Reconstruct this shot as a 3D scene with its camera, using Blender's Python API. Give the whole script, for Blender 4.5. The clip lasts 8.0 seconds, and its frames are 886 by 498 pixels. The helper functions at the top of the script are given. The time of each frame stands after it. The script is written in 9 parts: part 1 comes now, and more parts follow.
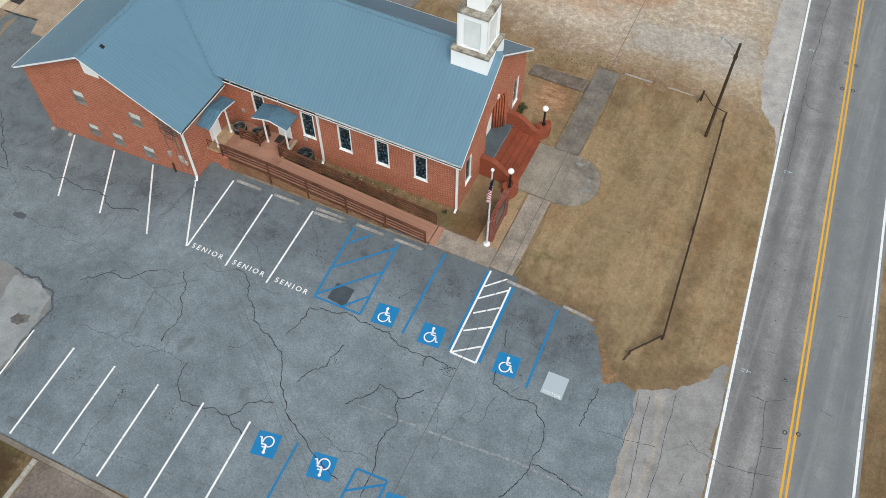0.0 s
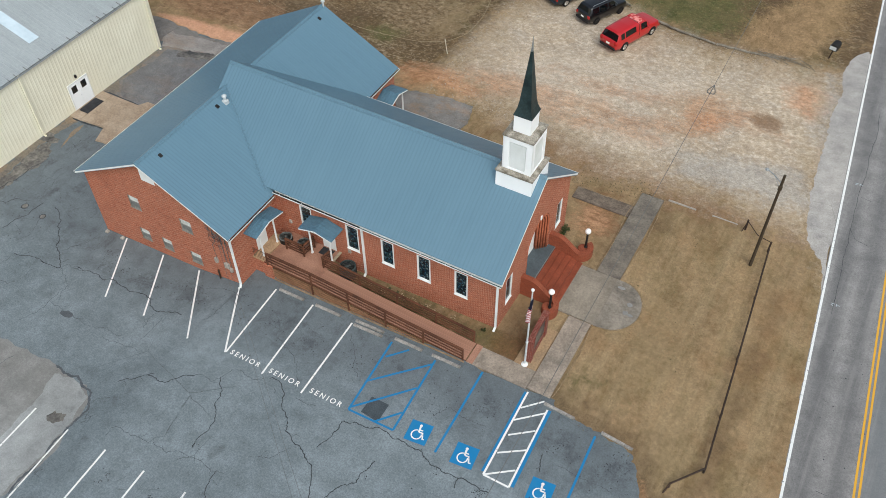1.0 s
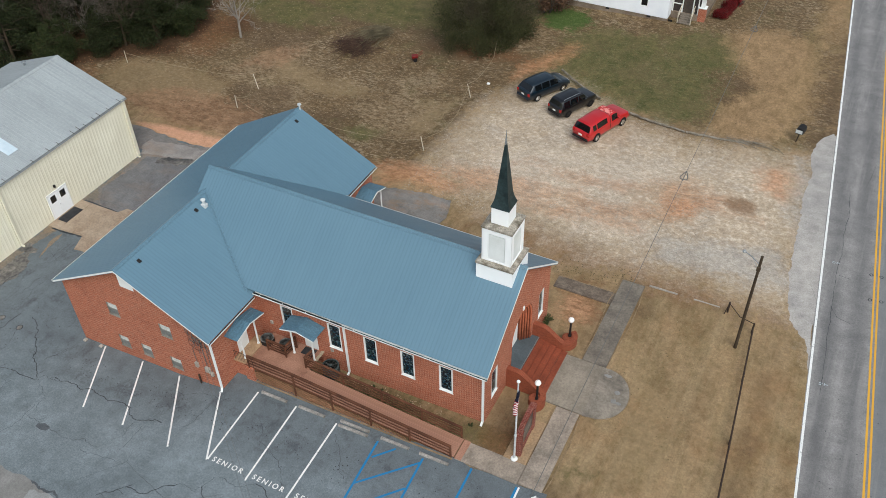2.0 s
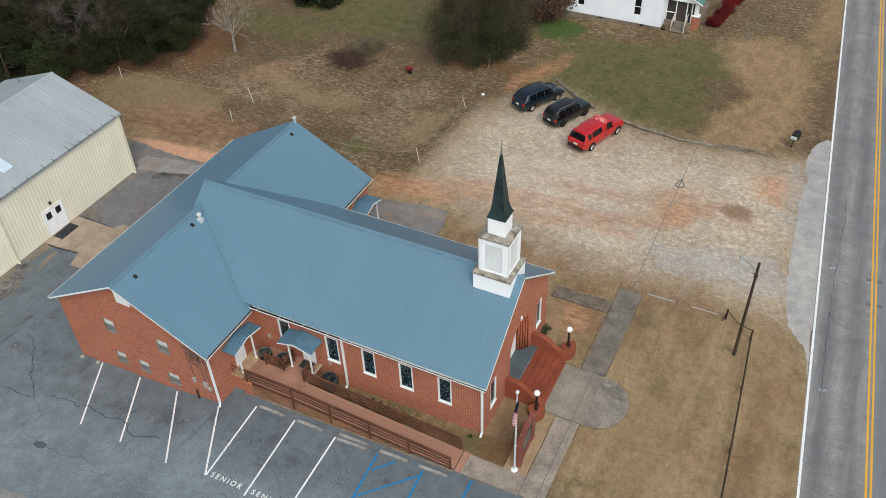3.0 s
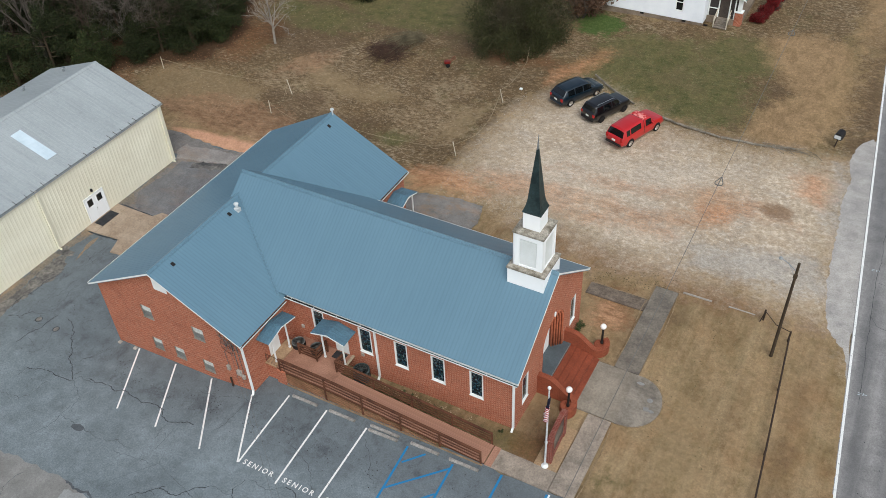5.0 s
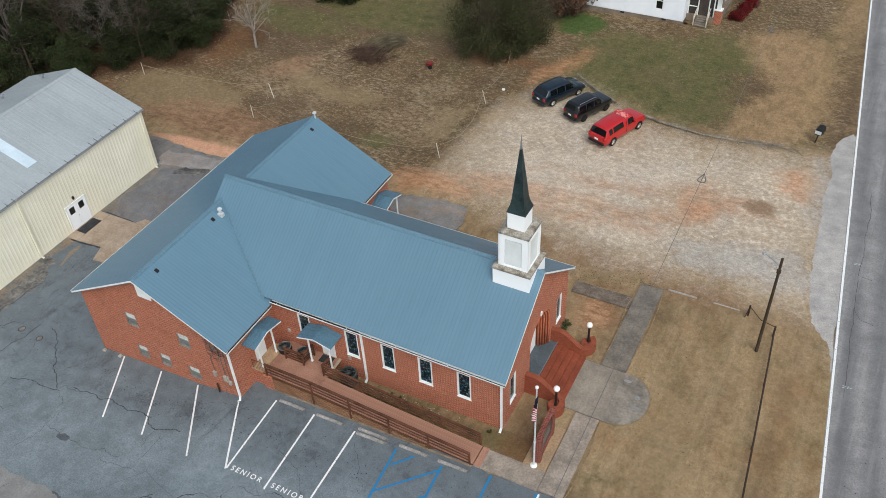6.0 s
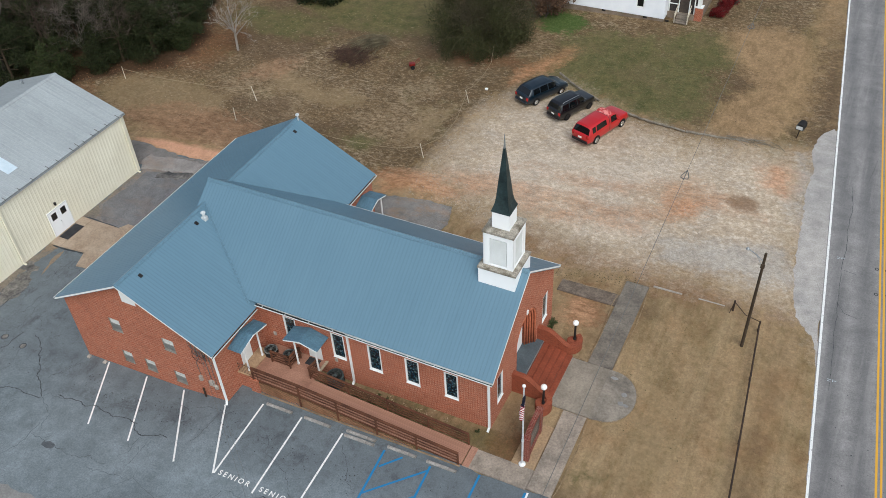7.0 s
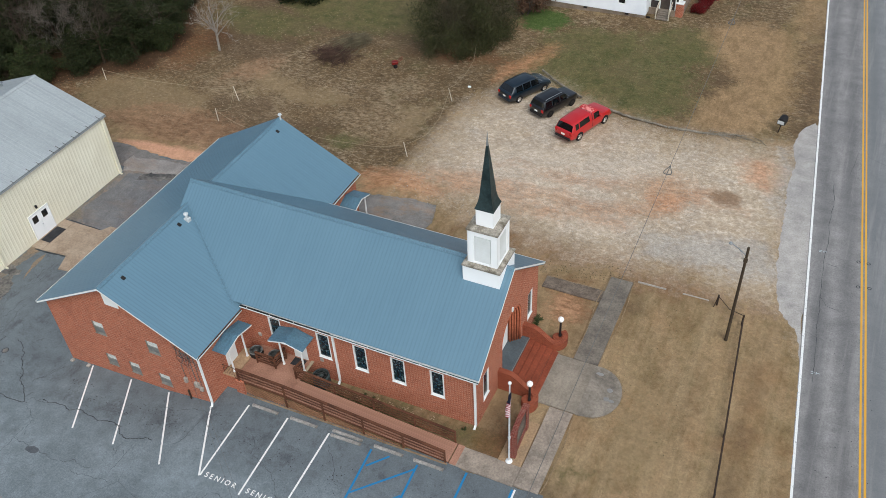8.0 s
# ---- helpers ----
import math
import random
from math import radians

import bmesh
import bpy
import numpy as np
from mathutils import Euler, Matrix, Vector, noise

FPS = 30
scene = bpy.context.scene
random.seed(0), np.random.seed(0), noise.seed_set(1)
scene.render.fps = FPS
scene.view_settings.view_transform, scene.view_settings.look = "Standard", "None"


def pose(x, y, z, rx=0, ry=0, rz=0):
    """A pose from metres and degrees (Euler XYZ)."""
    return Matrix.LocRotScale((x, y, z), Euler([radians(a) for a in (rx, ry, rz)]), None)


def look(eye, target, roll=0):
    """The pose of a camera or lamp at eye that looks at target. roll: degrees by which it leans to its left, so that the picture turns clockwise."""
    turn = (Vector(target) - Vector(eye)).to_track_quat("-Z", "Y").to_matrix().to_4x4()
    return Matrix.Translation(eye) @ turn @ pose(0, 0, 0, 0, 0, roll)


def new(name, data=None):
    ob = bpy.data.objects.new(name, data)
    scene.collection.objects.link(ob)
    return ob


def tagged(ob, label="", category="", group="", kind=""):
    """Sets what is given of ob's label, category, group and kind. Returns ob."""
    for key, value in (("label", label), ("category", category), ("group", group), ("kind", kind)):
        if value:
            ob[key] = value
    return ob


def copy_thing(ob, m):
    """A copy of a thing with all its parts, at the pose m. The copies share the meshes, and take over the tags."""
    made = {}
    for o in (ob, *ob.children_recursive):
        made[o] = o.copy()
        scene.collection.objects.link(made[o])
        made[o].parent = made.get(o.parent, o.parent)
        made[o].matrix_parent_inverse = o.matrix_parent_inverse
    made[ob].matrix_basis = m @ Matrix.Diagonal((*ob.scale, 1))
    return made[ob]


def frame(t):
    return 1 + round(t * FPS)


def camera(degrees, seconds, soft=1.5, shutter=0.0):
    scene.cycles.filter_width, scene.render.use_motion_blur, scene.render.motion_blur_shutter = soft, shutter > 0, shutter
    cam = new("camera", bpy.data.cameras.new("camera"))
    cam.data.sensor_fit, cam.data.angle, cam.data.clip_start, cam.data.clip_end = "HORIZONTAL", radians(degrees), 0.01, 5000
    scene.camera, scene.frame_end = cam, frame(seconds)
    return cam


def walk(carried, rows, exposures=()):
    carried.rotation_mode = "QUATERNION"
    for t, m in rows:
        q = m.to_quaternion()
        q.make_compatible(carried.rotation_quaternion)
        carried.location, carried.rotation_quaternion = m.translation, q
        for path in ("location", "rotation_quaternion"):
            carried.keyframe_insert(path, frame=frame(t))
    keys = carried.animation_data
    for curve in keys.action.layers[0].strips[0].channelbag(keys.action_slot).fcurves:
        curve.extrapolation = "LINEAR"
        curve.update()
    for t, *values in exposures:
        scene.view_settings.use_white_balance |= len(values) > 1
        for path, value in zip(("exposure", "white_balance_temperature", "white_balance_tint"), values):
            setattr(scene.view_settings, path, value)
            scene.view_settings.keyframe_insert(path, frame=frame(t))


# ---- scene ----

# ------------------------------------------------------------------ camera
def aim(x, y, z, yaw, pitch, roll):
    return pose(x, y, z, 0, 0, yaw) @ pose(0, 0, 0, 90 + pitch) @ pose(0, 0, 0, 0, 0, roll)


PATH = [
    (0.0, 12.526, -28.441, 41.171, 25.339, -55.563, 0.491),
    (0.2, 12.583, -28.412, 41.19, 29.124, -55.686, 0.362),
    (0.5, 12.563, -28.413, 41.204, 29.897, -55.82, 0.194),
    (0.7, 12.638, -28.381, 41.211, 30.188, -53.714, -0.119),
    (0.8, 12.611, -28.361, 41.188, 30.039, -51.773, -0.195),
    (1.0, 12.614, -28.34, 41.189, 29.772, -47.931, -0.461),
    (1.2, 12.659, -28.295, 41.152, 29.648, -44.012, -0.843),
    (1.5, 12.673, -28.236, 41.14, 29.152, -42.029, -1.078),
    (1.7, 12.699, -28.247, 41.085, 28.811, -41.914, -1.258),
    (2.8, 12.691, -28.22, 41.001, 26.584, -40.967, -2.089),
    (3.0, 12.715, -28.176, 40.986, 27.853, -40.957, -2.233),
    (3.2, 12.732, -28.183, 40.972, 29.851, -40.93, -2.328),
    (3.5, 12.761, -28.168, 40.972, 31.71, -40.933, -2.427),
    (4.0, 12.769, -28.167, 40.923, 32.225, -40.998, -2.729),
    (4.5, 12.773, -28.154, 40.898, 31.963, -40.996, -2.977),
    (4.7, 12.751, -28.169, 40.887, 31.57, -41.089, -3.029),
    (5.8, 12.715, -28.154, 40.833, 29.824, -41.181, -3.387),
    (6.0, 12.748, -28.148, 40.832, 29.644, -41.11, -3.293),
    (6.5, 12.769, -28.124, 40.812, 28.984, -41.16, -3.322),
    (7.0, 12.797, -28.101, 40.791, 28.446, -41.133, -3.406),
    (7.5, 12.847, -28.072, 40.775, 27.833, -41.216, -3.383),
    (8.0, 12.889, -28.051, 40.753, 27.246, -41.281, -3.343),
]
cam = camera(53.96, 8.0, soft=0.75)
walk(cam, [(r[0], aim(*r[1:])) for r in PATH], [(0.0, 0.2, 6230, 5), (0.6, 0.2, 6230, 5), (1.5, 0.13, 6230, 6), (4.5, 0.13, 6210, 6.5), (6.5, 0.13, 6110, 7), (8.0, 0.13, 6090, 7)])

# ------------------------------------------------------------------ world, sun, exposure
world = bpy.data.worlds.new("overcast_sky")
scene.world = world
world.use_nodes = True
wn, wl = world.node_tree.nodes, world.node_tree.links
sky = wn.new("ShaderNodeTexSky")
sky.sky_type = "NISHITA"
sky.sun_disc = False
sky.sun_elevation, sky.sun_rotation = radians(50), radians(137)
sky.air_density, sky.dust_density, sky.ozone_density = 1.0, 4.0, 1.0
veil = wn.new("ShaderNodeHueSaturation")
veil.inputs["Saturation"].default_value = 0.55
wl.new(sky.outputs[0], veil.inputs["Color"])
wl.new(veil.outputs[0], wn["Background"].inputs["Color"])
wn["Background"].inputs["Strength"].default_value = 0.135

sun = new("sun", bpy.data.lights.new("sun", "SUN"))
sun.data.energy, sun.data.angle, sun.data.color = 1.35, radians(40), (1.0, 1.0, 0.97)
sun.matrix_world = look((28, -30, 50), (0, 0, 0))
scene.view_settings.exposure = 0.0


# ------------------------------------------------------------------ materials
def lin(r, g, b):
    """Linear colour from 0..255 values, a little deeper in the dark tones."""
    v = [(c / 255 / 12.92) if c / 255 <= 0.04045 else ((c / 255 + 0.055) / 1.055) ** 2.4 for c in (r, g, b)]
    deep = (0.2126 * v[0] + 0.7152 * v[1] + 0.0722 * v[2]) ** 0.12
    return (v[0] * deep, v[1] * deep, v[2] * deep, 1.0)


class Mat:
    """A node material with a few shorthands."""

    def __init__(self, name, rough=0.8, metal=0.0, spec=0.3):
        self.m = bpy.data.materials.new(name)
        self.m.use_nodes = True
        self.n, self.l = self.m.node_tree.nodes, self.m.node_tree.links
        self.b = self.n["Principled BSDF"]
        self.b.inputs["Roughness"].default_value = rough
        self.b.inputs["Metallic"].default_value = metal
        self.b.inputs["Specular IOR Level"].default_value = spec
        self.c = self.n.new("ShaderNodeTexCoord")

    def node(self, kind, **values):
        nd = self.n.new(kind)
        for k, v in values.items():
            nd.inputs[k].default_value = v
        return nd

    def to(self, out, inp):
        self.l.new(out, inp)

    def coord(self, which="Object", scale=(1, 1, 1), rot=(0, 0, 0)):
        mp = self.n.new("ShaderNodeMapping")
        mp.inputs["Scale"].default_value = scale
        mp.inputs["Rotation"].default_value = rot
        self.to(self.c.outputs[which], mp.inputs["Vector"])
        return mp.outputs[0]

    def noise(self, scale, detail=5.0, rough=0.6, vec=None, distortion=0.0):
        nd = self.node("ShaderNodeTexNoise", Scale=scale, Detail=detail, Roughness=rough, Distortion=distortion)
        self.to(vec if vec is not None else self.c.outputs["Object"], nd.inputs["Vector"])
        return nd.outputs["Fac"]

    def ramp(self, fac, a, b, c0=(0, 0, 0, 1), c1=(1, 1, 1, 1)):
        nd = self.n.new("ShaderNodeValToRGB")
        nd.color_ramp.elements[0].position, nd.color_ramp.elements[1].position = a, b
        nd.color_ramp.elements[0].color, nd.color_ramp.elements[1].color = c0, c1
        self.to(fac, nd.inputs["Fac"])
        return nd.outputs["Color"]

    def mix(self, fac, a, b, mode="MIX"):
        nd = self.n.new("ShaderNodeMix")
        nd.data_type, nd.blend_type = "RGBA", mode
        for sock, v in ((nd.inputs[0], fac), (nd.inputs[6], a), (nd.inputs[7], b)):
            if isinstance(v, (int, float, tuple)):
                sock.default_value = v
            else:
                self.to(v, sock)
        return nd.outputs[2]

    def math(self, op, a, b=0.0, clamp=False):
        nd = self.n.new("ShaderNodeMath")
        nd.operation, nd.use_clamp = op, clamp
        for sock, v in zip(nd.inputs, (a, b)):
            if isinstance(v, (int, float)):
                sock.default_value = v
            else:
                self.to(v, sock)
        return nd.outputs[0]

    def attr(self, name):
        nd = self.n.new("ShaderNodeAttribute")
        nd.attribute_name = name
        return nd.outputs["Fac"]

    def island(self):
        return self.n.new("ShaderNodeNewGeometry").outputs["Random Per Island"]

    def each(self):
        return self.n.new("ShaderNodeObjectInfo").outputs["Random"]

    def colour(self, out):
        if isinstance(out, tuple):
            self.b.inputs["Base Color"].default_value = out
        else:
            self.to(out, self.b.inputs["Base Color"])
        return self

    def bump(self, height, strength=0.3, distance=0.02):
        nd = self.node("ShaderNodeBump", Strength=strength, Distance=distance)
        self.to(height, nd.inputs["Height"])
        self.to(nd.outputs[0], self.b.inputs["Normal"])
        return self


def mottled(name, ca, cb, big=0.6, fine=9.0, rough=0.85, metal=0.0, bump=0.25, spec=0.3, fine_amount=0.35, coord="Object"):
    """A worn surface: two colours in broad blotches, with fine grain over them."""
    m = Mat(name, rough, metal, spec)
    vec = m.coord(coord)
    broad = m.ramp(m.noise(big, 4, 0.6, vec), 0.35, 0.68)
    grain = m.noise(fine, 6, 0.7, vec)
    base = m.mix(broad, ca, cb)
    m.colour(m.mix(fine_amount, base, m.ramp(grain, 0.3, 0.72, (0.15, 0.15, 0.15, 1), (1, 1, 1, 1)), "OVERLAY"))
    if bump:
        m.bump(grain, bump)
    return m.m


def brick_material(name, ca, cb, mortar, wash):
    m = Mat(name, 0.85)
    vec = m.coord("UV")
    bt = m.node("ShaderNodeTexBrick", Scale=1.0)
    bt.offset = 0.5
    for k, v in (("Brick Width", 0.215), ("Row Height", 0.086), ("Mortar Size", 0.013), ("Mortar Smooth", 0.1), ("Bias", 0.0)):
        bt.inputs[k].default_value = v
    bt.inputs["Color1"].default_value, bt.inputs["Color2"].default_value, bt.inputs["Mortar"].default_value = ca, cb, mortar
    m.to(vec, bt.inputs["Vector"])
    blot = m.ramp(m.noise(0.55, 5, 0.65, vec), 0.36, 0.7)
    c = m.mix(m.math("MULTIPLY", blot, 0.3), bt.outputs["Color"], wash)
    worn = m.ramp(m.noise(0.5, 8, 0.8, m.coord("UV", (1, 1.1, 1))), 0.48, 0.66)
    c = m.mix(m.math("MULTIPLY", worn, 0.26), c, lin(118, 58, 40))
    grain = m.noise(14, 4, 0.7, vec)
    c = m.mix(0.3, c, m.ramp(grain, 0.3, 0.7, (0.25, 0.25, 0.25, 1), (0.9, 0.9, 0.9, 1)), "OVERLAY")
    m.colour(c)
    m.bump(m.math("SUBTRACT", 1.0, bt.outputs["Fac"]), 0.5, 0.008)
    return m.m


BRICK = brick_material("red_brick", lin(182, 96, 65), lin(147, 72, 49), lin(200, 152, 127), lin(184, 110, 80))
BRICK_DARK = brick_material("weathered_cheek_brick", lin(158, 82, 55), lin(132, 64, 43), lin(152, 90, 66), lin(144, 74, 50))
SIGN_BRICK = brick_material("sign_brick", lin(144, 68, 54), lin(110, 50, 42), lin(160, 118, 104), lin(120, 56, 48))
WHITE = mottled("white_paint", lin(236, 238, 236), lin(226, 228, 224), 0.8, 16, 0.55, bump=0.05, fine_amount=0.08)
STEEPLE = mottled("white_steeple_paint", lin(250, 252, 252), lin(244, 247, 247), 0.5, 8, 0.5, bump=0.05, fine_amount=0.06)
DULL_WHITE = mottled("dull_white_paint", lin(230, 234, 233), lin(218, 222, 219), 0.8, 10, 0.6, bump=0.05, fine_amount=0.1)
LEDGE = mottled("weathered_ledge", lin(172, 165, 152), lin(104, 95, 80), 2.2, 14, 0.9, bump=0.4, fine_amount=0.6)
SPIRE = mottled("patinated_spire_metal", lin(38, 56, 58), lin(62, 82, 84), 1.6, 9, 0.45, 0.35, bump=0.15, spec=0.5)
CONCRETE = mottled("old_concrete", lin(150, 139, 126), lin(122, 112, 100), 0.5, 7, 0.9, bump=0.25, fine_amount=0.4)
CONCRETE_PALE = mottled("pale_concrete", lin(176, 170, 160), lin(150, 142, 130), 1.2, 9, 0.9, bump=0.3)
LANDING = mottled("dark_landing_paint", lin(92, 101, 106), lin(80, 88, 92), 1.0, 10, 0.7, bump=0.1)
STAIR = mottled("red_painted_steps", lin(150, 78, 54), lin(128, 64, 42), 0.9, 9, 0.75, bump=0.12)
DECK = mottled("red_brown_deck_boards", lin(176, 132, 110), lin(152, 110, 90), 0.9, 12, 0.8, bump=0.2)
LATTICE = mottled("red_brown_lattice", lin(174, 128, 97), lin(144, 101, 76), 1.2, 14, 0.8, bump=0.2)
RAIL_WOOD = mottled("stained_rail_wood", lin(118, 76, 54), lin(88, 56, 40), 1.2, 14, 0.8, bump=0.25)
POLE_WOOD = mottled("creosote_pole_wood", lin(84, 71, 55), lin(60, 50, 39), 1.0, 16, 0.9, bump=0.4)
LOG_WOOD = mottled("grey_bark", lin(150, 142, 128), lin(104, 96, 83), 1.6, 14, 0.95, bump=0.5)
BRANCH = mottled("bare_bark", lin(112, 103, 94), lin(84, 77, 70), 1.2, 12, 0.95, bump=0.4)
STOP_CONCRETE = mottled("grimy_wheel_stop", lin(168, 164, 158), lin(124, 119, 112), 1.6, 12, 0.9, bump=0.4, fine_amount=0.6)
STICK = mottled("split_stake_wood", lin(206, 196, 178), lin(180, 170, 150), 2.0, 14, 0.85)
ROPE = mottled("pale_rope", lin(170, 154, 126), lin(144, 130, 104), 3.0, 30, 0.9, bump=0)
BLACK = mottled("black_paint", lin(34, 32, 32), lin(46, 43, 41), 1.5, 12, 0.6, bump=0.1)
RUBBER = mottled("black_rubber", lin(28, 28, 29), lin(38, 38, 38), 3.0, 20, 0.85, bump=0.15)
PIPE = mottled("rusted_pipe", lin(58, 48, 42), lin(80, 62, 48), 2.0, 14, 0.8, bump=0.25)
GALV = mottled("galvanised_steel", lin(176, 180, 182), lin(150, 155, 158), 2.0, 12, 0.4, 0.7, bump=0.08)
CABLE = mottled("weathered_cable_sheath", lin(98, 97, 95), lin(112, 110, 108), 3.0, 20, 0.7, bump=0)
ALU = mottled("aluminium_frame", lin(158, 156, 148), lin(134, 130, 122), 2.0, 12, 0.45, 0.3, bump=0.05)
MAT_RUBBER = mottled("door_mat", lin(52, 52, 54), lin(66, 66, 68), 3.0, 40, 0.95)
PALE_METAL = mottled("pale_vent_metal", lin(206, 210, 210), lin(180, 185, 186), 2.0, 12, 0.45, bump=0.05)
CHROME = Mat("chrome", 0.18, 1.0).colour(lin(210, 212, 214)).m
TILLER_RED = mottled("dull_red_enamel", lin(140, 34, 28), lin(96, 26, 22), 3.0, 14, 0.5, bump=0.1)
TAIL = Mat("red_tail_lens", 0.2, 0.0, 0.6).colour(lin(190, 30, 30)).m
HEAD = Mat("clear_headlight_lens", 0.12, 0.0, 0.6).colour(lin(205, 210, 214)).m
GLOBE = Mat("opal_globe", 0.35, 0.0, 0.5).colour(lin(246, 246, 242)).m
DARK_GLASS = Mat("dark_window_glass", 0.08, 0.0, 0.6).colour(lin(26, 32, 36)).m
CAR_GLASS = Mat("tinted_car_glass", 0.06, 0.0, 0.7).colour(lin(22, 26, 29)).m
BLIND_GLASS = mottled("window_glass_with_blinds", lin(224, 226, 220), lin(192, 195, 188), 4.0, 20, 0.15, bump=0, spec=0.6)
SCREEN_GLASS = mottled("insect_screen_over_glass", lin(132, 132, 128), lin(108, 110, 108), 5.0, 30, 0.4, bump=0, spec=0.4)
CRACK = mottled("open_crack", lin(48, 51, 54), lin(88, 92, 95), 2.2, 12, 0.95, bump=0)
HAIRLINE = mottled("hairline_crack", lin(70, 75, 79), lin(104, 110, 114), 2.2, 12, 0.95, bump=0)


def roof_metal(name, ca, cb):
    m = Mat(name, 0.42, 0.0, 0.4)
    vec = m.coord("Object")
    tint = m.mix(m.math("MULTIPLY", m.each(), 0.3), ca, cb)
    streak = m.noise(1.2, 4, 0.6, m.coord("Object", (0.25, 2.5, 1)))
    c = m.mix(0.1, tint, m.ramp(streak, 0.32, 0.7, (0.3, 0.3, 0.3, 1), (0.75, 0.75, 0.75, 1)), "OVERLAY")
    sep = m.n.new("ShaderNodeSeparateXYZ")
    m.to(m.c.outputs["Object"], sep.inputs[0])
    # thin darker lines at the ribs paint in the shade of their sides
    near = m.math("PINGPONG", sep.outputs[1], 0.115)
    c = m.mix(m.math("MULTIPLY", m.ramp(near, 0.03, 0.055, (1, 1, 1, 1), (0, 0, 0, 1)), 0.08), c, lin(62, 86, 100))
    chalk = m.ramp(m.noise(0.22, 5, 0.65, m.n.new("ShaderNodeNewGeometry").outputs["Position"]), 0.36, 0.66)
    c = m.mix(m.math("MULTIPLY", chalk, 0.28), c, lin(114, 146, 161))
    m.colour(c)
    m.bump(m.noise(3.0, 3, 0.5, vec), 0.04, 0.01)
    return m.m


ROOF = roof_metal("blue_standing_seam_metal", lin(105, 137, 155), lin(98, 130, 147))
ROOF_TRIM = mottled("blue_ridge_metal", lin(98, 131, 148), lin(92, 124, 141), 1.0, 10, 0.35, bump=0.05, spec=0.8)


def sheet_roofing(name, ca, cb):
    """Old sheet roofing: broad fading, with thin dark runs down the slope."""
    m = Mat(name, 0.5, 0.0, 0.4)
    pos = m.n.new("ShaderNodeNewGeometry").outputs["Position"]

    def mapped(scale):
        mp = m.n.new("ShaderNodeMapping")
        mp.inputs["Scale"].default_value = scale
        m.to(pos, mp.inputs["Vector"])
        return mp.outputs[0]
    c = m.mix(m.ramp(m.noise(0.3, 5, 0.65, mapped((0.5, 1.0, 0.5))), 0.35, 0.68), ca, cb)
    runs = m.ramp(m.noise(1.0, 4, 0.7, mapped((0.14, 5.5, 0.14))), 0.5, 0.66)
    c = m.mix(m.math("MULTIPLY", runs, 0.24), c, lin(116, 121, 122))
    tarnish = m.ramp(m.noise(1.0, 5, 0.7, mapped((0.5, 2.2, 0.5))), 0.5, 0.7)
    c = m.mix(m.math("MULTIPLY", tarnish, 0.12), c, lin(190, 194, 193))
    c = m.mix(0.2, c, m.ramp(m.noise(6.0, 5, 0.7, pos), 0.3, 0.7, (0.25, 0.25, 0.25, 1), (0.75, 0.75, 0.75, 1)), "OVERLAY")
    m.colour(c)
    return m.m


SHED_ROOF = sheet_roofing("weathered_galvanised_sheet", lin(168, 174, 175), lin(157, 163, 164))
SHED_WALL = mottled("cream_steel_siding", lin(240, 236, 214), lin(230, 225, 202), 0.4, 10, 0.5, bump=0.04, fine_amount=0.1)
SKYLIGHT = mottled("fibreglass_skylight", lin(206, 220, 228), lin(190, 206, 214), 1.0, 8, 0.35, bump=0.05, fine_amount=0.15)
SIDING = mottled("white_clapboard_paint", lin(240, 243, 246), lin(230, 234, 239), 0.6, 9, 0.6, bump=0.06, fine_amount=0.1)
GREEN_ROOF = mottled("green_roof_metal", lin(92, 132, 120), lin(82, 120, 108), 0.8, 8, 0.45, bump=0.05)
FOUNDATION = mottled("house_foundation", lin(150, 136, 120), lin(122, 106, 90), 1.0, 8, 0.9)


def paint_line(name, colour, wear):
    m = Mat(name, 0.7)
    worn = m.ramp(m.noise(5.0, 8, 0.75), 0.5 + wear, 0.62 + wear)
    patch = m.noise(1.0, 4, 0.6)
    c = m.mix(m.math("MULTIPLY", patch, 0.12), colour, lin(150, 152, 152))
    m.colour(m.mix(worn, c, lin(128, 130, 130)))
    return m.m


PAINT_WHITE = paint_line("white_line_paint", lin(232, 232, 228), 0.06)
PAINT_BLUE = paint_line("blue_line_paint", lin(4, 124, 180), 0.16)
PAINT_BLUE_SOLID = paint_line("blue_symbol_paint", lin(0, 128, 186), 0.25)
PAINT_YELLOW = paint_line("yellow_line_paint", lin(226, 168, 42), 0.10)
PAINT_FADED = paint_line("faded_white_paint", lin(178, 188, 192), 0.15)


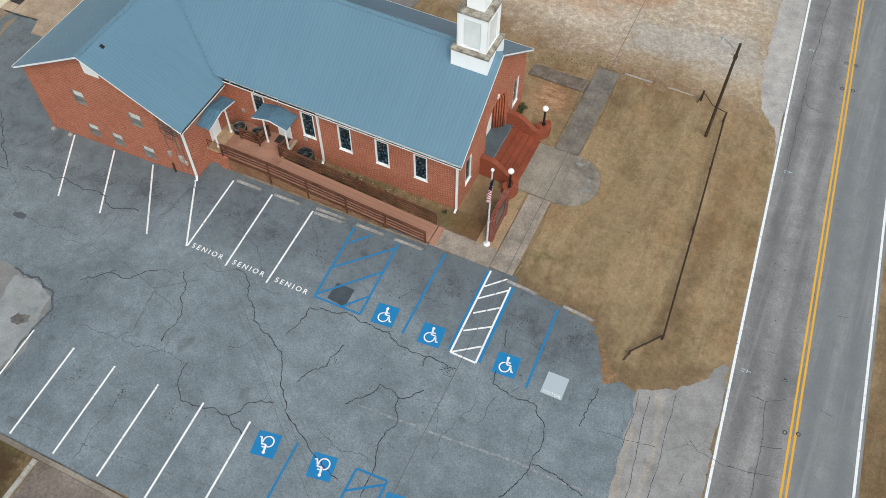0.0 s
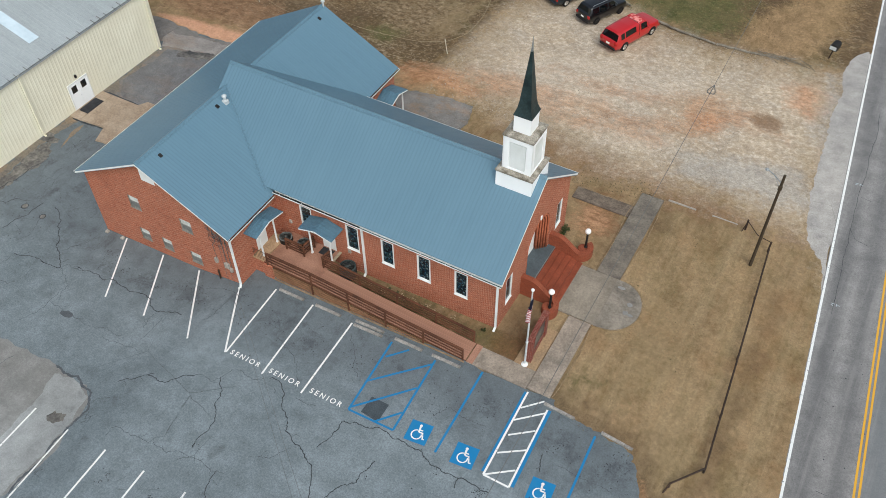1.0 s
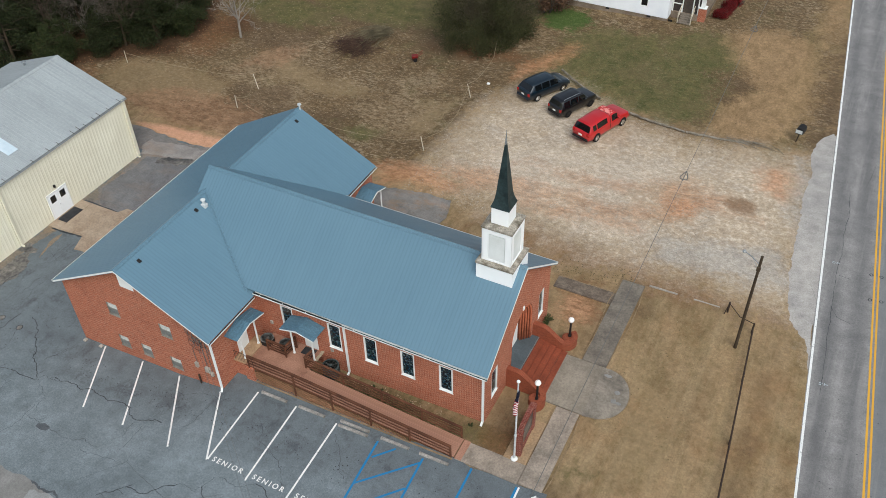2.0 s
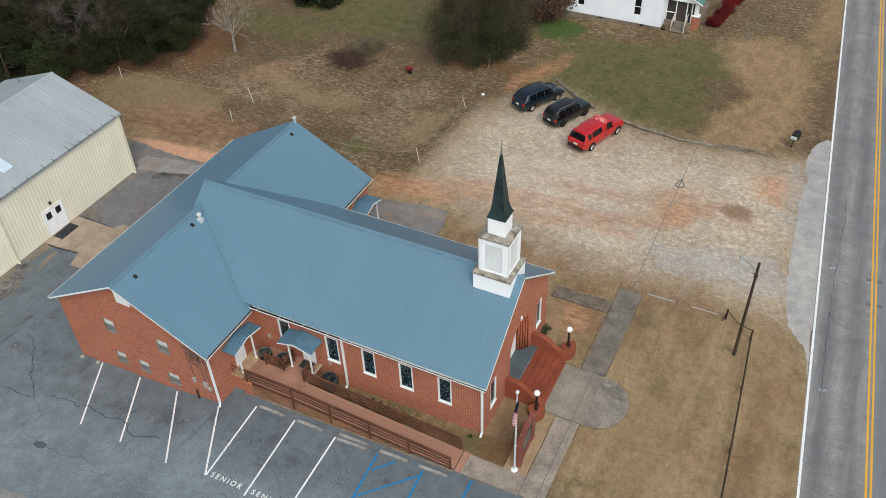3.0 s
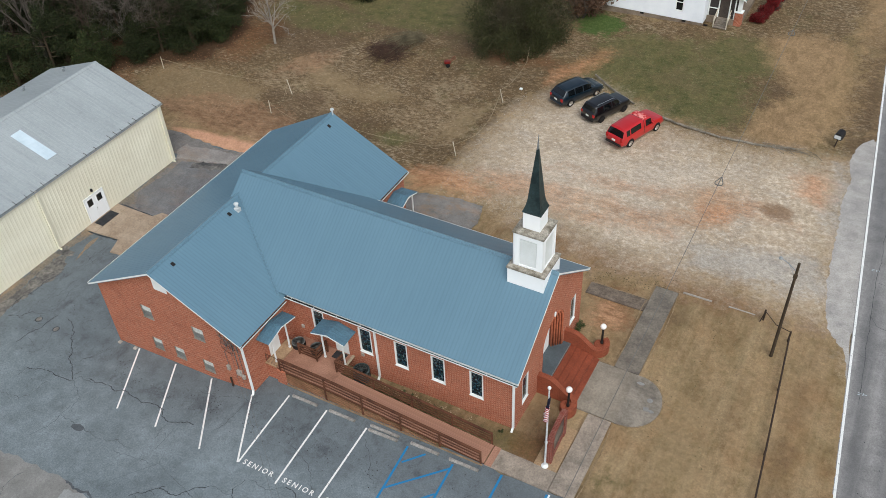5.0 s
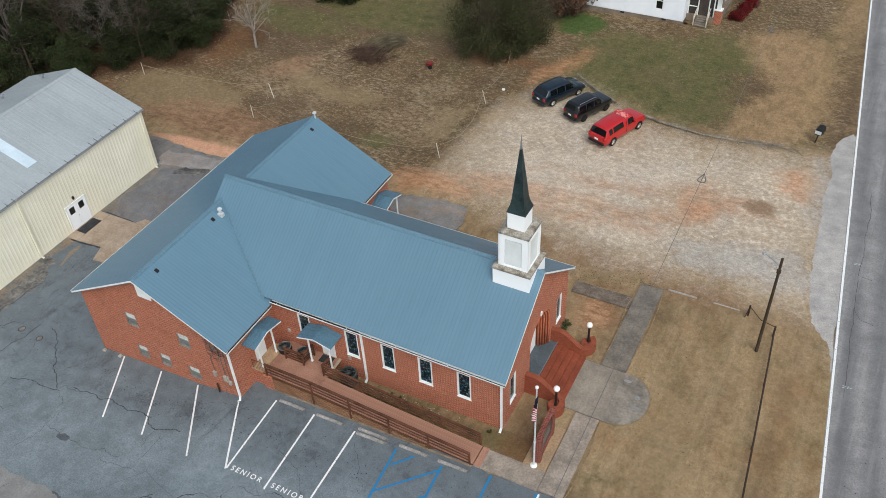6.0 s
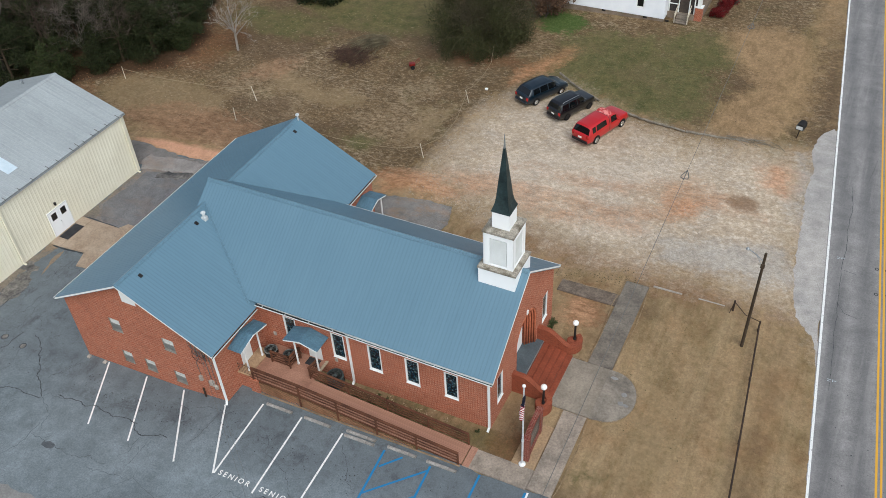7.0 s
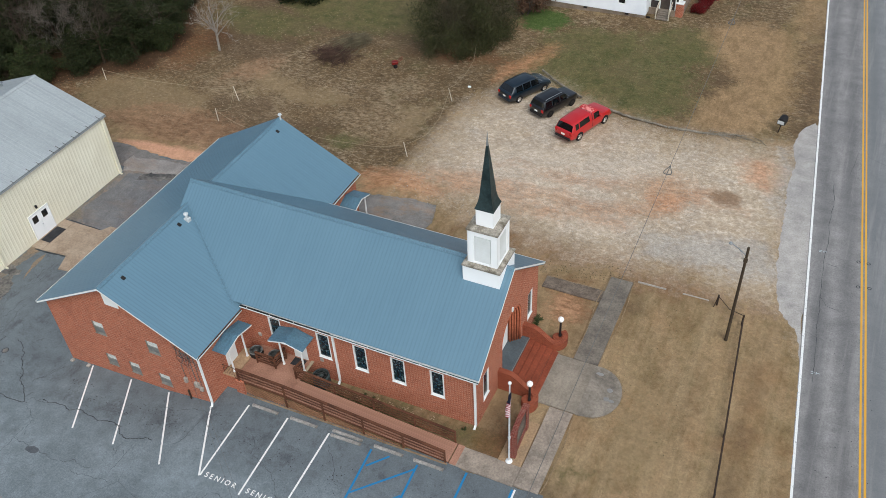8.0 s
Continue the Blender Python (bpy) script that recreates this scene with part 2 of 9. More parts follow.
def asphalt(name, ca, cb, crack_scale, tracks=0.0, grit=0.7, bays=False):
    """Worn asphalt: aggregate speckle, broad stains, a net of hairline cracks."""
    m = Mat(name, 0.9, 0.0, 0.25)
    vec = m.coord("Object")
    broad = m.ramp(m.noise(0.16, 6, 0.65, vec), 0.34, 0.68)
    mid = m.noise(0.9, 6, 0.7, vec)
    grain = m.noise(11.0, 6, 0.85, vec)
    c = m.mix(broad, ca, cb)
    c = m.mix(0.36, c, m.ramp(mid, 0.3, 0.72, (0.22, 0.22, 0.22, 1), (0.82, 0.82, 0.82, 1)), "OVERLAY")
    c = m.mix(grit, c, m.ramp(grain, 0.33, 0.68, (0.1, 0.1, 0.1, 1), (0.9, 0.9, 0.9, 1)), "OVERLAY")
    vo = m.node("ShaderNodeTexVoronoi", Scale=crack_scale)
    vo.feature = "DISTANCE_TO_EDGE"
    wob = m.node("ShaderNodeTexNoise", Scale=1.2, Detail=5.0)
    m.to(vec, wob.inputs["Vector"])
    m.to(m.mix(0.22, vec, wob.outputs["Color"], "ADD"), vo.inputs["Vector"])
    line = m.ramp(vo.outputs["Distance"], 0.0, 0.0035, (1, 1, 1, 1), (0, 0, 0, 1))
    where = m.ramp(m.noise(0.22, 3, 0.5, vec), 0.55, 0.62)
    c = m.mix(m.math("MULTIPLY", m.math("MULTIPLY", line, where), 0.55), c, lin(66, 66, 66))
    spots = m.ramp(m.noise(0.7, 2, 0.4, m.coord("Object", (1, 1, 1), (0, 0, 0.7))), 0.7, 0.78)
    c = m.mix(m.math("MULTIPLY", spots, 0.35), c, lin(70, 70, 72))
    if bays:
        # the bays by the church carry a newer, darker seal coat; the driving lane is worn pale
        sep = m.n.new("ShaderNodeSeparateXYZ")
        m.to(vec, sep.inputs[0])
        seam = m.math("ADD", sep.outputs[1], m.math("MULTIPLY", m.math("SUBTRACT", m.noise(0.35, 7, 0.75, vec), 0.5), 9.0))
        seal = m.math("DIVIDE", m.math("ADD", seam, 8.8), 3.5, True)
        c = m.mix(m.math("MULTIPLY", seal, 0.52), c, lin(94, 98, 102))
        oil = m.ramp(m.noise(0.42, 8, 0.76, m.coord("Object", (1.3, 0.7, 1), (0, 0, -0.35))), 0.54, 0.66)
        c = m.mix(m.math("MULTIPLY", m.math("MULTIPLY", oil, seal), 0.5), c, lin(66, 66, 68))
        # drips where engines stand
        drip = m.ramp(m.noise(1.9, 9, 0.86, vec), 0.44, 0.6)
        for cx, cy, rx, ry in ((-24.6, -7.0, 1.5, 0.9), (-21.2, -6.8, 1.5, 1.0), (-17.6, -6.5, 1.7, 1.0), (-12.0, -5.6, 0.8, 1.0), (-9.2, -5.8, 0.8, 1.0), (2.0, -5.0, 0.8, 1.0), (6.6, -5.0, 0.9, 1.1), (9.7, -5.0, 0.9, 1.5), (-10.3, -19.0, 0.9, 1.4), (-7.6, -19.4, 0.8, 1.4)):
            mp = m.n.new("ShaderNodeMapping")
            mp.inputs["Location"].default_value = (-cx / rx, -cy / ry, 0)
            mp.inputs["Scale"].default_value = (1 / rx, 1 / ry, 0)
            m.to(vec, mp.inputs["Vector"])
            ln_ = m.n.new("ShaderNodeVectorMath")
            ln_.operation = "LENGTH"
            m.to(mp.outputs[0], ln_.inputs[0])
            near = m.ramp(ln_.outputs["Value"], 0.35, 1.3, (1, 1, 1, 1), (0, 0, 0, 1))
            c = m.mix(m.math("MULTIPLY", m.math("MULTIPLY", near, drip), 0.62 if cy > -10 else 0.3), c, lin(70, 72, 76))
        blot = m.ramp(m.noise(1.3, 9, 0.86, vec), 0.54, 0.62)
        c = m.mix(m.math("MULTIPLY", blot, m.math("ADD", m.math("MULTIPLY", seal, 0.35), 0.15)), c, lin(80, 82, 84))
    if tracks:
        sep = m.n.new("ShaderNodeSeparateXYZ")
        m.to(vec, sep.inputs[0])
        u = m.math("ADD", sep.outputs[0], m.math("MULTIPLY", sep.outputs[1], 0.0885))
        worn = m.math("SINE", m.math("MULTIPLY", m.math("SUBTRACT", u, 17.55), 3.7))
        worn = m.math("MULTIPLY", m.math("ADD", worn, 1.0), m.math("MULTIPLY", m.noise(0.5, 5, 0.6, m.coord("Object", (1, 0.06, 1))), tracks))
        c = m.mix(worn, c, lin(98, 97, 98))
        half = m.math("MULTIPLY", m.math("SUBTRACT", u, 20.5), 3.0, True)
        c = m.mix(m.math("MULTIPLY", half, 0.5), c, lin(126, 131, 133))
        pale = m.ramp(m.noise(1.6, 5, 0.7, m.coord("Object", (1, 0.05, 1), (0, 0, 0.0885))), 0.52, 0.66)
        c = m.mix(m.math("MULTIPLY", pale, 0.22), c, lin(176, 172, 168))
    m.colour(c)
    m.bump(grain, 0.25, 0.01)
    return m.m


ASPHALT = asphalt("lot_asphalt", lin(134, 143, 147), lin(114, 123, 127), 0.16, grit=0.46, bays=True)
ROAD = asphalt("road_asphalt", lin(150, 147, 144), lin(130, 128, 127), 0.12, 0.5, grit=0.4)
APRON = asphalt("apron_asphalt", lin(162, 158, 153), lin(140, 138, 135), 0.2, grit=0.3)
PATCH = asphalt("pale_patch_pavement", lin(152, 152, 149), lin(132, 130, 126), 0.25, grit=0.28)
def dirt_washed(base, name, most, seed):
    """A copy of a paving material with brown dirt washed over it in streaks."""
    m = asphalt(name, *base, grit=0.5)
    nodes, links = m.node_tree.nodes, m.node_tree.links
    bsdf = nodes["Principled BSDF"]
    old = bsdf.inputs["Base Color"].links[0].from_socket
    pos = nodes.new("ShaderNodeNewGeometry").outputs["Position"]
    for k, (scale, sx, lo, hi, amount, col) in enumerate(((0.55, 0.45, 0.5, 0.6, most, lin(158, 126, 96)), (0.9, 1.3, 0.54, 0.64, most * 0.7, lin(82, 78, 76)), (1.6, 0.5, 0.58, 0.66, most * 0.8, lin(176, 166, 152)))):
        mp = nodes.new("ShaderNodeMapping")
        mp.inputs["Scale"].default_value = (sx, 1, 1)
        mp.inputs["Rotation"].default_value = (0, 0, seed + 0.5 * k)
        links.new(pos, mp.inputs["Vector"])
        nz = nodes.new("ShaderNodeTexNoise")
        nz.inputs["Scale"].default_value, nz.inputs["Detail"].default_value, nz.inputs["Roughness"].default_value = scale, 8, 0.75
        links.new(mp.outputs[0], nz.inputs["Vector"])
        rp = nodes.new("ShaderNodeMapRange")
        rp.inputs["From Min"].default_value, rp.inputs["From Max"].default_value, rp.inputs["To Max"].default_value = lo, hi, amount
        links.new(nz.outputs["Fac"], rp.inputs["Value"])
        mx = nodes.new("ShaderNodeMix")
        mx.data_type = "RGBA"
        links.new(rp.outputs[0], mx.inputs[0])
        links.new(old, mx.inputs[6])
        mx.inputs[7].default_value = col
        old = mx.outputs[2]
    links.new(old, bsdf.inputs["Base Color"])
    return m


OLD_PAD = dirt_washed((lin(146, 142, 137), lin(116, 111, 105), 0.3), "old_grey_pavement", 0.5, 2.0)
YARD = dirt_washed((lin(140, 134, 128), lin(116, 112, 110), 0.3), "dusty_yard_asphalt", 0.4, 0.4)
YARD_DARK = dirt_washed((lin(128, 127, 128), lin(108, 107, 108), 0.35), "dark_yard_asphalt", 0.12, 1.1)
CEMENT_SKIM = asphalt("pale_cement_skim", lin(166, 168, 167), lin(148, 149, 147), 0.25, grit=0.25)
LANE = dirt_washed((lin(158, 152, 147), lin(138, 132, 127), 0.3), "pale_dusty_lane", 0.25, 0.9)
CRUMBLED = mottled("crumbled_asphalt", lin(126, 121, 114), lin(72, 72, 73), 0.9, 5.0, 0.95, bump=0.6, fine_amount=0.7)
SOIL_WASH = mottled("orange_wash_dirt", lin(150, 127, 103), lin(122, 112, 100), 1.2, 9, 0.95, fine_amount=0.5)
SHOULDER = asphalt("pale_shoulder_asphalt", lin(180, 174, 167), lin(157, 153, 149), 0.3, grit=0.35)
DUSTY = asphalt("dusty_joint", lin(172, 163, 150), lin(150, 145, 139), 0.4, grit=0.3)
SCUFF = paint_line("scraped_pale_asphalt", lin(152, 159, 163), -0.08)
OIL_DARK = mottled("black_oil_drip", lin(58, 60, 63), lin(74, 77, 80), 2.0, 12, 0.6, bump=0.1)
DRY_FRINGE = mottled("dry_grass_fringe", lin(156, 135, 106), lin(128, 108, 80), 2.5, 16, 0.95, fine_amount=0.6)
OIL = mottled("oily_asphalt", lin(84, 88, 92), lin(98, 103, 107), 1.0, 12, 0.8, bump=0.2)
TAR = mottled("dark_tar_patch", lin(70, 78, 84), lin(84, 92, 97), 1.0, 12, 0.85, bump=0.2)
DARK_WALK = mottled("dark_walk_concrete", lin(134, 125, 113), lin(102, 95, 86), 0.8, 9, 0.9, fine_amount=0.4)
SIDE_WALK = mottled("leaf_stained_concrete", lin(128, 114, 100), lin(98, 86, 75), 1.3, 9, 0.9, fine_amount=0.5)
ROUND_PAD = mottled("stained_pad_concrete", lin(150, 141, 128), lin(116, 108, 98), 0.9, 8, 0.9, fine_amount=0.35)
PAD_WALK = mottled("grey_pad_concrete", lin(154, 144, 129), lin(126, 117, 105), 0.7, 8, 0.9, fine_amount=0.3)
DIRT = mottled("brown_wash_dirt", lin(132, 121, 107), lin(106, 101, 96), 0.8, 8, 0.95, fine_amount=0.5)
WALK = mottled("walk_concrete", lin(166, 152, 137), lin(128, 118, 107), 0.8, 9, 0.9, fine_amount=0.4)


def car_paint(name, ca):
    m = Mat(name, 0.3, 0.0, 0.4)
    m.b.inputs["Coat Weight"].default_value = 0.7
    m.b.inputs["Coat Roughness"].default_value = 0.05
    dust = m.ramp(m.noise(2.0, 5, 0.6), 0.4, 0.75)
    m.colour(m.mix(m.math("MULTIPLY", dust, 0.03), ca, lin(150, 138, 122)))
    return m.m


CAR_BLUE = car_paint("dark_navy_car_paint", lin(6, 33, 48))
CAR_BLACK = car_paint("black_car_paint", lin(13, 15, 21))
CAR_RED = car_paint("red_car_paint", lin(196, 22, 28))


def faded_paint():
    m = Mat("sun_faded_red_paint", 0.5, 0.0, 0.3)
    m.colour(m.mix(m.ramp(m.noise(3.5, 5, 0.75), 0.46, 0.56), lin(196, 30, 34), lin(232, 150, 142)))
    return m.m


CAR_FADED = faded_paint()


def foliage(name, cols, rough=0.7):
    m = Mat(name, rough, 0.0, 0.25)
    r = m.n.new("ShaderNodeValToRGB")
    r.color_ramp.elements[0].color, r.color_ramp.elements[1].color = cols[0], cols[-1]
    for i, c in enumerate(cols[1:-1]):
        e = r.color_ramp.elements.new((i + 1) / (len(cols) - 1))
        e.color = c
    m.to(m.island(), r.inputs["Fac"])
    tone = m.math("ADD", m.math("MULTIPLY", m.each(), 0.4), 0.2)
    shade = m.n.new("ShaderNodeCombineColor")
    for i in range(3):
        m.to(tone, shade.inputs[i])
    m.colour(m.mix(0.55, r.outputs["Color"], shade.outputs[0], "OVERLAY"))
    return m.m


PINE = foliage("dark_evergreen_leaf", [lin(38, 50, 26), lin(50, 64, 33), lin(72, 82, 42), lin(68, 60, 40)])
OLIVE = foliage("olive_twiggy_leaf", [lin(76, 80, 42), lin(94, 96, 54), lin(56, 64, 34), lin(104, 98, 68)])
BUSH_STEM = mottled("olive_bush_stem", lin(108, 100, 78), lin(78, 72, 56), 1.2, 12, 0.95)
RED_LEAF = foliage("crimson_leaf", [lin(112, 24, 26), lin(140, 30, 32), lin(84, 28, 24)])
RUST_LEAF = foliage("rust_brown_leaf", [lin(112, 84, 66), lin(92, 68, 54), lin(128, 98, 74)])
SHRUB = foliage("low_green_shrub_leaf", [lin(66, 80, 44), lin(86, 98, 56), lin(54, 66, 38)])


def ground_material():
    """Dormant lawn with gravel, clay, bare soil, straw, moss and grass, each zone with a ragged edge."""
    m = Mat("ground", 0.95, 0.0, 0.15)
    vec = m.coord("Object")
    fine = m.noise(8.0, 8, 0.85, vec)
    tuft = m.noise(4.0, 8, 0.88, vec)
    mid = m.noise(1.3, 9, 0.85, vec)
    broad = m.noise(0.22, 6, 0.65, vec)
    edge = m.noise(0.5, 6, 0.7, vec)
    fray = m.noise(2.6, 9, 0.88, vec)

    def two(ca, cb, n, a=0.36, b=0.64):
        return m.mix(m.ramp(n, a, b), ca, cb)

    def zone(attr, amp, width):
        s = m.math("ADD", m.math("MULTIPLY", m.attr(attr), -1.0), m.math("MULTIPLY", m.math("SUBTRACT", edge, 0.5), amp))
        s = m.math("ADD", s, m.math("MULTIPLY", m.math("SUBTRACT", fray, 0.5), amp * 1.1))
        return m.math("ADD", m.math("DIVIDE", s, width * 0.4), 0.5, True)

    def over(c, fac, most, col):
        return m.mix(m.math("MULTIPLY", fac, most), c, col)

    # lawn: straw tan, browner and greener in broad patches, pale thatch in small ones
    lawn = two(lin(165, 138, 104), lin(143, 118, 87), broad, 0.42, 0.58)
    lawn = over(lawn, m.ramp(m.noise(0.45, 6, 0.7, m.coord("Object", (1, 0.7, 1), (0, 0, 1.1))), 0.5, 0.68), 0.3, lin(136, 122, 86))
    mown = m.ramp(m.noise(0.55, 6, 0.75, m.coord("Object", (1, 0.08, 1), (0, 0, -0.09))), 0.46, 0.6)
    lawn = over(lawn, mown, 0.5, lin(176, 154, 120))
    rows = m.ramp(m.noise(1.5, 6, 0.8, m.coord("Object", (1, 0.12, 1), (0, 0, -0.07))), 0.5, 0.6)
    lawn = over(lawn, rows, 0.4, lin(126, 108, 74))
    lawn = over(lawn, m.ramp(mid, 0.47, 0.6), 0.5, lin(168, 146, 112))
    lawn = over(lawn, m.ramp(m.noise(0.75, 8, 0.8, m.coord("Object", (1, 1, 1), (0.2, 0.3, 0.9))), 0.5, 0.62), 0.28, lin(116, 96, 68))
    lawn = over(lawn, m.ramp(m.noise(0.2, 4, 0.6, m.coord("Object", (1, 1, 1), (0.6, 0.1, 2.2))), 0.52, 0.66), 0.35, lin(150, 112, 76))
    lawn = over(lawn, m.ramp(tuft, 0.52, 0.62), 0.26, lin(112, 96, 66))
    lawn = over(lawn, m.ramp(m.noise(0.3, 7, 0.75, m.coord("Object", (1, 0.6, 1), (0, 0, 0.5))), 0.48, 0.62), 0.3, lin(120, 109, 74))
    # field: darker brown earth with strewn straw
    field = two(lin(121, 99, 71), lin(98, 80, 55), m.noise(0.45, 9, 0.82, vec), 0.4, 0.6)
    field = over(field, m.ramp(m.noise(1.0, 9, 0.86, m.coord("Object", (1, 1.7, 1), (0, 0, 0.4))), 0.5, 0.6), 0.45, lin(148, 127, 98))
    field = over(field, m.ramp(m.noise(0.3, 5, 0.7, m.coord("Object", (1, 1, 1), (0.3, 0.2, 2.0))), 0.54, 0.7), 0.5, lin(104, 102, 66))
    specks = m.ramp(m.noise(3.2, 7, 0.8, m.coord("Object", (1, 1.5, 1), (0.2, 0.1, 0.7))), 0.56, 0.59)
    field = over(field, specks, 0.42, lin(186, 170, 146))
    wisp = m.ramp(m.noise(1.9, 8, 0.84, m.coord("Object", (0.7, 2.2, 1), (0, 0, 0.15))), 0.52, 0.58)
    field = over(field, m.math("MULTIPLY", wisp, m.ramp(m.noise(0.2, 4, 0.6, m.coord("Object", (1, 1, 1), (0.1, 0.4, 0.2))), 0.45, 0.6)), 0.6, lin(190, 172, 146))
    field = over(field, m.ramp(m.noise(1.3, 8, 0.84, m.coord("Object", (1.5, 0.8, 1), (0, 0, -0.5))), 0.54, 0.64), 0.16, lin(84, 68, 48))
    clump = m.noise(2.6, 5, 0.68, m.coord("Object", (0.9, 1.2, 1), (0, 0, 0.6)))
    field = over(field, m.ramp(clump, 0.4, 0.48, (1, 1, 1, 1), (0, 0, 0, 1)), 0.3, lin(84, 68, 48))
    field = over(field, m.ramp(clump, 0.54, 0.64), 0.38, lin(168, 146, 116))
    c = m.mix(zone("field", 7.0, 3.0), lawn, field)
    c = over(c, m.math("MULTIPLY", zone("straw", 7.0, 4.0), m.ramp(m.noise(1.7, 9, 0.86, m.coord("Object", (0.8, 1.9, 1), (0, 0, 0.25))), 0.47, 0.59)), 0.5, lin(188, 166, 136))
    c = over(c, zone("pale", 5.0, 3.0), 0.55, two(lin(172, 150, 114), lin(134, 112, 84), tuft))
    # darker brown earth; round the olive bush it also paints the bush's shade
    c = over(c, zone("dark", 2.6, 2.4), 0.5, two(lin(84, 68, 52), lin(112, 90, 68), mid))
    sward = two(lin(86, 92, 52), lin(116, 109, 70), m.noise(0.8, 9, 0.86, vec), 0.44, 0.56)
    sward = over(sward, m.ramp(m.noise(0.28, 8, 0.8, m.coord("Object", (1, 1, 1), (0, 0, 1.7))), 0.47, 0.58), 0.55, lin(120, 106, 76))
    c = over(c, zone("green", 6.0, 3.5), 0.8, sward)
    c = over(c, zone("grass", 5.0, 2.6), 0.85, two(lin(56, 94, 38), lin(86, 104, 52), tuft))
    c = over(c, zone("litter", 6.0, 3.0), 0.52, two(lin(138, 88, 56), lin(104, 74, 50), mid))
    c = over(c, zone("bank", 6.0, 4.0), 0.55, two(lin(178, 138, 108), lin(132, 100, 76), m.noise(1.1, 9, 0.85, m.coord("Object", (0.8, 1.6, 1), (0, 0, 0.3))), 0.42, 0.58))
    c = over(c, zone("wood", 3.0, 3.0), 0.9, two(lin(66, 50, 36), lin(92, 66, 46), mid))
    c = over(c, zone("soil", 5.0, 4.5), 0.85, two(lin(172, 142, 106), lin(144, 118, 86), m.noise(0.8, 9, 0.86, m.coord("Object", (1.3, 0.6, 1), (0, 0, 0.2))), 0.42, 0.58))
    # gravel: fine stones in drifts, pale silt streaks, brown and bluish patches
    drift = m.noise(2.4, 9, 0.88, m.coord("Object", (0.7, 1.3, 1), (0, 0, -0.3)))
    silt = m.noise(1.0, 9, 0.84, m.coord("Object", (0.6, 1.2, 1), (0, 0, -0.45)))
    cross = m.noise(2.0, 9, 0.86, m.coord("Object", (1.3, 0.75, 1), (0, 0, 0.55)))
    gravel = two(lin(190, 172, 149), lin(206, 189, 166), drift, 0.4, 0.6)
    gravel = over(gravel, m.math("MULTIPLY", m.ramp(cross, 0.5, 0.58), m.ramp(m.noise(0.17, 4, 0.6, m.coord("Object", (1, 1, 1), (0.5, 0, 0.3))), 0.42, 0.58)), 0.38, lin(154, 136, 114))
    gravel = over(gravel, m.ramp(m.noise(0.13, 6, 0.72, m.coord("Object", (0.6, 1.2, 1), (0, 0, -0.3))), 0.46, 0.62), 0.5, lin(166, 144, 118))
    gravel = over(gravel, m.ramp(silt, 0.5, 0.62), 0.34, lin(226, 215, 199))
    gravel = over(gravel, m.ramp(broad, 0.5, 0.62), 0.35, lin(170, 148, 120))
    gravel = over(gravel, m.ramp(m.noise(0.5, 7, 0.75, m.coord("Object", (0.6, 1.3, 1), (0, 0, 0.5))), 0.55, 0.68), 0.3, lin(166, 160, 154))
    stone = m.noise(2.9, 5, 0.68, m.coord("Object", (0.9, 1.1, 1), (0, 0, -0.35)))
    gravel = over(gravel, m.ramp(m.noise(0.3, 4, 0.6, m.coord("Object", (1, 1, 1), (0.2, 0.6, 1.3))), 0.46, 0.6), 0.3, lin(178, 167, 155))
    gravel = over(gravel, m.ramp(stone, 0.42, 0.5, (1, 1, 1, 1), (0, 0, 0, 1)), 0.32, lin(156, 134, 110))
    gravel = over(gravel, m.ramp(stone, 0.54, 0.64), 0.5, lin(226, 212, 192))
    c = m.mix(zone("gravel", 6.5, 12.0), c, gravel)
    c = over(c, zone("silt", 4.0, 3.0), 0.28, two(lin(226, 214, 198), lin(182, 166, 146), drift, 0.45, 0.55))
    c = over(c, zone("wet", 4.5, 4.0), 0.5, two(lin(150, 150, 150), lin(186, 182, 174), drift, 0.42, 0.6))
    c = over(c, zone("clay", 4.0, 4.0), 0.62, two(lin(204, 158, 122), lin(156, 116, 86), m.noise(1.6, 5, 0.7, m.coord("Object", (0.6, 1.8, 1), (0, 0, -0.15))), 0.42, 0.58))
    c = over(c, zone("orange", 4.0, 4.0), 0.68, two(lin(206, 154, 116), lin(172, 122, 86), m.noise(1.6, 5, 0.7, m.coord("Object", (0.7, 1.5, 1), (0, 0, -0.2))), 0.42, 0.58))
    c = over(c, zone("bench", 0.9, 1.4), 0.92, two(lin(216, 168, 138), lin(194, 145, 113), mid))
    c = over(c, zone("stain", 1.2, 1.2), 0.75, lin(134, 102, 74))
    c = m.mix(0.22, c, m.ramp(m.noise(2.2, 9, 0.9, m.coord("Object", (1, 1, 1), (0, 0, 0.9))), 0.42, 0.58, (0.2, 0.2, 0.2, 1), (0.8, 0.8, 0.8, 1)), "OVERLAY")
    c = m.mix(0.5, c, m.ramp(fine, 0.27, 0.75, (0.08, 0.08, 0.08, 1), (0.92, 0.92, 0.92, 1)), "OVERLAY")
    m.colour(c)
    m.bump(m.math("ADD", fine, m.math("MULTIPLY", tuft, 0.8)), 0.5, 0.04)
    return m.m


GROUND = ground_material()


# ------------------------------------------------------------------ building blocks
def gz(x):
    """Height of the ground: level to the east, falling to the west."""
    return float(np.interp(x, (-27.3, -19.0, -15.5, 0.0), (-1.5, -1.0, -0.5, 0.0)))


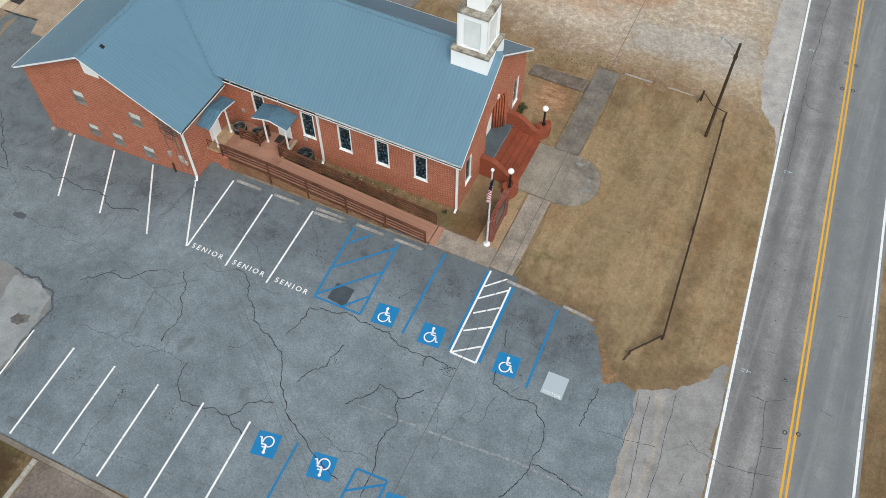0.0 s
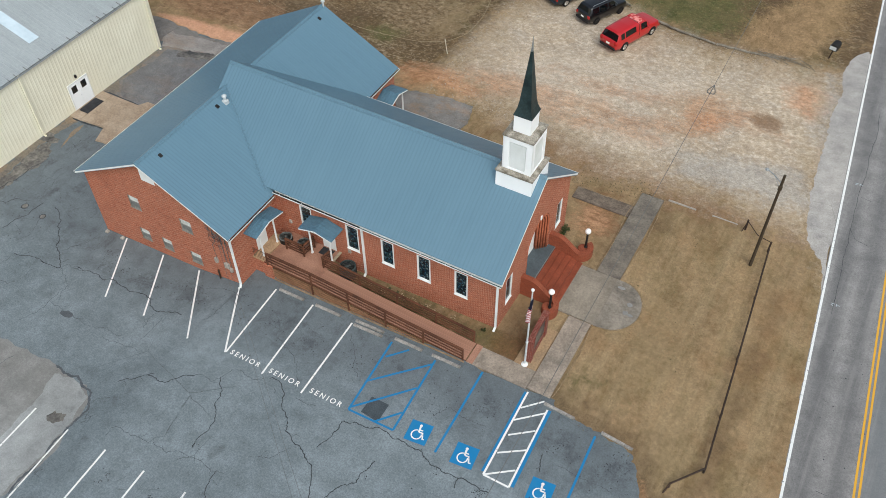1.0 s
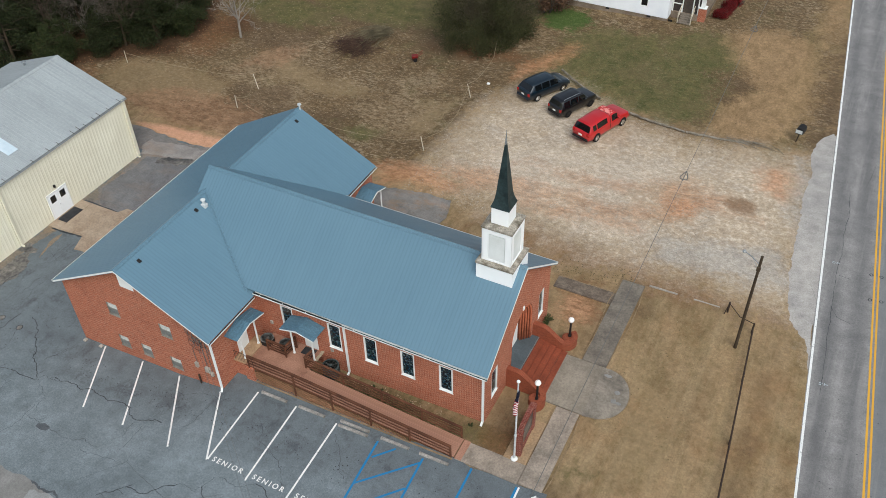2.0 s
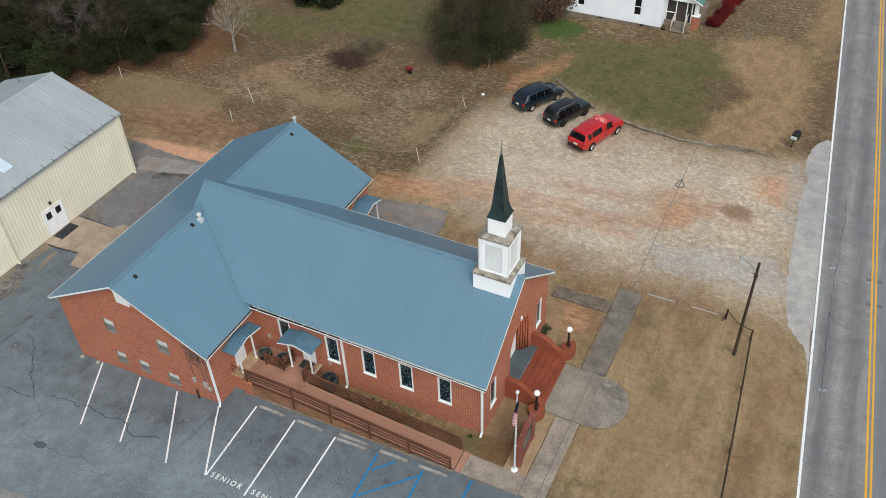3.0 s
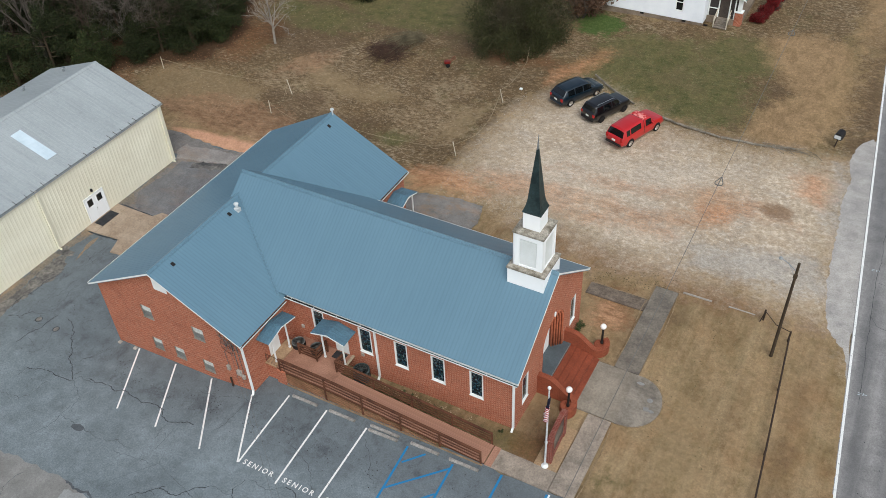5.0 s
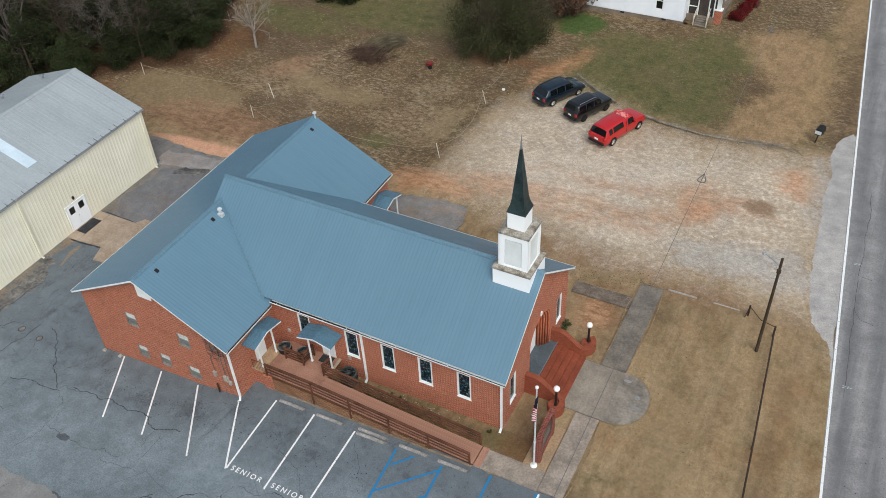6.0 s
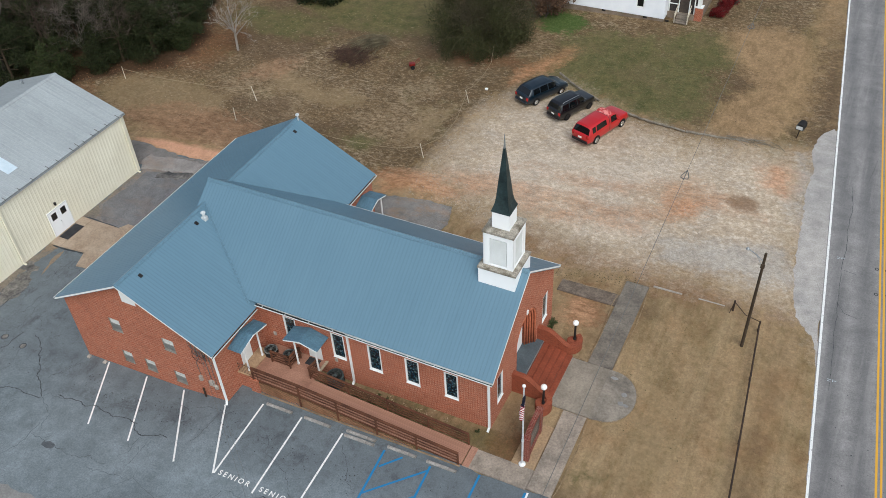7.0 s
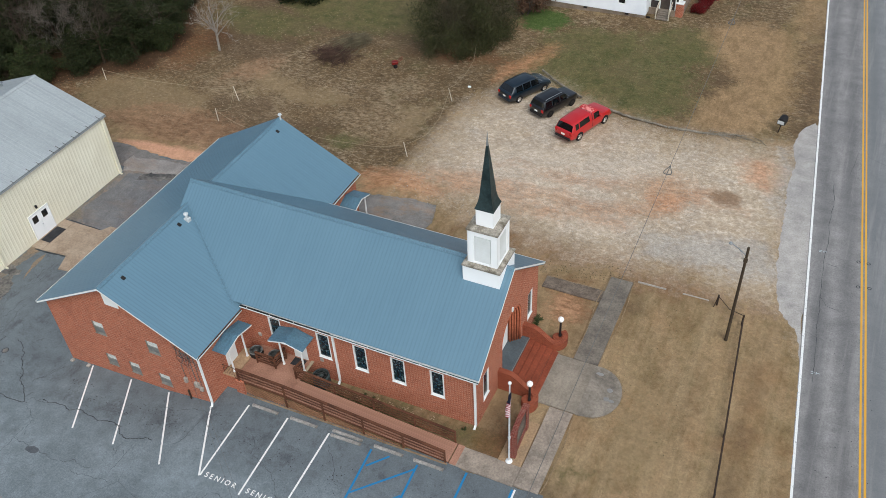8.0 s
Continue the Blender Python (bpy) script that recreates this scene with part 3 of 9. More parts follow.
def mesh_from(bm, mat, name="mesh", smooth=False):
    """A mesh from a bmesh, with box-projected uv in metres."""
    bmesh.ops.recalc_face_normals(bm, faces=bm.faces[:])
    uv = bm.loops.layers.uv.new("uv")
    for f in bm.faces:
        n = f.normal
        ax = max(range(3), key=lambda i: abs(n[i]))
        f.smooth = smooth
        for lp in f.loops:
            co = lp.vert.co
            lp[uv].uv = ((co.y, co.z), (co.x, co.z), (co.x, co.y))[ax]
    me = bpy.data.meshes.new(name)
    bm.to_mesh(me)
    bm.free()
    me.materials.append(mat)
    return me


def thing(name, m=None, label="", category="", group="", kind=""):
    """An Empty that holds the parts of one thing."""
    ob = new(name)
    ob.empty_display_size = 0.3
    if m is not None:
        ob.matrix_world = m
    return tagged(ob, label, category, group, kind)


def part(name, bm, mat, parent, label="", smooth=False):
    ob = new(name, mesh_from(bm, mat, name, smooth))
    ob.parent = parent
    return tagged(ob, label)


def solid(name, bm, mat, label="", category="", group="", kind="", m=None, smooth=False):
    """A thing of one mesh."""
    ob = new(name, mesh_from(bm, mat, name, smooth))
    if m is not None:
        ob.matrix_world = m
    return tagged(ob, label, category, group, kind)


def box(bm, x0, x1, y0, y1, z0, z1, m=None, bevel=0.0):
    v = [bm.verts.new((x, y, z)) for x in (x0, x1) for y in (y0, y1) for z in (z0, z1)]
    fs = [bm.faces.new([v[i] for i in q]) for q in ((0, 1, 3, 2), (4, 6, 7, 5), (0, 4, 5, 1), (2, 3, 7, 6), (0, 2, 6, 4), (1, 5, 7, 3))]
    if m is not None:
        for a in v:
            a.co = m @ a.co
    if bevel:
        es = {e for f in fs for e in f.edges}
        bmesh.ops.bevel(bm, geom=list(es), offset=bevel, segments=1, affect="EDGES")
    return v


def prism(bm, pts, axis, a, b):
    """A polygon drawn in the plane across an axis, run from a to b along it."""
    def at(p, d):
        return {"x": (d, p[0], p[1]), "y": (p[0], d, p[1]), "z": (p[0], p[1], d)}[axis]
    lo = [bm.verts.new(at(p, a)) for p in pts]
    hi = [bm.verts.new(at(p, b)) for p in pts]
    bm.faces.new(lo)
    bm.faces.new(hi[::-1])
    for i in range(len(pts)):
        j = (i + 1) % len(pts)
        bm.faces.new((lo[i], hi[i], hi[j], lo[j]))
    return lo + hi


def cyl(bm, p0, p1, r0, r1=None, n=12, caps=True):
    p0, p1 = Vector(p0), Vector(p1)
    r1 = r0 if r1 is None else r1
    q = (p1 - p0).to_track_quat("Z", "Y")
    rings = []
    for p, r in ((p0, r0), (p1, r1)):
        rings.append([bm.verts.new(p + q @ Vector((r * math.cos(t), r * math.sin(t), 0))) for t in (2 * math.pi * i / n for i in range(n))])
    for i in range(n):
        j = (i + 1) % n
        bm.faces.new((rings[0][i], rings[0][j], rings[1][j], rings[1][i]))
    if caps:
        bm.faces.new(rings[0][::-1])
        bm.faces.new(rings[1])


def tube(bm, pts, r, n=6):
    for a, b in zip(pts, pts[1:]):
        cyl(bm, a, b, r, r, n)


def ball(bm, c, r, n=12, squash=1.0):
    bmesh.ops.create_uvsphere(bm, u_segments=n, v_segments=max(6, n // 2 + 2), radius=r, matrix=Matrix.Translation(c) @ Matrix.Diagonal((1, 1, squash, 1)))


def lathe(bm, prof, c=(0, 0, 0), n=20):
    """Turns a profile of (radius, height) round the upright axis."""
    rings = []
    for r, z in prof:
        rings.append([bm.verts.new((c[0] + r * math.cos(t), c[1] + r * math.sin(t), c[2] + z)) for t in (2 * math.pi * i / n for i in range(n))])
    for a, b in zip(rings, rings[1:]):
        for i in range(n):
            j = (i + 1) % n
            bm.faces.new((a[i], a[j], b[j], b[i]))
    bm.faces.new(rings[0][::-1])
    bm.faces.new(rings[-1])


def pierced(outline, holes, place, depth):
    """A slab with openings: outline and holes in (u, z); place(u, z, d) gives the point d metres into it."""
    bm = bmesh.new()
    edges = []
    for loop in [outline] + holes:
        vs = [bm.verts.new((u, z, 0)) for u, z in loop]
        edges += [bm.edges.new((vs[i], vs[(i + 1) % len(vs)])) for i in range(len(vs))]
    bmesh.ops.triangle_fill(bm, use_beauty=True, use_dissolve=False, edges=edges)
    r = bmesh.ops.extrude_face_region(bm, geom=bm.faces[:])
    for v in r["geom"]:
        if isinstance(v, bmesh.types.BMVert):
            v.co.z = depth
    for v in bm.verts:
        v.co = place(*v.co)
    return bm


def rect(u0, u1, z0, z1):
    return [(u0, z0), (u1, z0), (u1, z1), (u0, z1)]


def jag(pts, step, amp, seed):
    """Breaks the sides of a polygon into short ragged pieces."""
    rnd = random.Random(seed)
    out = []
    for a, b in zip(pts, pts[1:] + pts[:1]):
        n = max(1, int(math.dist(a, b) / step))
        for i in range(n):
            t = i / n
            out.append((a[0] + (b[0] - a[0]) * t + rnd.uniform(-amp, amp), a[1] + (b[1] - a[1]) * t + rnd.uniform(-amp, amp)))
    return out


def sheet(name, pts, mat, lift, thick=0.12, label="", category="", kind="structure", chop=True):
    """A paved sheet that follows the ground, with a real edge."""
    bm = bmesh.new()
    vs = [bm.verts.new((x, y, 0)) for x, y in pts]
    bmesh.ops.triangle_fill(bm, use_beauty=True, edges=[bm.edges.new((vs[i], vs[(i + 1) % len(vs)])) for i in range(len(vs))])
    for x in ((-27.3, -19.0, -15.5, 0.0) if chop else ()):
        bmesh.ops.bisect_plane(bm, geom=bm.verts[:] + bm.edges[:] + bm.faces[:], plane_co=(x, 0, 0), plane_no=(1, 0, 0))
    r = bmesh.ops.extrude_face_region(bm, geom=bm.faces[:])
    top = {v for v in r["geom"] if isinstance(v, bmesh.types.BMVert)}
    for v in bm.verts:
        v.co.z = gz(v.co.x) + (lift if v in top else lift - thick)
    return solid(name, bm, mat, label, category, "", kind)


def strip(bm, pts, width, lift, seed=0, wobble=0.0, cuts=1, taper=False):
    """A flat ribbon along a line on the ground; wobble breaks it up like a crack."""
    rnd = random.Random(seed)
    p = [Vector(a) for a in pts]
    for _ in range(cuts - 1):
        q = [p[0]]
        for a, b in zip(p, p[1:]):
            d = b - a
            q += [(a + b) / 2 + Vector((-d.y, d.x)) * rnd.uniform(-wobble, wobble), b]
        p = q
    rows = []
    for i, a in enumerate(p):
        d = (p[min(i + 1, len(p) - 1)] - p[max(i - 1, 0)]).normalized()
        w = width / 2 * (1 if not taper else rnd.uniform(0.55, 1.25) * (0.35 if i in (0, len(p) - 1) else 1))
        s = Vector((-d.y, d.x)) * w
        rows.append([bm.verts.new((c.x, c.y, gz(c.x) + lift)) for c in (a + s, a - s)])
    for a, b in zip(rows, rows[1:]):
        bm.faces.new((a[0], a[1], b[1], b[0]))


# ------------------------------------------------------------------ ground
def away(px, py, poly):
    """Signed distance to a polygon, negative inside, for arrays of points."""
    d = np.full(px.shape, 1e9)
    inside = np.zeros(px.shape, bool)
    for (x0, y0), (x1, y1) in zip(poly, poly[1:] + poly[:1]):
        ex, ey = x1 - x0, y1 - y0
        t = np.clip(((px - x0) * ex + (py - y0) * ey) / (ex * ex + ey * ey), 0, 1)
        d = np.minimum(d, np.hypot(px - x0 - t * ex, py - y0 - t * ey))
        with np.errstate(divide="ignore", invalid="ignore"):
            inside ^= ((y0 > py) != (y1 > py)) & (px < ex * (py - y0) / (ey if ey else 1e-9) + x0)
    return np.where(inside, -d, d)


def blobs(px, py, *ellipses):
    d = np.full(px.shape, 1e9)
    for cx, cy, rx, ry in ellipses:
        d = np.minimum(d, (np.hypot((px - cx) / rx, (py - cy) / ry) - 1) * min(rx, ry))
    return d


def road_x(y):
    """The road's western edge line."""
    return 17.1 - 0.0885 * y


LOT_EDGE = [(-70, -22.6), (13.5, -22.6), (13.9, -11.5), (13.4, -6.6), (12.4, -6.4), (11.6, -6.9), (10.9, -5.2), (9.95, -3.75), (4.9, -3.15), (-70, -3)]
APRON_EDGE = [(13.35, -6.5), (14.1, -6.15), (14.95, -5.75), (15.6, -5.1), (16.4, -4.3), (16.95, -3.0), (17.4, -3.2), (19.0, -22.6), (13.4, -22.6)]
SHOULDER_EDGE = [(16.3, 11.0), (15.4, 14.5), (14.5, 15.4), (14.0, 16.6), (13.6, 18.1), (13.3, 20.4), (12.95, 24.6), (12.9, 27.0), (12.6, 29.2), (12.75, 32.3), (12.25, 35.2), (12.45, 37.4), (13.4, 39.0), (14.5, 38.0), (16.2, 22.0)]


def build_ground():
    xs = np.concatenate([-np.geomspace(1500, 66, 16), np.arange(-64, 8, 0.4), np.arange(8, 18, 0.2), np.arange(18, 40, 0.4), np.geomspace(41, 1500, 16)])
    ys = np.concatenate([-np.geomspace(1500, 38, 18), np.arange(-36, -8, 0.4), np.arange(-8, 0, 0.2), np.arange(0, 78, 0.4), np.geomspace(80, 1500, 16)])
    gx, gy = np.meshgrid(xs, ys)
    px, py = gx.ravel(), gy.ravel()
    z = np.interp(px, (-27.3, -19.0, -15.5, 0.0), (-1.5, -1.0, -0.5, 0.0))
    z += 0.02 * np.sin(px * 0.9 + 1.3 * np.sin(py * 0.5)) * np.cos(py * 0.8) - 0.03
    z -= 0.25 * np.clip((px - 24) / 6, 0, 1)
    # the lawn laps over the pavement's edge in a thin ragged skirt
    rim = np.minimum(np.minimum(away(px, py, LOT_EDGE), away(px, py, APRON_EDGE)), away(px, py, SHOULDER_EDGE))
    rim = np.minimum(rim, road_x(py) - 0.03 - px) * -1
    rim = np.where(px > 20, 9.0, -rim) + 0.09 * np.sin(px * 5.1 + 2.0 * np.sin(py * 3.7)) * np.cos(py * 4.3) + np.random.RandomState(9).uniform(-0.07, 0.07, px.shape)
    lap = 0.027 + np.clip(rim * 0.1, -0.09, 0.02)
    z = np.where((px > 5.0) & (px < 18.5) & (py > -24) & (py < 60), np.where(rim > 6, z, lap), z)
    nx = len(xs)
    i = np.arange((len(ys) - 1) * (nx - 1))
    a = i // (nx - 1) * nx + i % (nx - 1)
    faces = np.stack([a, a + 1, a + nx + 1, a + nx], 1)
    me = bpy.data.meshes.new("ground")
    me.from_pydata(np.stack([px, py, z], 1).tolist(), [], faces.tolist())
    lot = [(-14.6, 22), (-14.4, 28), (-14.0, 31.5), (-12.2, 35), (-10, 37.4), (-3, 33.3), (3, 32.3), (12.5, 33.8), (12.6, 29), (13.4, 20), (13.6, 16.9), (9, 17.4), (3.4, 17.0), (-1, 16.8), (-9, 19.2), (-14, 21)]
    def areas(*polys):
        d = away(px, py, polys[0])
        for p in polys[1:]:
            d = np.minimum(d, away(px, py, p))
        return d

    zones = {
        "gravel": away(px, py, lot),
        "clay": np.minimum(blobs(px, py, (5.0, 25.8, 2.6, 1.5), (-9, 21.5, 4, 1.2), (2.0, 25.0, 3.0, 0.4), (-2.5, 24.6, 3.0, 0.5), (-7.5, 21.4, 4.0, 1.0), (1.4, 10.9, 1.2, 1.2)),
                           areas([(-4.7, 21.7), (-2.8, 22.9), (-0.7, 22.2), (2.9, 23.0), (3.8, 25.6), (6.0, 25.6), (5.6, 23.1), (3.4, 22.0), (0.4, 20.7), (-2.1, 21.1)], [(-7.1, 21.2), (-4.2, 20.7), (-0.8, 21.2), (2.7, 21.2), (2.9, 20.3), (-0.8, 19.9), (-4.5, 19.5), (-7.6, 20.1)])),
        "orange": np.minimum(areas([(-14.2, 36.4), (-14.0, 39.3), (-12.9, 42.2), (-11.2, 44.4), (-10.8, 43.4), (-11.3, 41.3), (-12.6, 39.3)], [(-19.6, 20.4), (-17.6, 20.8), (-14.2, 21.0), (-11.2, 20.3), (-11.5, 19.3), (-14.0, 18.5), (-17.8, 18.4)], [(3.6, 24.4), (4.6, 25.4), (5.6, 24.8), (5.9, 23.9), (4.7, 23.4)], [(9.2, 31.0), (10.6, 32.4), (11.6, 30.8), (11.4, 28.6), (10.0, 29.0)]),
                             blobs(px, py, (10.9, -6.4, 0.4, 0.4))),
        "silt": areas([(-11.1, 25.4), (-6, 27.7), (-0.6, 28.5), (3.6, 29.7), (3.1, 27.4), (-0.2, 23.2), (-5.3, 22.3), (-9.3, 23)], [(-1.2, 20.2), (1.9, 22), (4.0, 21), (3.2, 19), (0.8, 18.8)], [(13.2, 20.4), (14.5, 19), (15.5, 16.7), (16.1, 12.7), (15.2, 15), (13.9, 17.6)]),
        "wet": areas([(4.0, 20.2), (8.5, 21.4), (12.6, 22.2), (13.4, 19.2), (11.5, 18.2), (5.0, 18.0)], [(11.6, 34), (12.6, 34), (12.9, 26), (12.1, 26)]),
        "pale": areas([(-51.6, 22.5), (-50.9, 26.2), (-45, 27.2), (-38.8, 26.2), (-37.5, 23.6), (-42, 20.9), (-47.8, 20.2)], [(-38.8, 32), (-35.1, 32.6), (-30.9, 30.6), (-28, 31.6), (-25.1, 29.4), (-30.5, 28.4), (-35.4, 29)], [(-20, 30), (-17.6, 31.5), (-17, 26), (-19.5, 24.5)], [(7, 6), (9.2, 7), (10, 2), (8, -1)], [(9.6, 0), (11.8, 0), (12.2, -3.6), (10.4, -4)], [(11.3, -5.6), (14.4, -4.9), (16.6, -3), (17.2, -1), (16.9, -4), (15.3, -5.8), (12.3, -6.6)]),
        # the (-22, 42.4) blob darkens the ground for the olive bush's shadow too
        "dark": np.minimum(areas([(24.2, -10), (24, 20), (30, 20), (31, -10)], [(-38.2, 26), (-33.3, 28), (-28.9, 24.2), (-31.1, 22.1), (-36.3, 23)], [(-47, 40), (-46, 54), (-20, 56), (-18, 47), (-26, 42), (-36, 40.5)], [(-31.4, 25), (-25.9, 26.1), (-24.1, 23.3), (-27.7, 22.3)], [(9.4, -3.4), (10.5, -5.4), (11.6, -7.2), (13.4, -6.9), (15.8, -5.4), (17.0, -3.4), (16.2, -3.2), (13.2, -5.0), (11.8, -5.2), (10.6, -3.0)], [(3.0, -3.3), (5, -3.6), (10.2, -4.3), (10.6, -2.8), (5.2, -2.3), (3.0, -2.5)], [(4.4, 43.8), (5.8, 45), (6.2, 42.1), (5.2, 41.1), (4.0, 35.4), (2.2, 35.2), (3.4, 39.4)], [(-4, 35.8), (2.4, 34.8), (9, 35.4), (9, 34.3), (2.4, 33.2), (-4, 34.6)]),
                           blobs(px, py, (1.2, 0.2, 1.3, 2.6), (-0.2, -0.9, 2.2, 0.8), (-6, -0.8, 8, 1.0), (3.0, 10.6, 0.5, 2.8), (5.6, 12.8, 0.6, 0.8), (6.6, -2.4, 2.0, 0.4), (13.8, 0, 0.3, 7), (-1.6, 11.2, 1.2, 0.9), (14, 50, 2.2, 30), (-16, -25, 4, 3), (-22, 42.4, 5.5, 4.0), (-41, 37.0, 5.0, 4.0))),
        "green": blobs(px, py, (-7, 46, 5.5, 3.2), (-23, 24.2, 1.7, 0.7), (-27, 23, 0.7, 0.5), (-5, 41, 8.5, 4.6), (-1.0, 38.0, 5, 3.2), (-34, 47, 9, 5), (-42, 41, 6, 3), (-24, 47, 6, 4), (-4.5, -0.8, 3.5, 0.4), (-16, -26, 4, 4), (9.6, 46, 0.9, 10), (0.3, 48, 4, 4)),
        "grass": blobs(px, py, (-14.0, 49.5, 2.6, 2.3)),
        "soil": np.minimum(areas([(1.9, 52.4), (4.3, 54.2), (7.0, 54.8), (9.8, 53.0), (10.9, 47.9), (11.2, 41.4), (10.7, 38.2), (9.3, 35.2), (6.7, 34.6), (3.9, 35.4), (3.9, 37.9), (6.2, 43.5), (4.6, 46.0), (2.2, 49.6)]), blobs(px, py, (10.2, 62, 0.9, 11))),
        "field": areas([(-70, 14), (-40, 19), (-16, 20), (-15, 33), (-9, 41), (-6, 50), (-20, 58), (-70, 60)], [(-9, 41), (-3, 35.8), (3, 34.8), (14, 35.5), (9, 80), (-9, 80)]),
        "litter": blobs(px, py, (-46, 33.5, 2.5, 4.5), (-58, 20, 7, 3.5), (-60, 60, 30, 14), (-17.6, 40.4, 4.4, 1.2), (6.5, 15.7, 7, 0.9), (0.5, 16.4, 5.0, 1.4), (-4.5, 16.6, 3.0, 1.5), (2.0, -0.7, 1.4, 1.6), (1.6, 12.0, 1.6, 2.0)),
        "straw": areas([(-42, 28.6), (-39.5, 30.5), (-38.2, 33.3), (-36.6, 35), (-34.6, 34.2), (-32, 29), (-28.6, 25), (-33, 23.4), (-37, 25.6)], [(-27, 27.5), (-22, 31), (-18, 30), (-18, 25), (-23, 23.6)], [(-26, 33), (-22, 36), (-20, 34), (-23, 31.5)]),
        "bank": areas([(-47, 20.3), (-42.3, 23.6), (-37, 24.2), (-33, 22.8), (-31.7, 21.8), (-34.4, 18.8), (-43.5, 18.4)], [(-39.5, 29.5), (-38.2, 33.3), (-36.4, 34.6), (-35.6, 33.0), (-37, 30.2)]),
        "wood": areas([(-90, 8), (-64, 11.5), (-60, 16), (-55, 21.3), (-51.5, 25.3), (-47.6, 28.2), (-46.9, 33.5), (-48.8, 37.5), (-52.5, 43), (-58, 50), (-90, 60)], [(-26, -32), (-12.7, -32), (-12.7, -23.3), (-26, -23.3)]),
        "bench": areas([(-42.0, 17.25), (-40.0, 17.8), (-37.0, 18.1), (-34.0, 18.4), (-29.5, 18.6), (-29.5, 16.9), (-33.6, 16.6), (-35.7, 16.4), (-38.5, 16.6), (-41.0, 16.85)]),
        "stain": blobs(px, py, (8.8, 26.3, 1.2, 0.95)),
    }
    for name, d in zones.items():
        at = me.attributes.new(name, "FLOAT", "POINT")
        at.data.foreach_set("value", d.astype(np.float32))
    for p in me.polygons:
        p.use_smooth = True
    me.materials.append(GROUND)
    tagged(new("ground", me), "dormant tan lawn running into gravel, orange clay and brown field", "ground", "", "structure")


build_ground()


# ------------------------------------------------------------------ road, lot and walks
SHED_FACE = -38.3


def road_strip(name, o0, o1, mat, lift, y0=-400.0, y1=700.0, label="", category="", thick=0.1):
    bm = bmesh.new()
    n = 60
    pts = [(road_x(y) + o0, y) for y in np.linspace(y0, y1, n)] + [(road_x(y) + o1, y) for y in np.linspace(y1, y0, n)]
    lo = [bm.verts.new((x, y, lift - thick)) for x, y in pts]
    hi = [bm.verts.new((x, y, lift)) for x, y in pts]
    for i in range(n - 1):
        j = 2 * n - 1 - i
        bm.faces.new((hi[i], hi[j], hi[j - 1], hi[i + 1]))
    for i in range(2 * n):
        j = (i + 1) % (2 * n)
        bm.faces.new((lo[i], lo[j], hi[j], hi[i]))
    return solid(name, bm, mat, label, category, "", "structure")


road_strip("road", -0.05, 6.95, ROAD, 0.03, label="worn grey two-lane asphalt road with fine cracks", category="road")
road_strip("road_edge_line", 0.0, 0.14, PAINT_WHITE, 0.034, label="white edge line painted on the road", category="road marking", thick=0.003)
road_strip("road_edge_line", 6.66, 6.80, PAINT_WHITE, 0.034, label="white edge line painted on the road", category="road marking", thick=0.003)
road_strip("road_centre_line", 3.36, 3.48, PAINT_YELLOW, 0.034, label="one stripe of the double yellow centre line", category="road marking", thick=0.003)
road_strip("road_centre_line", 3.61, 3.73, PAINT_YELLOW, 0.034, label="one stripe of the double yellow centre line", category="road marking", thick=0.003)

lot = [(-70, -22.6), (-12.2, -22.6), (-6.2, -22.5), (13.5, -22.6), (14.3, -11.5), (13.9, -6.0), (12.4, -5.8), (11.9, -6.1), (11.4, -4.8), (10.2, -3.2), (4.9, -2.9), (0.6, -3.05), (-0.5, -2.95),
       (-14.6, -2.9), (-14.6, 9), (-15.5, 15.6), (-20, 17.6), (-26, 17.2), (-31, 16.8), (-36.5, 16.5), (-44, 16.4), (-44, 14), (-70, 14)]
sheet("parking_lot", jag(jag(lot, 1.0, 0.08, 3), 0.3, 0.045, 4), ASPHALT, 0.02, label="cracked grey asphalt parking lot beside the church", category="parking lot")
apron = [(13.2, -6.0), (14.0, -5.6), (14.8, -5.2), (15.4, -4.6), (16.1, -3.9), (16.6, -2.5), (17.25, -3.0), (19.0, -22.6), (13.4, -22.6), (13.8, -11.5)]
sheet("driveway_apron", jag(jag(apron, 0.7, 0.09, 5), 0.25, 0.05, 6), APRON, 0.026, label="pale worn driveway apron meeting the road", category="apron")
pull = [(16.0, 10.8), (15.0, 14.3), (14.1, 15.1), (13.6, 16.3), (13.2, 17.9), (12.9, 20.2), (12.5, 24.5), (12.5, 27.0), (12.2, 29.0), (12.3, 32.3), (11.8, 35.2), (12.0, 37.6), (13.2, 39.6), (13.9, 38.0), (15.2, 22.0)]
sheet("road_shoulder", jag(jag(pull, 1.3, 0.12, 7), 0.3, 0.05, 8), SHOULDER, 0.024, label="broken grey asphalt shoulder beside the road", category="shoulder")
patch = [(-45, -14.3), (-28.5, -14.45), (-24.95, -14.23), (-21.5, -14.23), (-19.0, -14.56), (-18.03, -14.98), (-17.71, -15.99), (-17.7, -17.06), (-17.25, -18.4), (-17.3, -20.1), (-17.5, -21.5), (-18.5, -22.5), (-45, -22.5)]
sheet("old_pavement_patch", jag(jag(patch, 0.8, 0.12, 9), 0.3, 0.07, 10), PATCH, 0.026, 0.05, label="pale worn patch of old pavement", category="pavement")
strip_pts = [(-21.26, -14.7), (-20.0, -14.45), (-18.3, -14.95), (-17.85, -16.6), (-17.78, -18.65), (-17.75, -20.4), (-18.0, -22.3), (-20.7, -22.3), (-20.75, -19.94), (-20.74, -18.42), (-20.84, -16.76)]
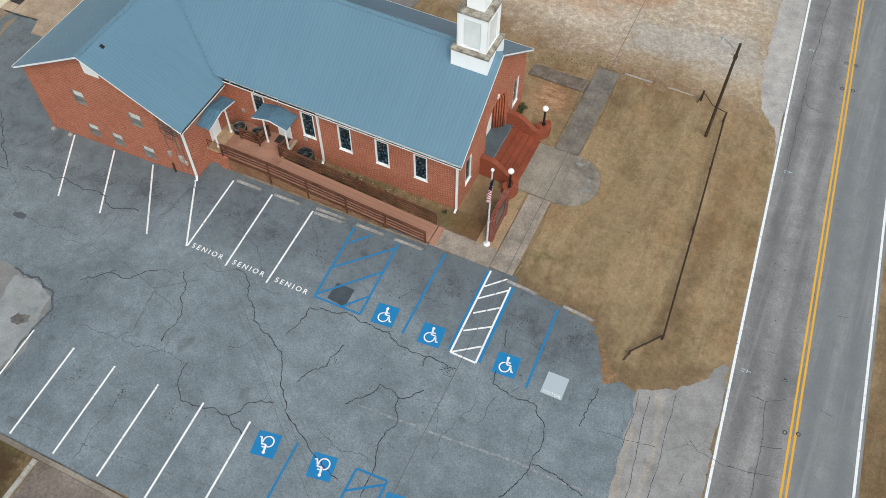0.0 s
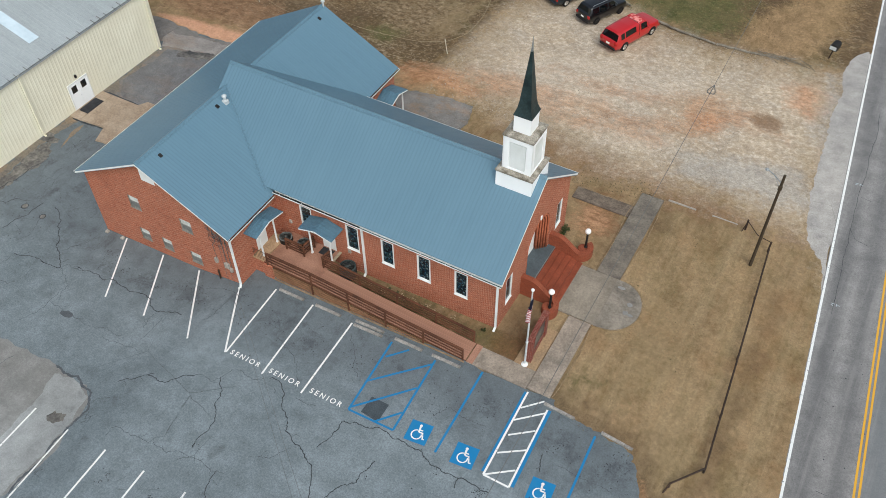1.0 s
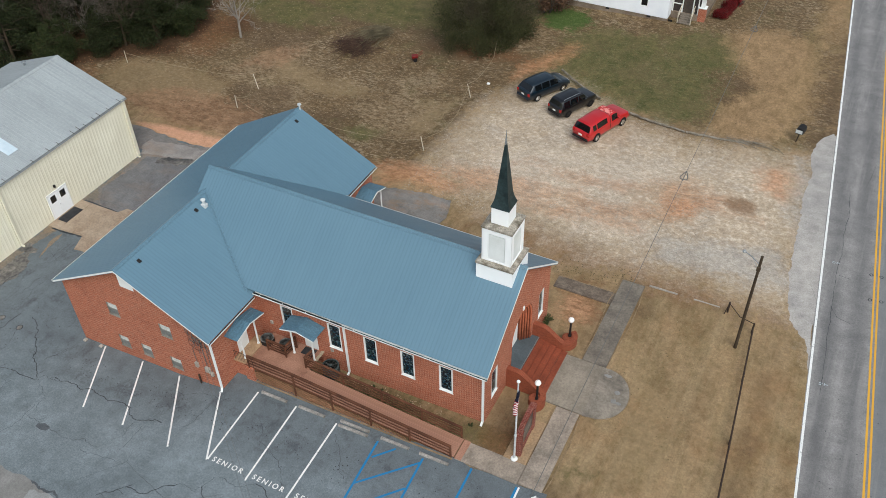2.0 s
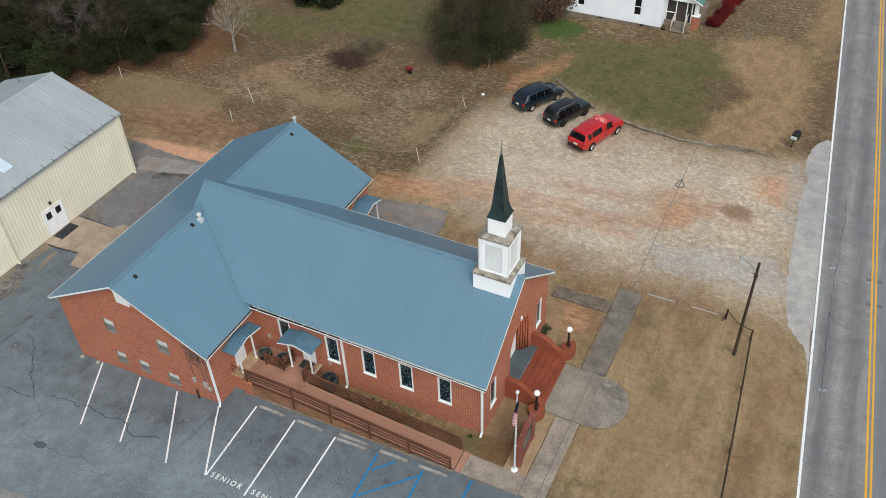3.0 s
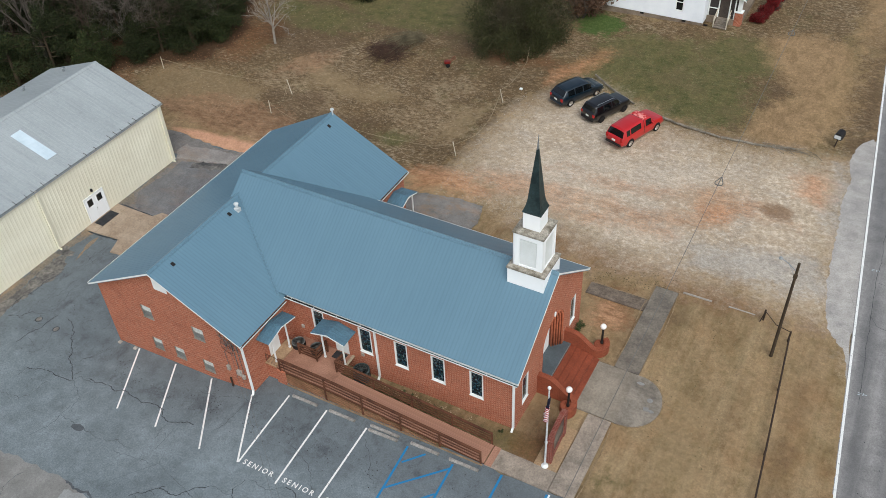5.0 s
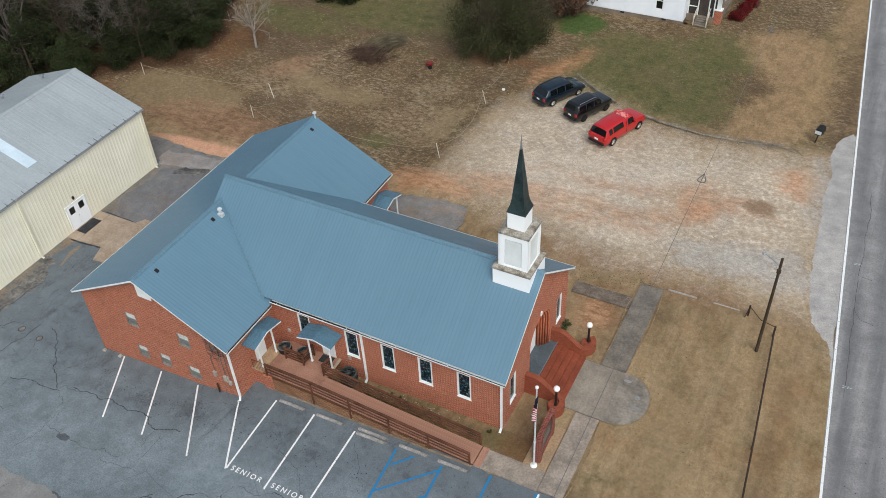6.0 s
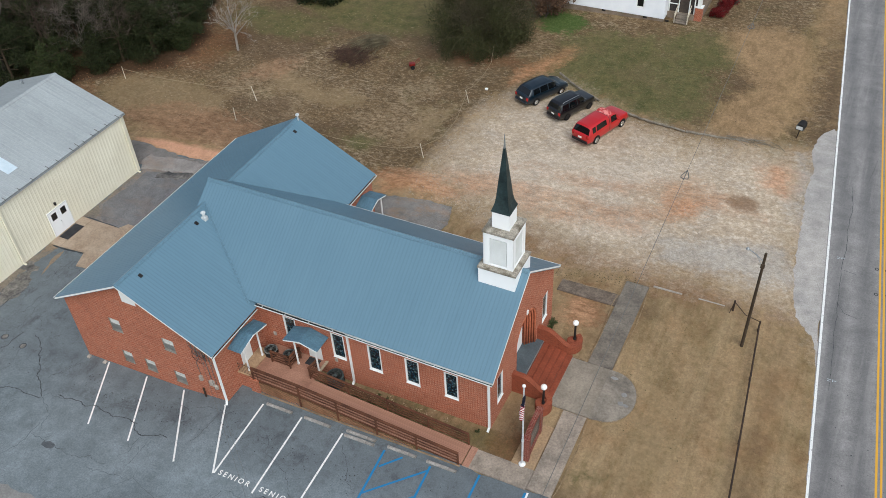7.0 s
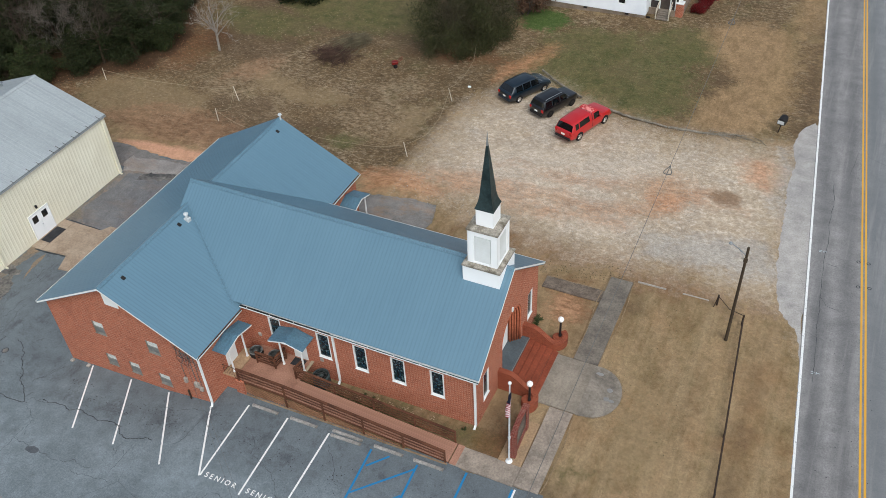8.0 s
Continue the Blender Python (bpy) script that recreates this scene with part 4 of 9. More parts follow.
sheet("cement_skim", jag(jag(strip_pts, 0.6, 0.1, 21), 0.25, 0.05, 22), CEMENT_SKIM, 0.0285, 0.03, label="paler cement skim on the old pavement patch", category="pavement")
bm = bmesh.new()
strip(bm, [(-21.7, -14.22), (-19.9, -14.2), (-18.3, -14.7), (-17.6, -15.6), (-17.7, -16.6), (-17.6, -17.5), (-17.42, -19.3), (-17.5, -21.4)], 0.15, 0.0275, seed=31, wobble=0.12, cuts=5, taper=True)
solid("broken_rim", bm, OIL, "dark broken rim of the pale pavement patch", "pavement", "", "structure")
yard = [(-38.2, 3.4), (-28.0, 3.4), (-27.6, 17.0), (-32, 16.75), (-35.7, 16.5), (-38.5, 16.65), (-44, 16.7), (-44, 14.2), (-38.2, 14.2)]
sheet("rear_yard_pavement", jag(yard, 0.7, 0.25, 15), YARD, 0.023, label="dusty brown-grey pavement behind the shed door", category="pavement")
lane = [(-38.3, 13.6), (-39.2, 14.8), (-39.0, 15.6), (-37.2, 15.7), (-35.0, 16.2), (-28.0, 16.6), (-28.0, 14.9), (-35.3, 14.5), (-37.2, 13.9)]
sheet("dusty_lane", jag(jag(lane, 0.5, 0.14, 28), 0.2, 0.06, 29), LANE, 0.026, 0.04, "pale dusty lane at the yard's edge", "pavement")
yard_patch = [(-36.9, 7.1), (-37.86, 8.5), (-37.89, 10.0), (-37.5, 11.6), (-37.7, 13.5), (-36.1, 13.9), (-33.0, 14.6), (-28.0, 15.2), (-28.0, 6.6), (-34.4, 6.4), (-36.1, 6.4)]
sheet("dark_yard_patch", jag(yard_patch, 0.4, 0.1, 16), YARD_DARK, 0.027, 0.04, "darker worn asphalt patch with crumbling edges", "pavement")
pad = [(-15.4, 10.2), (-10.4, 10.2), (-10.5, 14.4), (-10.6, 16.4), (-11.0, 18.0), (-13.0, 17.9), (-15.4, 17.7), (-18.6, 17.6), (-18.6, 14.5), (-15.4, 14.5)]
sheet("rear_driveway_pad", jag(jag(pad, 0.9, 0.14, 11), 0.3, 0.09, 12), OLD_PAD, 0.024, label="old grey pavement pad behind the church", category="pavement")

dirt_a = [(SHED_FACE, -15.5), (SHED_FACE, 3.3), (-37.1, 3.3), (-37.5, 2.2), (-37.75, 0.5), (-37.55, -3.0), (-37.3, -5.0), (-36.9, -8.0), (-36.6, -15.5)]
sheet("washed_dirt", jag(jag(dirt_a, 0.5, 0.12, 40), 0.15, 0.06, 42), DIRT, 0.0245, 0.03, "grey-brown dirt washed along the shed wall", "dirt")
dirt_c = [(SHED_FACE, 6.6), (SHED_FACE, 13.4), (-38.0, 13.5), (-38.1, 11.5), (-37.9, 10.0), (-38.1, 8.4), (-37.3, 7.2), (-37.4, 6.6)]
sheet("washed_dirt", jag(jag(dirt_c, 0.5, 0.1, 41), 0.15, 0.06, 43), DIRT, 0.0245, 0.03, "grey-brown dirt washed along the shed wall", "dirt")
crumble = [(-35.9, -12.0), (-36.2, -8.35), (-36.3, -7.4), (-36.6, -6.2), (-36.5, -5.3), (-36.35, -4.1), (-36.4, -3.3), (-36.2, -2.3), (-36.15, -1.3), (-36.5, -0.6), (-37.5, 0.4), (-37.75, -0.5), (-37.6, -2.2), (-37.4, -3.6), (-37.55, -4.8), (-37.5, -6.2), (-37.3, -7.3), (-37.2, -12.0)]
sheet("crumbled_edge", jag(jag(crumble, 0.4, 0.16, 17), 0.15, 0.07, 18), CRUMBLED, 0.0265, 0.03, "dark crumbled asphalt along the shed", "pavement")
north_edge = [(-36.6, 13.6), (-35.5, 14.3), (-33.4, 14.9), (-33.2, 14.1), (-35.2, 13.4), (-36.3, 13.0)]
sheet("crumbled_edge", jag(jag(north_edge, 0.4, 0.16, 19), 0.15, 0.07, 20), CRUMBLED, 0.0285, 0.03, "dark crumbled asphalt at the yard patch's edge", "pavement")
for k, pts in enumerate(([(-38.3, -6.4), (-38.3, -3.0), (-37.95, -3.4), (-38.05, -4.6), (-37.98, -5.5)], [(-36.2, 0.1), (-36.35, 0.9), (-36.45, 2.2), (-36.7, 2.9), (-36.85, 2.1), (-36.55, 0.9)], [(-38.25, 2.0), (-38.25, 3.2), (-37.3, 3.15), (-37.6, 2.5)])):
    sheet("soil_smear", jag(jag(pts, 0.3, 0.07, 140 + k), 0.12, 0.04, 150 + k), SOIL_WASH, 0.0282, 0.02, "orange-brown soil smeared on the asphalt", "dirt")
wet = [(-38.15, 0.0), (-38.25, 0.9), (-37.9, 0.95), (-36.95, 0.75), (-36.8, 0.25), (-37.35, 0.0)]
sheet("damp_spot", jag(jag(wet, 0.3, 0.12, 160), 0.12, 0.05, 161), CRUMBLED, 0.0288, 0.02, "dark damp asphalt below the downspout", "stain")

# walks: slabs with open joints between them
def walk_slabs(name, x0, x1, y0, y1, n, along, mat, label, lift=0.06):
    ob = None
    for i in range(n):
        if along == "y":
            a, b = y0 + (y1 - y0) * i / n, y0 + (y1 - y0) * (i + 1) / n
            r = [(x0, a + 0.002), (x1, a + 0.002), (x1, b - 0.002), (x0, b - 0.002)]
        else:
            a, b = x0 + (x1 - x0) * i / n, x0 + (x1 - x0) * (i + 1) / n
            r = [(a + 0.002, y0), (b - 0.002, y0), (b - 0.002, y1), (a + 0.002, y1)]
        s = sheet(name if ob is None else "slab", r, mat, lift, 0.12, label if ob is None else "", "walk" if ob is None else "", "structure" if ob is None else "", chop=False)
        if ob is None:
            ob = s
        else:
            s.parent = ob
    return ob


walk_slabs("walk_north", 3.42, 4.95, 6.98, 14.9, 5, "y", DARK_WALK, "grey concrete walk across the lawn")
walk_slabs("walk_south", 3.35, 4.75, -2.9, 2.9, 4, "y", WALK, "grey concrete walk from the parking lot")
walk_slabs("walk_cross", -0.4, 3.33, -3.0, -1.65, 3, "x", WALK, "concrete walk at the foot of the ramp")
walk_slabs("walk_side", -0.6, 3.4, 12.3, 13.4, 2, "x", SIDE_WALK, "old grey walk beside the church")
round_pad = [(4.88, 2.95)] + [(5.0 + 1.98 * math.sin(a) ** 0.85, 4.95 - 2.0 * math.cos(a)) for a in np.linspace(0.0, math.pi, 25)[1:-1]] + [(4.88, 6.95)]
sheet("entrance_pad", round_pad, ROUND_PAD, 0.062, 0.14, "stained concrete pad with a rounded end", "walk", chop=False)
for x0, x1 in ((1.9, 3.385), (3.39, 4.87)):
    sheet("pad_slab", [(x0, 2.97), (x1, 2.97), (x1, 6.94), (x0, 6.94)], PAD_WALK, 0.068, 0.13, "grey concrete slab at the foot of the front steps", "walk", chop=False)
for i, (x, y, a, b) in enumerate(((6.21, 5.4, 0.17, 0.16), (6.2, 4.69, 0.17, 0.16), (6.5, 4.65, 0.2, 0.1), (5.3, 6.4, 0.25, 0.12))):
    ring = [(x + a * math.cos(k), y + b * math.sin(k)) for k in np.linspace(0, 2 * math.pi, 13)[:-1]]
    sheet("pale_spot", jag(ring, 0.2, 0.02, 70 + i), PATCH, 0.066, 0.01, "pale cement spot on the concrete pad", "stain", chop=False)
fringes = [[(3.36, 7.1), (3.36, 14.9)], [(5.02, 7.05), (5.02, 15.0)], [(3.3, 15.02), (5.0, 15.02)], [(4.84, -2.8), (4.84, 2.85)], [(3.3, -1.7), (3.3, 2.8)], [(5.0 + 2.03 * math.sin(a) ** 0.85, 4.95 - 2.05 * math.cos(a)) for a in np.linspace(0.05, 3.09, 14)], [(1.95, 7.02), (3.36, 7.02)], [(-0.5, 13.48), (3.3, 13.48)]]
for i, pts in enumerate(fringes):
    bm = bmesh.new()
    strip(bm, pts, 0.06, 0.074, seed=120 + i, wobble=0.03, cuts=7, taper=True)
    solid("grass_fringe", bm, DRY_FRINGE, "dry grass creeping over the walk's edge", "grass", "", "stuff")
for x0, x1 in ((5.2, 7.1), (8.2, 9.9)):
    bm = bmesh.new()
    box(bm, x0, x1, 15.08, 15.18, -0.05, 0.065, bevel=0.008)
    solid("edging_strip", bm, CONCRETE_PALE, "pale concrete edging sunk in the lawn", "edging", "edging strips")


# ------------------------------------------------------------------ painted markings on the lot
def marks(name, lines, mat, label, lift=0.026, group=""):
    for i, (a, b, w) in enumerate(lines):
        bm = bmesh.new()
        n = max(1, int(math.dist(a, b) / 1.0))
        strip(bm, [(a[0] + (b[0] - a[0]) * k / n, a[1] + (b[1] - a[1]) * k / n) for k in range(n + 1)], w, lift + 0.0005 * i)
        solid(name, bm, mat, label, "road marking", group, "structure")


white_bays = [((-25.36, -4.45), (-22.9, -8.95)), ((-22.06, -4.5), (-19.62, -9.0)), ((-19.0, -4.5), (-15.8, -9.25)), ((-15.55, -4.65), (-13.14, -9.0)),
              ((-13.39, -3.7), (-13.1, -8.95)), ((-10.64, -3.65), (-10.3, -9.2)), ((-7.76, -3.7), (-7.55, -9.2)),
              ((-14.7, -17.1), (-14.45, -22.4)), ((-12.0, -17.05), (-11.75, -22.3)), ((-9.25, -16.95), (-9.0, -22.3)), ((-6.5, -16.8), (-6.2, -22.2)), ((-3.75, -16.65), (-3.45, -22.1))]
marks("parking_line", [(a, b, 0.11) for a, b in white_bays], PAINT_WHITE, "white painted parking bay line", group="parking bay lines")
marks("parking_line", [((-17.6, -17.1), (-17.3, -22.0), 0.11), ((-20.4, -16.9), (-20.2, -22.0), 0.11)], PAINT_WHITE, "faded white bay line on the old pavement", 0.0315, "parking bay lines")
L, Rr = [(-4.92, -3.76), (-4.61, -8.82)], [(-2.03, -3.72), (-1.77, -8.78)]
blue = [(L[0], L[1], 0.13), (Rr[0], Rr[1], 0.13), (L[1], Rr[1], 0.12), ((-4.68, -4.86), (-3.73, -3.8), 0.12), ((-4.76, -6.8), (-2.0, -4.0), 0.12), ((-4.65, -8.7), (-2.0, -5.85), 0.12), ((-2.93, -8.78), (-1.9, -7.6), 0.12)]
blue += [((0.72, -3.15), (0.87, -8.85), 0.13), ((7.86, -3.85), (8.08, -8.9), 0.13), ((3.41, -3.15), (3.55, -8.6), 0.14), ((5.1, -3.6), (5.29, -8.65), 0.18)]
blue += [((-0.97, -16.6), (-0.75, -21.5), 0.12), ((2.3, -16.5), (2.4, -21.5), 0.12), ((3.94, -16.4), (4.1, -21.5), 0.12), ((2.3, -16.5), (3.94, -16.4), 0.12), ((2.35, -17.7), (3.95, -16.6), 0.12)]
marks("accessible_bay_line", blue, PAINT_BLUE, "blue painted accessible bay line", group="accessible bay lines")
hatch = [((3.53, -3.1), (3.68, -8.74), 0.11), ((4.96, -3.62), (5.15, -8.74), 0.11), ((3.68, -8.74), (5.15, -8.74), 0.11)]
hatch += [((3.62, -4.22), (4.59, -3.21), 0.1), ((3.63, -5.08), (4.94, -3.87), 0.1), ((3.77, -6.05), (4.94, -5.12), 0.1), ((3.75, -7.27), (5.05, -6.37), 0.1), ((3.68, -8.74), (5.03, -7.72), 0.1)]
marks("hatch_line", hatch, PAINT_WHITE, "white hatching between accessible bays", 0.03, group="hatch lines")


def lettering(text, size, m, mat, label, category="road marking", spacing=1.35, stretch=1.0, parent=None, name="painted_word", bold=0.0):
    """Words in the built-in font, as a flat mesh."""
    cu = bpy.data.curves.new("word", "FONT")
    cu.body, cu.size, cu.space_character, cu.align_x, cu.offset = text, size, spacing, "CENTER", bold
    tmp = bpy.data.objects.new("word", cu)
    scene.collection.objects.link(tmp)
    bpy.context.view_layer.update()
    me = bpy.data.meshes.new_from_object(tmp.evaluated_get(bpy.context.evaluated_depsgraph_get()))
    bpy.data.objects.remove(tmp)
    me.materials.clear()
    me.materials.append(mat)
    ob = new(name, me)
    ob.matrix_world = m @ Matrix.Diagonal((stretch, 1, 1, 1))
    if parent is not None:
        ob.parent = parent
        return ob
    return tagged(ob, label, category, "", "structure")


for cx in (-11.8, -9.0, -6.15):
    tilt = math.degrees(math.atan2(gz(cx + 1) - gz(cx - 1), 2))
    lettering("SENIOR", 0.45, pose(cx, -8.93, gz(cx) + 0.03, 0, -tilt, 0), PAINT_WHITE, "white stencilled word on the asphalt", spacing=1.5, bold=0.007)


def access_symbol(cx, cy, turn):
    """A blue square with a white wheelchair pictogram made of a ring, a dot and bars."""
    tilt = math.degrees(math.atan2(gz(cx + 0.5) - gz(cx - 0.5), 1))
    t = thing("accessible_symbol", pose(cx, cy, gz(cx) + 0.024, 0, -tilt, 0) @ pose(0, 0, 0, 0, 0, turn), "blue square with white wheelchair pictogram painted on asphalt", "road marking", "accessible bay symbols")
    bm = bmesh.new()
    bm.faces.new([bm.verts.new((x, y, 0.004)) for x, y in ((-0.62, -0.64), (0.62, -0.64), (0.62, 0.64), (-0.62, 0.64))])
    part("blue_square", bm, PAINT_BLUE_SOLID, t)
    bm = bmesh.new()
    z = 0.009

    def bar(a, b, w):
        a, b = Vector(a), Vector(b)
        d = (b - a).normalized()
        s = Vector((-d.y, d.x)) * w / 2
        bm.faces.new([bm.verts.new((*c, z)) for c in (a + s, a - s, b - s, b + s)])
    ring = [math.radians(a) for a in range(95, 390, 15)]
    for a, b in zip(ring, ring[1:]):
        bm.faces.new([bm.verts.new((-0.06 + r * math.cos(q), -0.16 + r * math.sin(q), z)) for r, q in ((0.24, a), (0.31, a), (0.31, b), (0.24, b))])
    bm.faces.new([bm.verts.new((-0.02 + 0.085 * math.cos(q), 0.42 + 0.085 * math.sin(q), z)) for q in (2 * math.pi * k / 12 for k in range(12))])
    bar((-0.02, 0.36), (0.0, 0.02), 0.11)
    bar((-0.01, 0.16), (0.19, 0.16), 0.07)
    bar((0.0, 0.02), (0.24, 0.02), 0.08)
    bar((0.22, 0.04), (0.36, -0.34), 0.08)
    bar((0.34, -0.33), (0.46, -0.30), 0.07)
    part("wheelchair_pictogram", bm, PAINT_WHITE, t)


for cx, cy, turn in ((-0.48, -8.24, 6), (2.33, -8.26, 6), (6.66, -8.14, 5), (-2.36, -17.35, 190), (0.74, -17.17, 190), (4.9, -17.4, 188)):
    access_symbol(cx, cy, turn)
bm = bmesh.new()
bm.faces.new([bm.verts.new((x, y, 0.026)) for x, y in ((8.83, -8.8), (9.98, -8.78), (9.94, -7.47), (8.8, -7.5))])
solid("visitor_square", bm, PAINT_FADED, "faded white painted square for visitors", "road marking", "", "structure")
lettering("VISITOR", 0.24, pose(9.4, -8.72, 0.031), PAINT_WHITE, "faded white stencilled word", spacing=1.2)
bm = bmesh.new()
bm.faces.new([bm.verts.new((x, y, gz(x) + 0.0245)) for x, y in ((-3.93, -8.62), (-2.77, -8.74), (-2.79, -7.52), (-3.92, -7.51))])
solid("tar_patch", bm, TAR, "dark square tar patch in the asphalt", "tar patch", "", "structure")

bm = bmesh.new()
rr = random.Random(905)
for x, y, a, b, k in ((-24.0, -6.6, 0.9, 0.5, 60), (-25.9, -6.0, 0.8, 0.3, 30), (-20.9, -6.4, 0.8, 0.6, 50), (-17.6, -6.2, 0.9, 0.5, 60), (-14.4, -6.2, 0.5, 0.7, 30), (-11.9, -6.0, 0.6, 0.8, 40), (-9.1, -6.2, 0.7, 0.6, 40), (-6.2, -6.3, 0.5, 0.7, 30), (-0.4, -5.4, 0.5, 0.8, 30), (2.1, -5.0, 0.6, 0.8, 40), (6.6, -5.2, 0.7, 0.6, 40), (9.6, -5.2, 0.7, 1.1, 60), (-6.7, -17.9, 0.5, 0.9, 14), (4.0, -10.0, 3.0, 2.0, 30), (-33, -6.0, 2.0, 2.0, 60), (18.6, -2, 0.8, 12, 60), (3.95, -9.75, 0.18, 0.16, 45), (-13.6, -18.4, 0.2, 0.3, 26), (-10.73, -18.3, 0.08, 0.35, 26), (-7.7, -17.9, 0.2, 0.25, 20), (20.06, -2.65, 0.06, 0.06, 12)):
    for _ in range(k):
        cx, cy, q = x + rr.gauss(0, a), y + rr.gauss(0, b), rr.uniform(0.012, 0.045)
        if cy < -4.0 or cx < -28 or cx > 17.6:
            bm.faces.new([bm.verts.new((cx + q * rr.uniform(0.6, 1.5) * math.cos(w), cy + q * rr.uniform(0.5, 1.2) * math.sin(w), gz(cx) + (0.0235 if cx < 16 else 0.0325))) for w in np.linspace(0, 2 * math.pi, 8)[:-1]])
solid("oil_spatter", bm, OIL_DARK, "black oil drips spattered over the asphalt", "stain", "", "stuff")
stain = [(-19.4, -17.05), (-19.3, -16.6), (-18.5, -16.35), (-18.36, -16.8), (-18.8, -17.22)]
sheet("sunken_stain", jag(jag(stain, 0.25, 0.1, 13), 0.1, 0.04, 14), CRUMBLED, 0.031, 0.02, "dark sunken spot in the pale pavement", "stain")
for i, (x, y, a, b) in enumerate(((-24.1, -11.1, 0.45, 0.22),)):
    ring = [(x + a * math.cos(k), y + b * math.sin(k)) for k in np.linspace(0, 2 * math.pi, 11)[:-1]]
    sheet("oil_stain", jag(ring, 0.2, 0.07, 20 + i), OIL, 0.0255, 0.02, "dark oily stain on the asphalt", "stain")

# long open cracks in the asphalt
CRACKS = [
    [(-17.41, -13.43), (-16.61, -12.87), (-15.81, -12.09)], [(-16.06, -12.33), (-14.66, -12.12), (-13.55, -10.99)], [(-12.22, -10.5), (-11.39, -12.0), (-10.65, -13.71), (-10.66, -14.79)],
    [(0.77, -9.44), (2.69, -9.53), (4.38, -9.5)], [(2.69, -9.53), (2.75, -10.16)], [(-4.5, -9.6), (-1.4, -9.2), (0.77, -9.44)], [(-4.5, -9.6), (-4.8, -11.6)], [(-1.6, -10.8), (-1.8, -12.3), (-2.8, -13.8)],
    [(0.1, -13.8), (1.2, -12.05), (2.4, -12.3), (3.4, -11.3)], [(2.4, -12.3), (3, -13.7), (3.2, -17.7)], [(6.31, -8.67), (6.45, -9.45), (8.15, -9.61), (8.95, -9.6), (9.76, -10.45), (9.86, -12.45), (9.79, -13.22), (9.1, -14.8)],
    [(9.9, -12.56), (11.18, -12.55), (12.7, -13)], [(11.52, -7.3), (11.38, -8.71), (11.3, -9.7)], [(-8.62, -15.21), (-8.25, -16.6), (-7.72, -17.18), (-6.86, -17.16), (-4.9, -16.9), (-3.7, -17.4)], [(-4.9, -16.9), (-4.4, -15.8), (-3.2, -15.2)],
    [(-9.67, -9.14), (-7.5, -10.71), (-5.89, -11.99), (-4.07, -13.09), (1.8, -17.4)], [(5.84, -6.16), (6.19, -7.22)], [(-27.45, -8.4), (-28.3, -7.6), (-29.85, -6.23), (-30.59, -5.31), (-31.93, -4.6)],
    [(-30.96, -9.02), (-30.11, -8.73), (-28.61, -8.63), (-27.4, -8.44)], [(-31.16, -12.34), (-31.88, -11.01), (-32.56, -10.43)], [(-36.05, -6.32), (-35.28, -5.97), (-34.82, -5.21)], [(-33.55, -7.76), (-33.45, -7.16), (-33.04, -6.14), (-32.88, -4.67)], [(-35.09, -8.3), (-34.4, -8.52)],
    [(-36.5, -5.6), (-36.38, -3.26), (-36.1, -1.6)],
    [(-26.44, -7.9), (-24.4, -7.9), (-22.78, -7.78), (-20.76, -7.67), (-19.84, -8.19), (-18.89, -8.32), (-17.41, -7.94)],
]
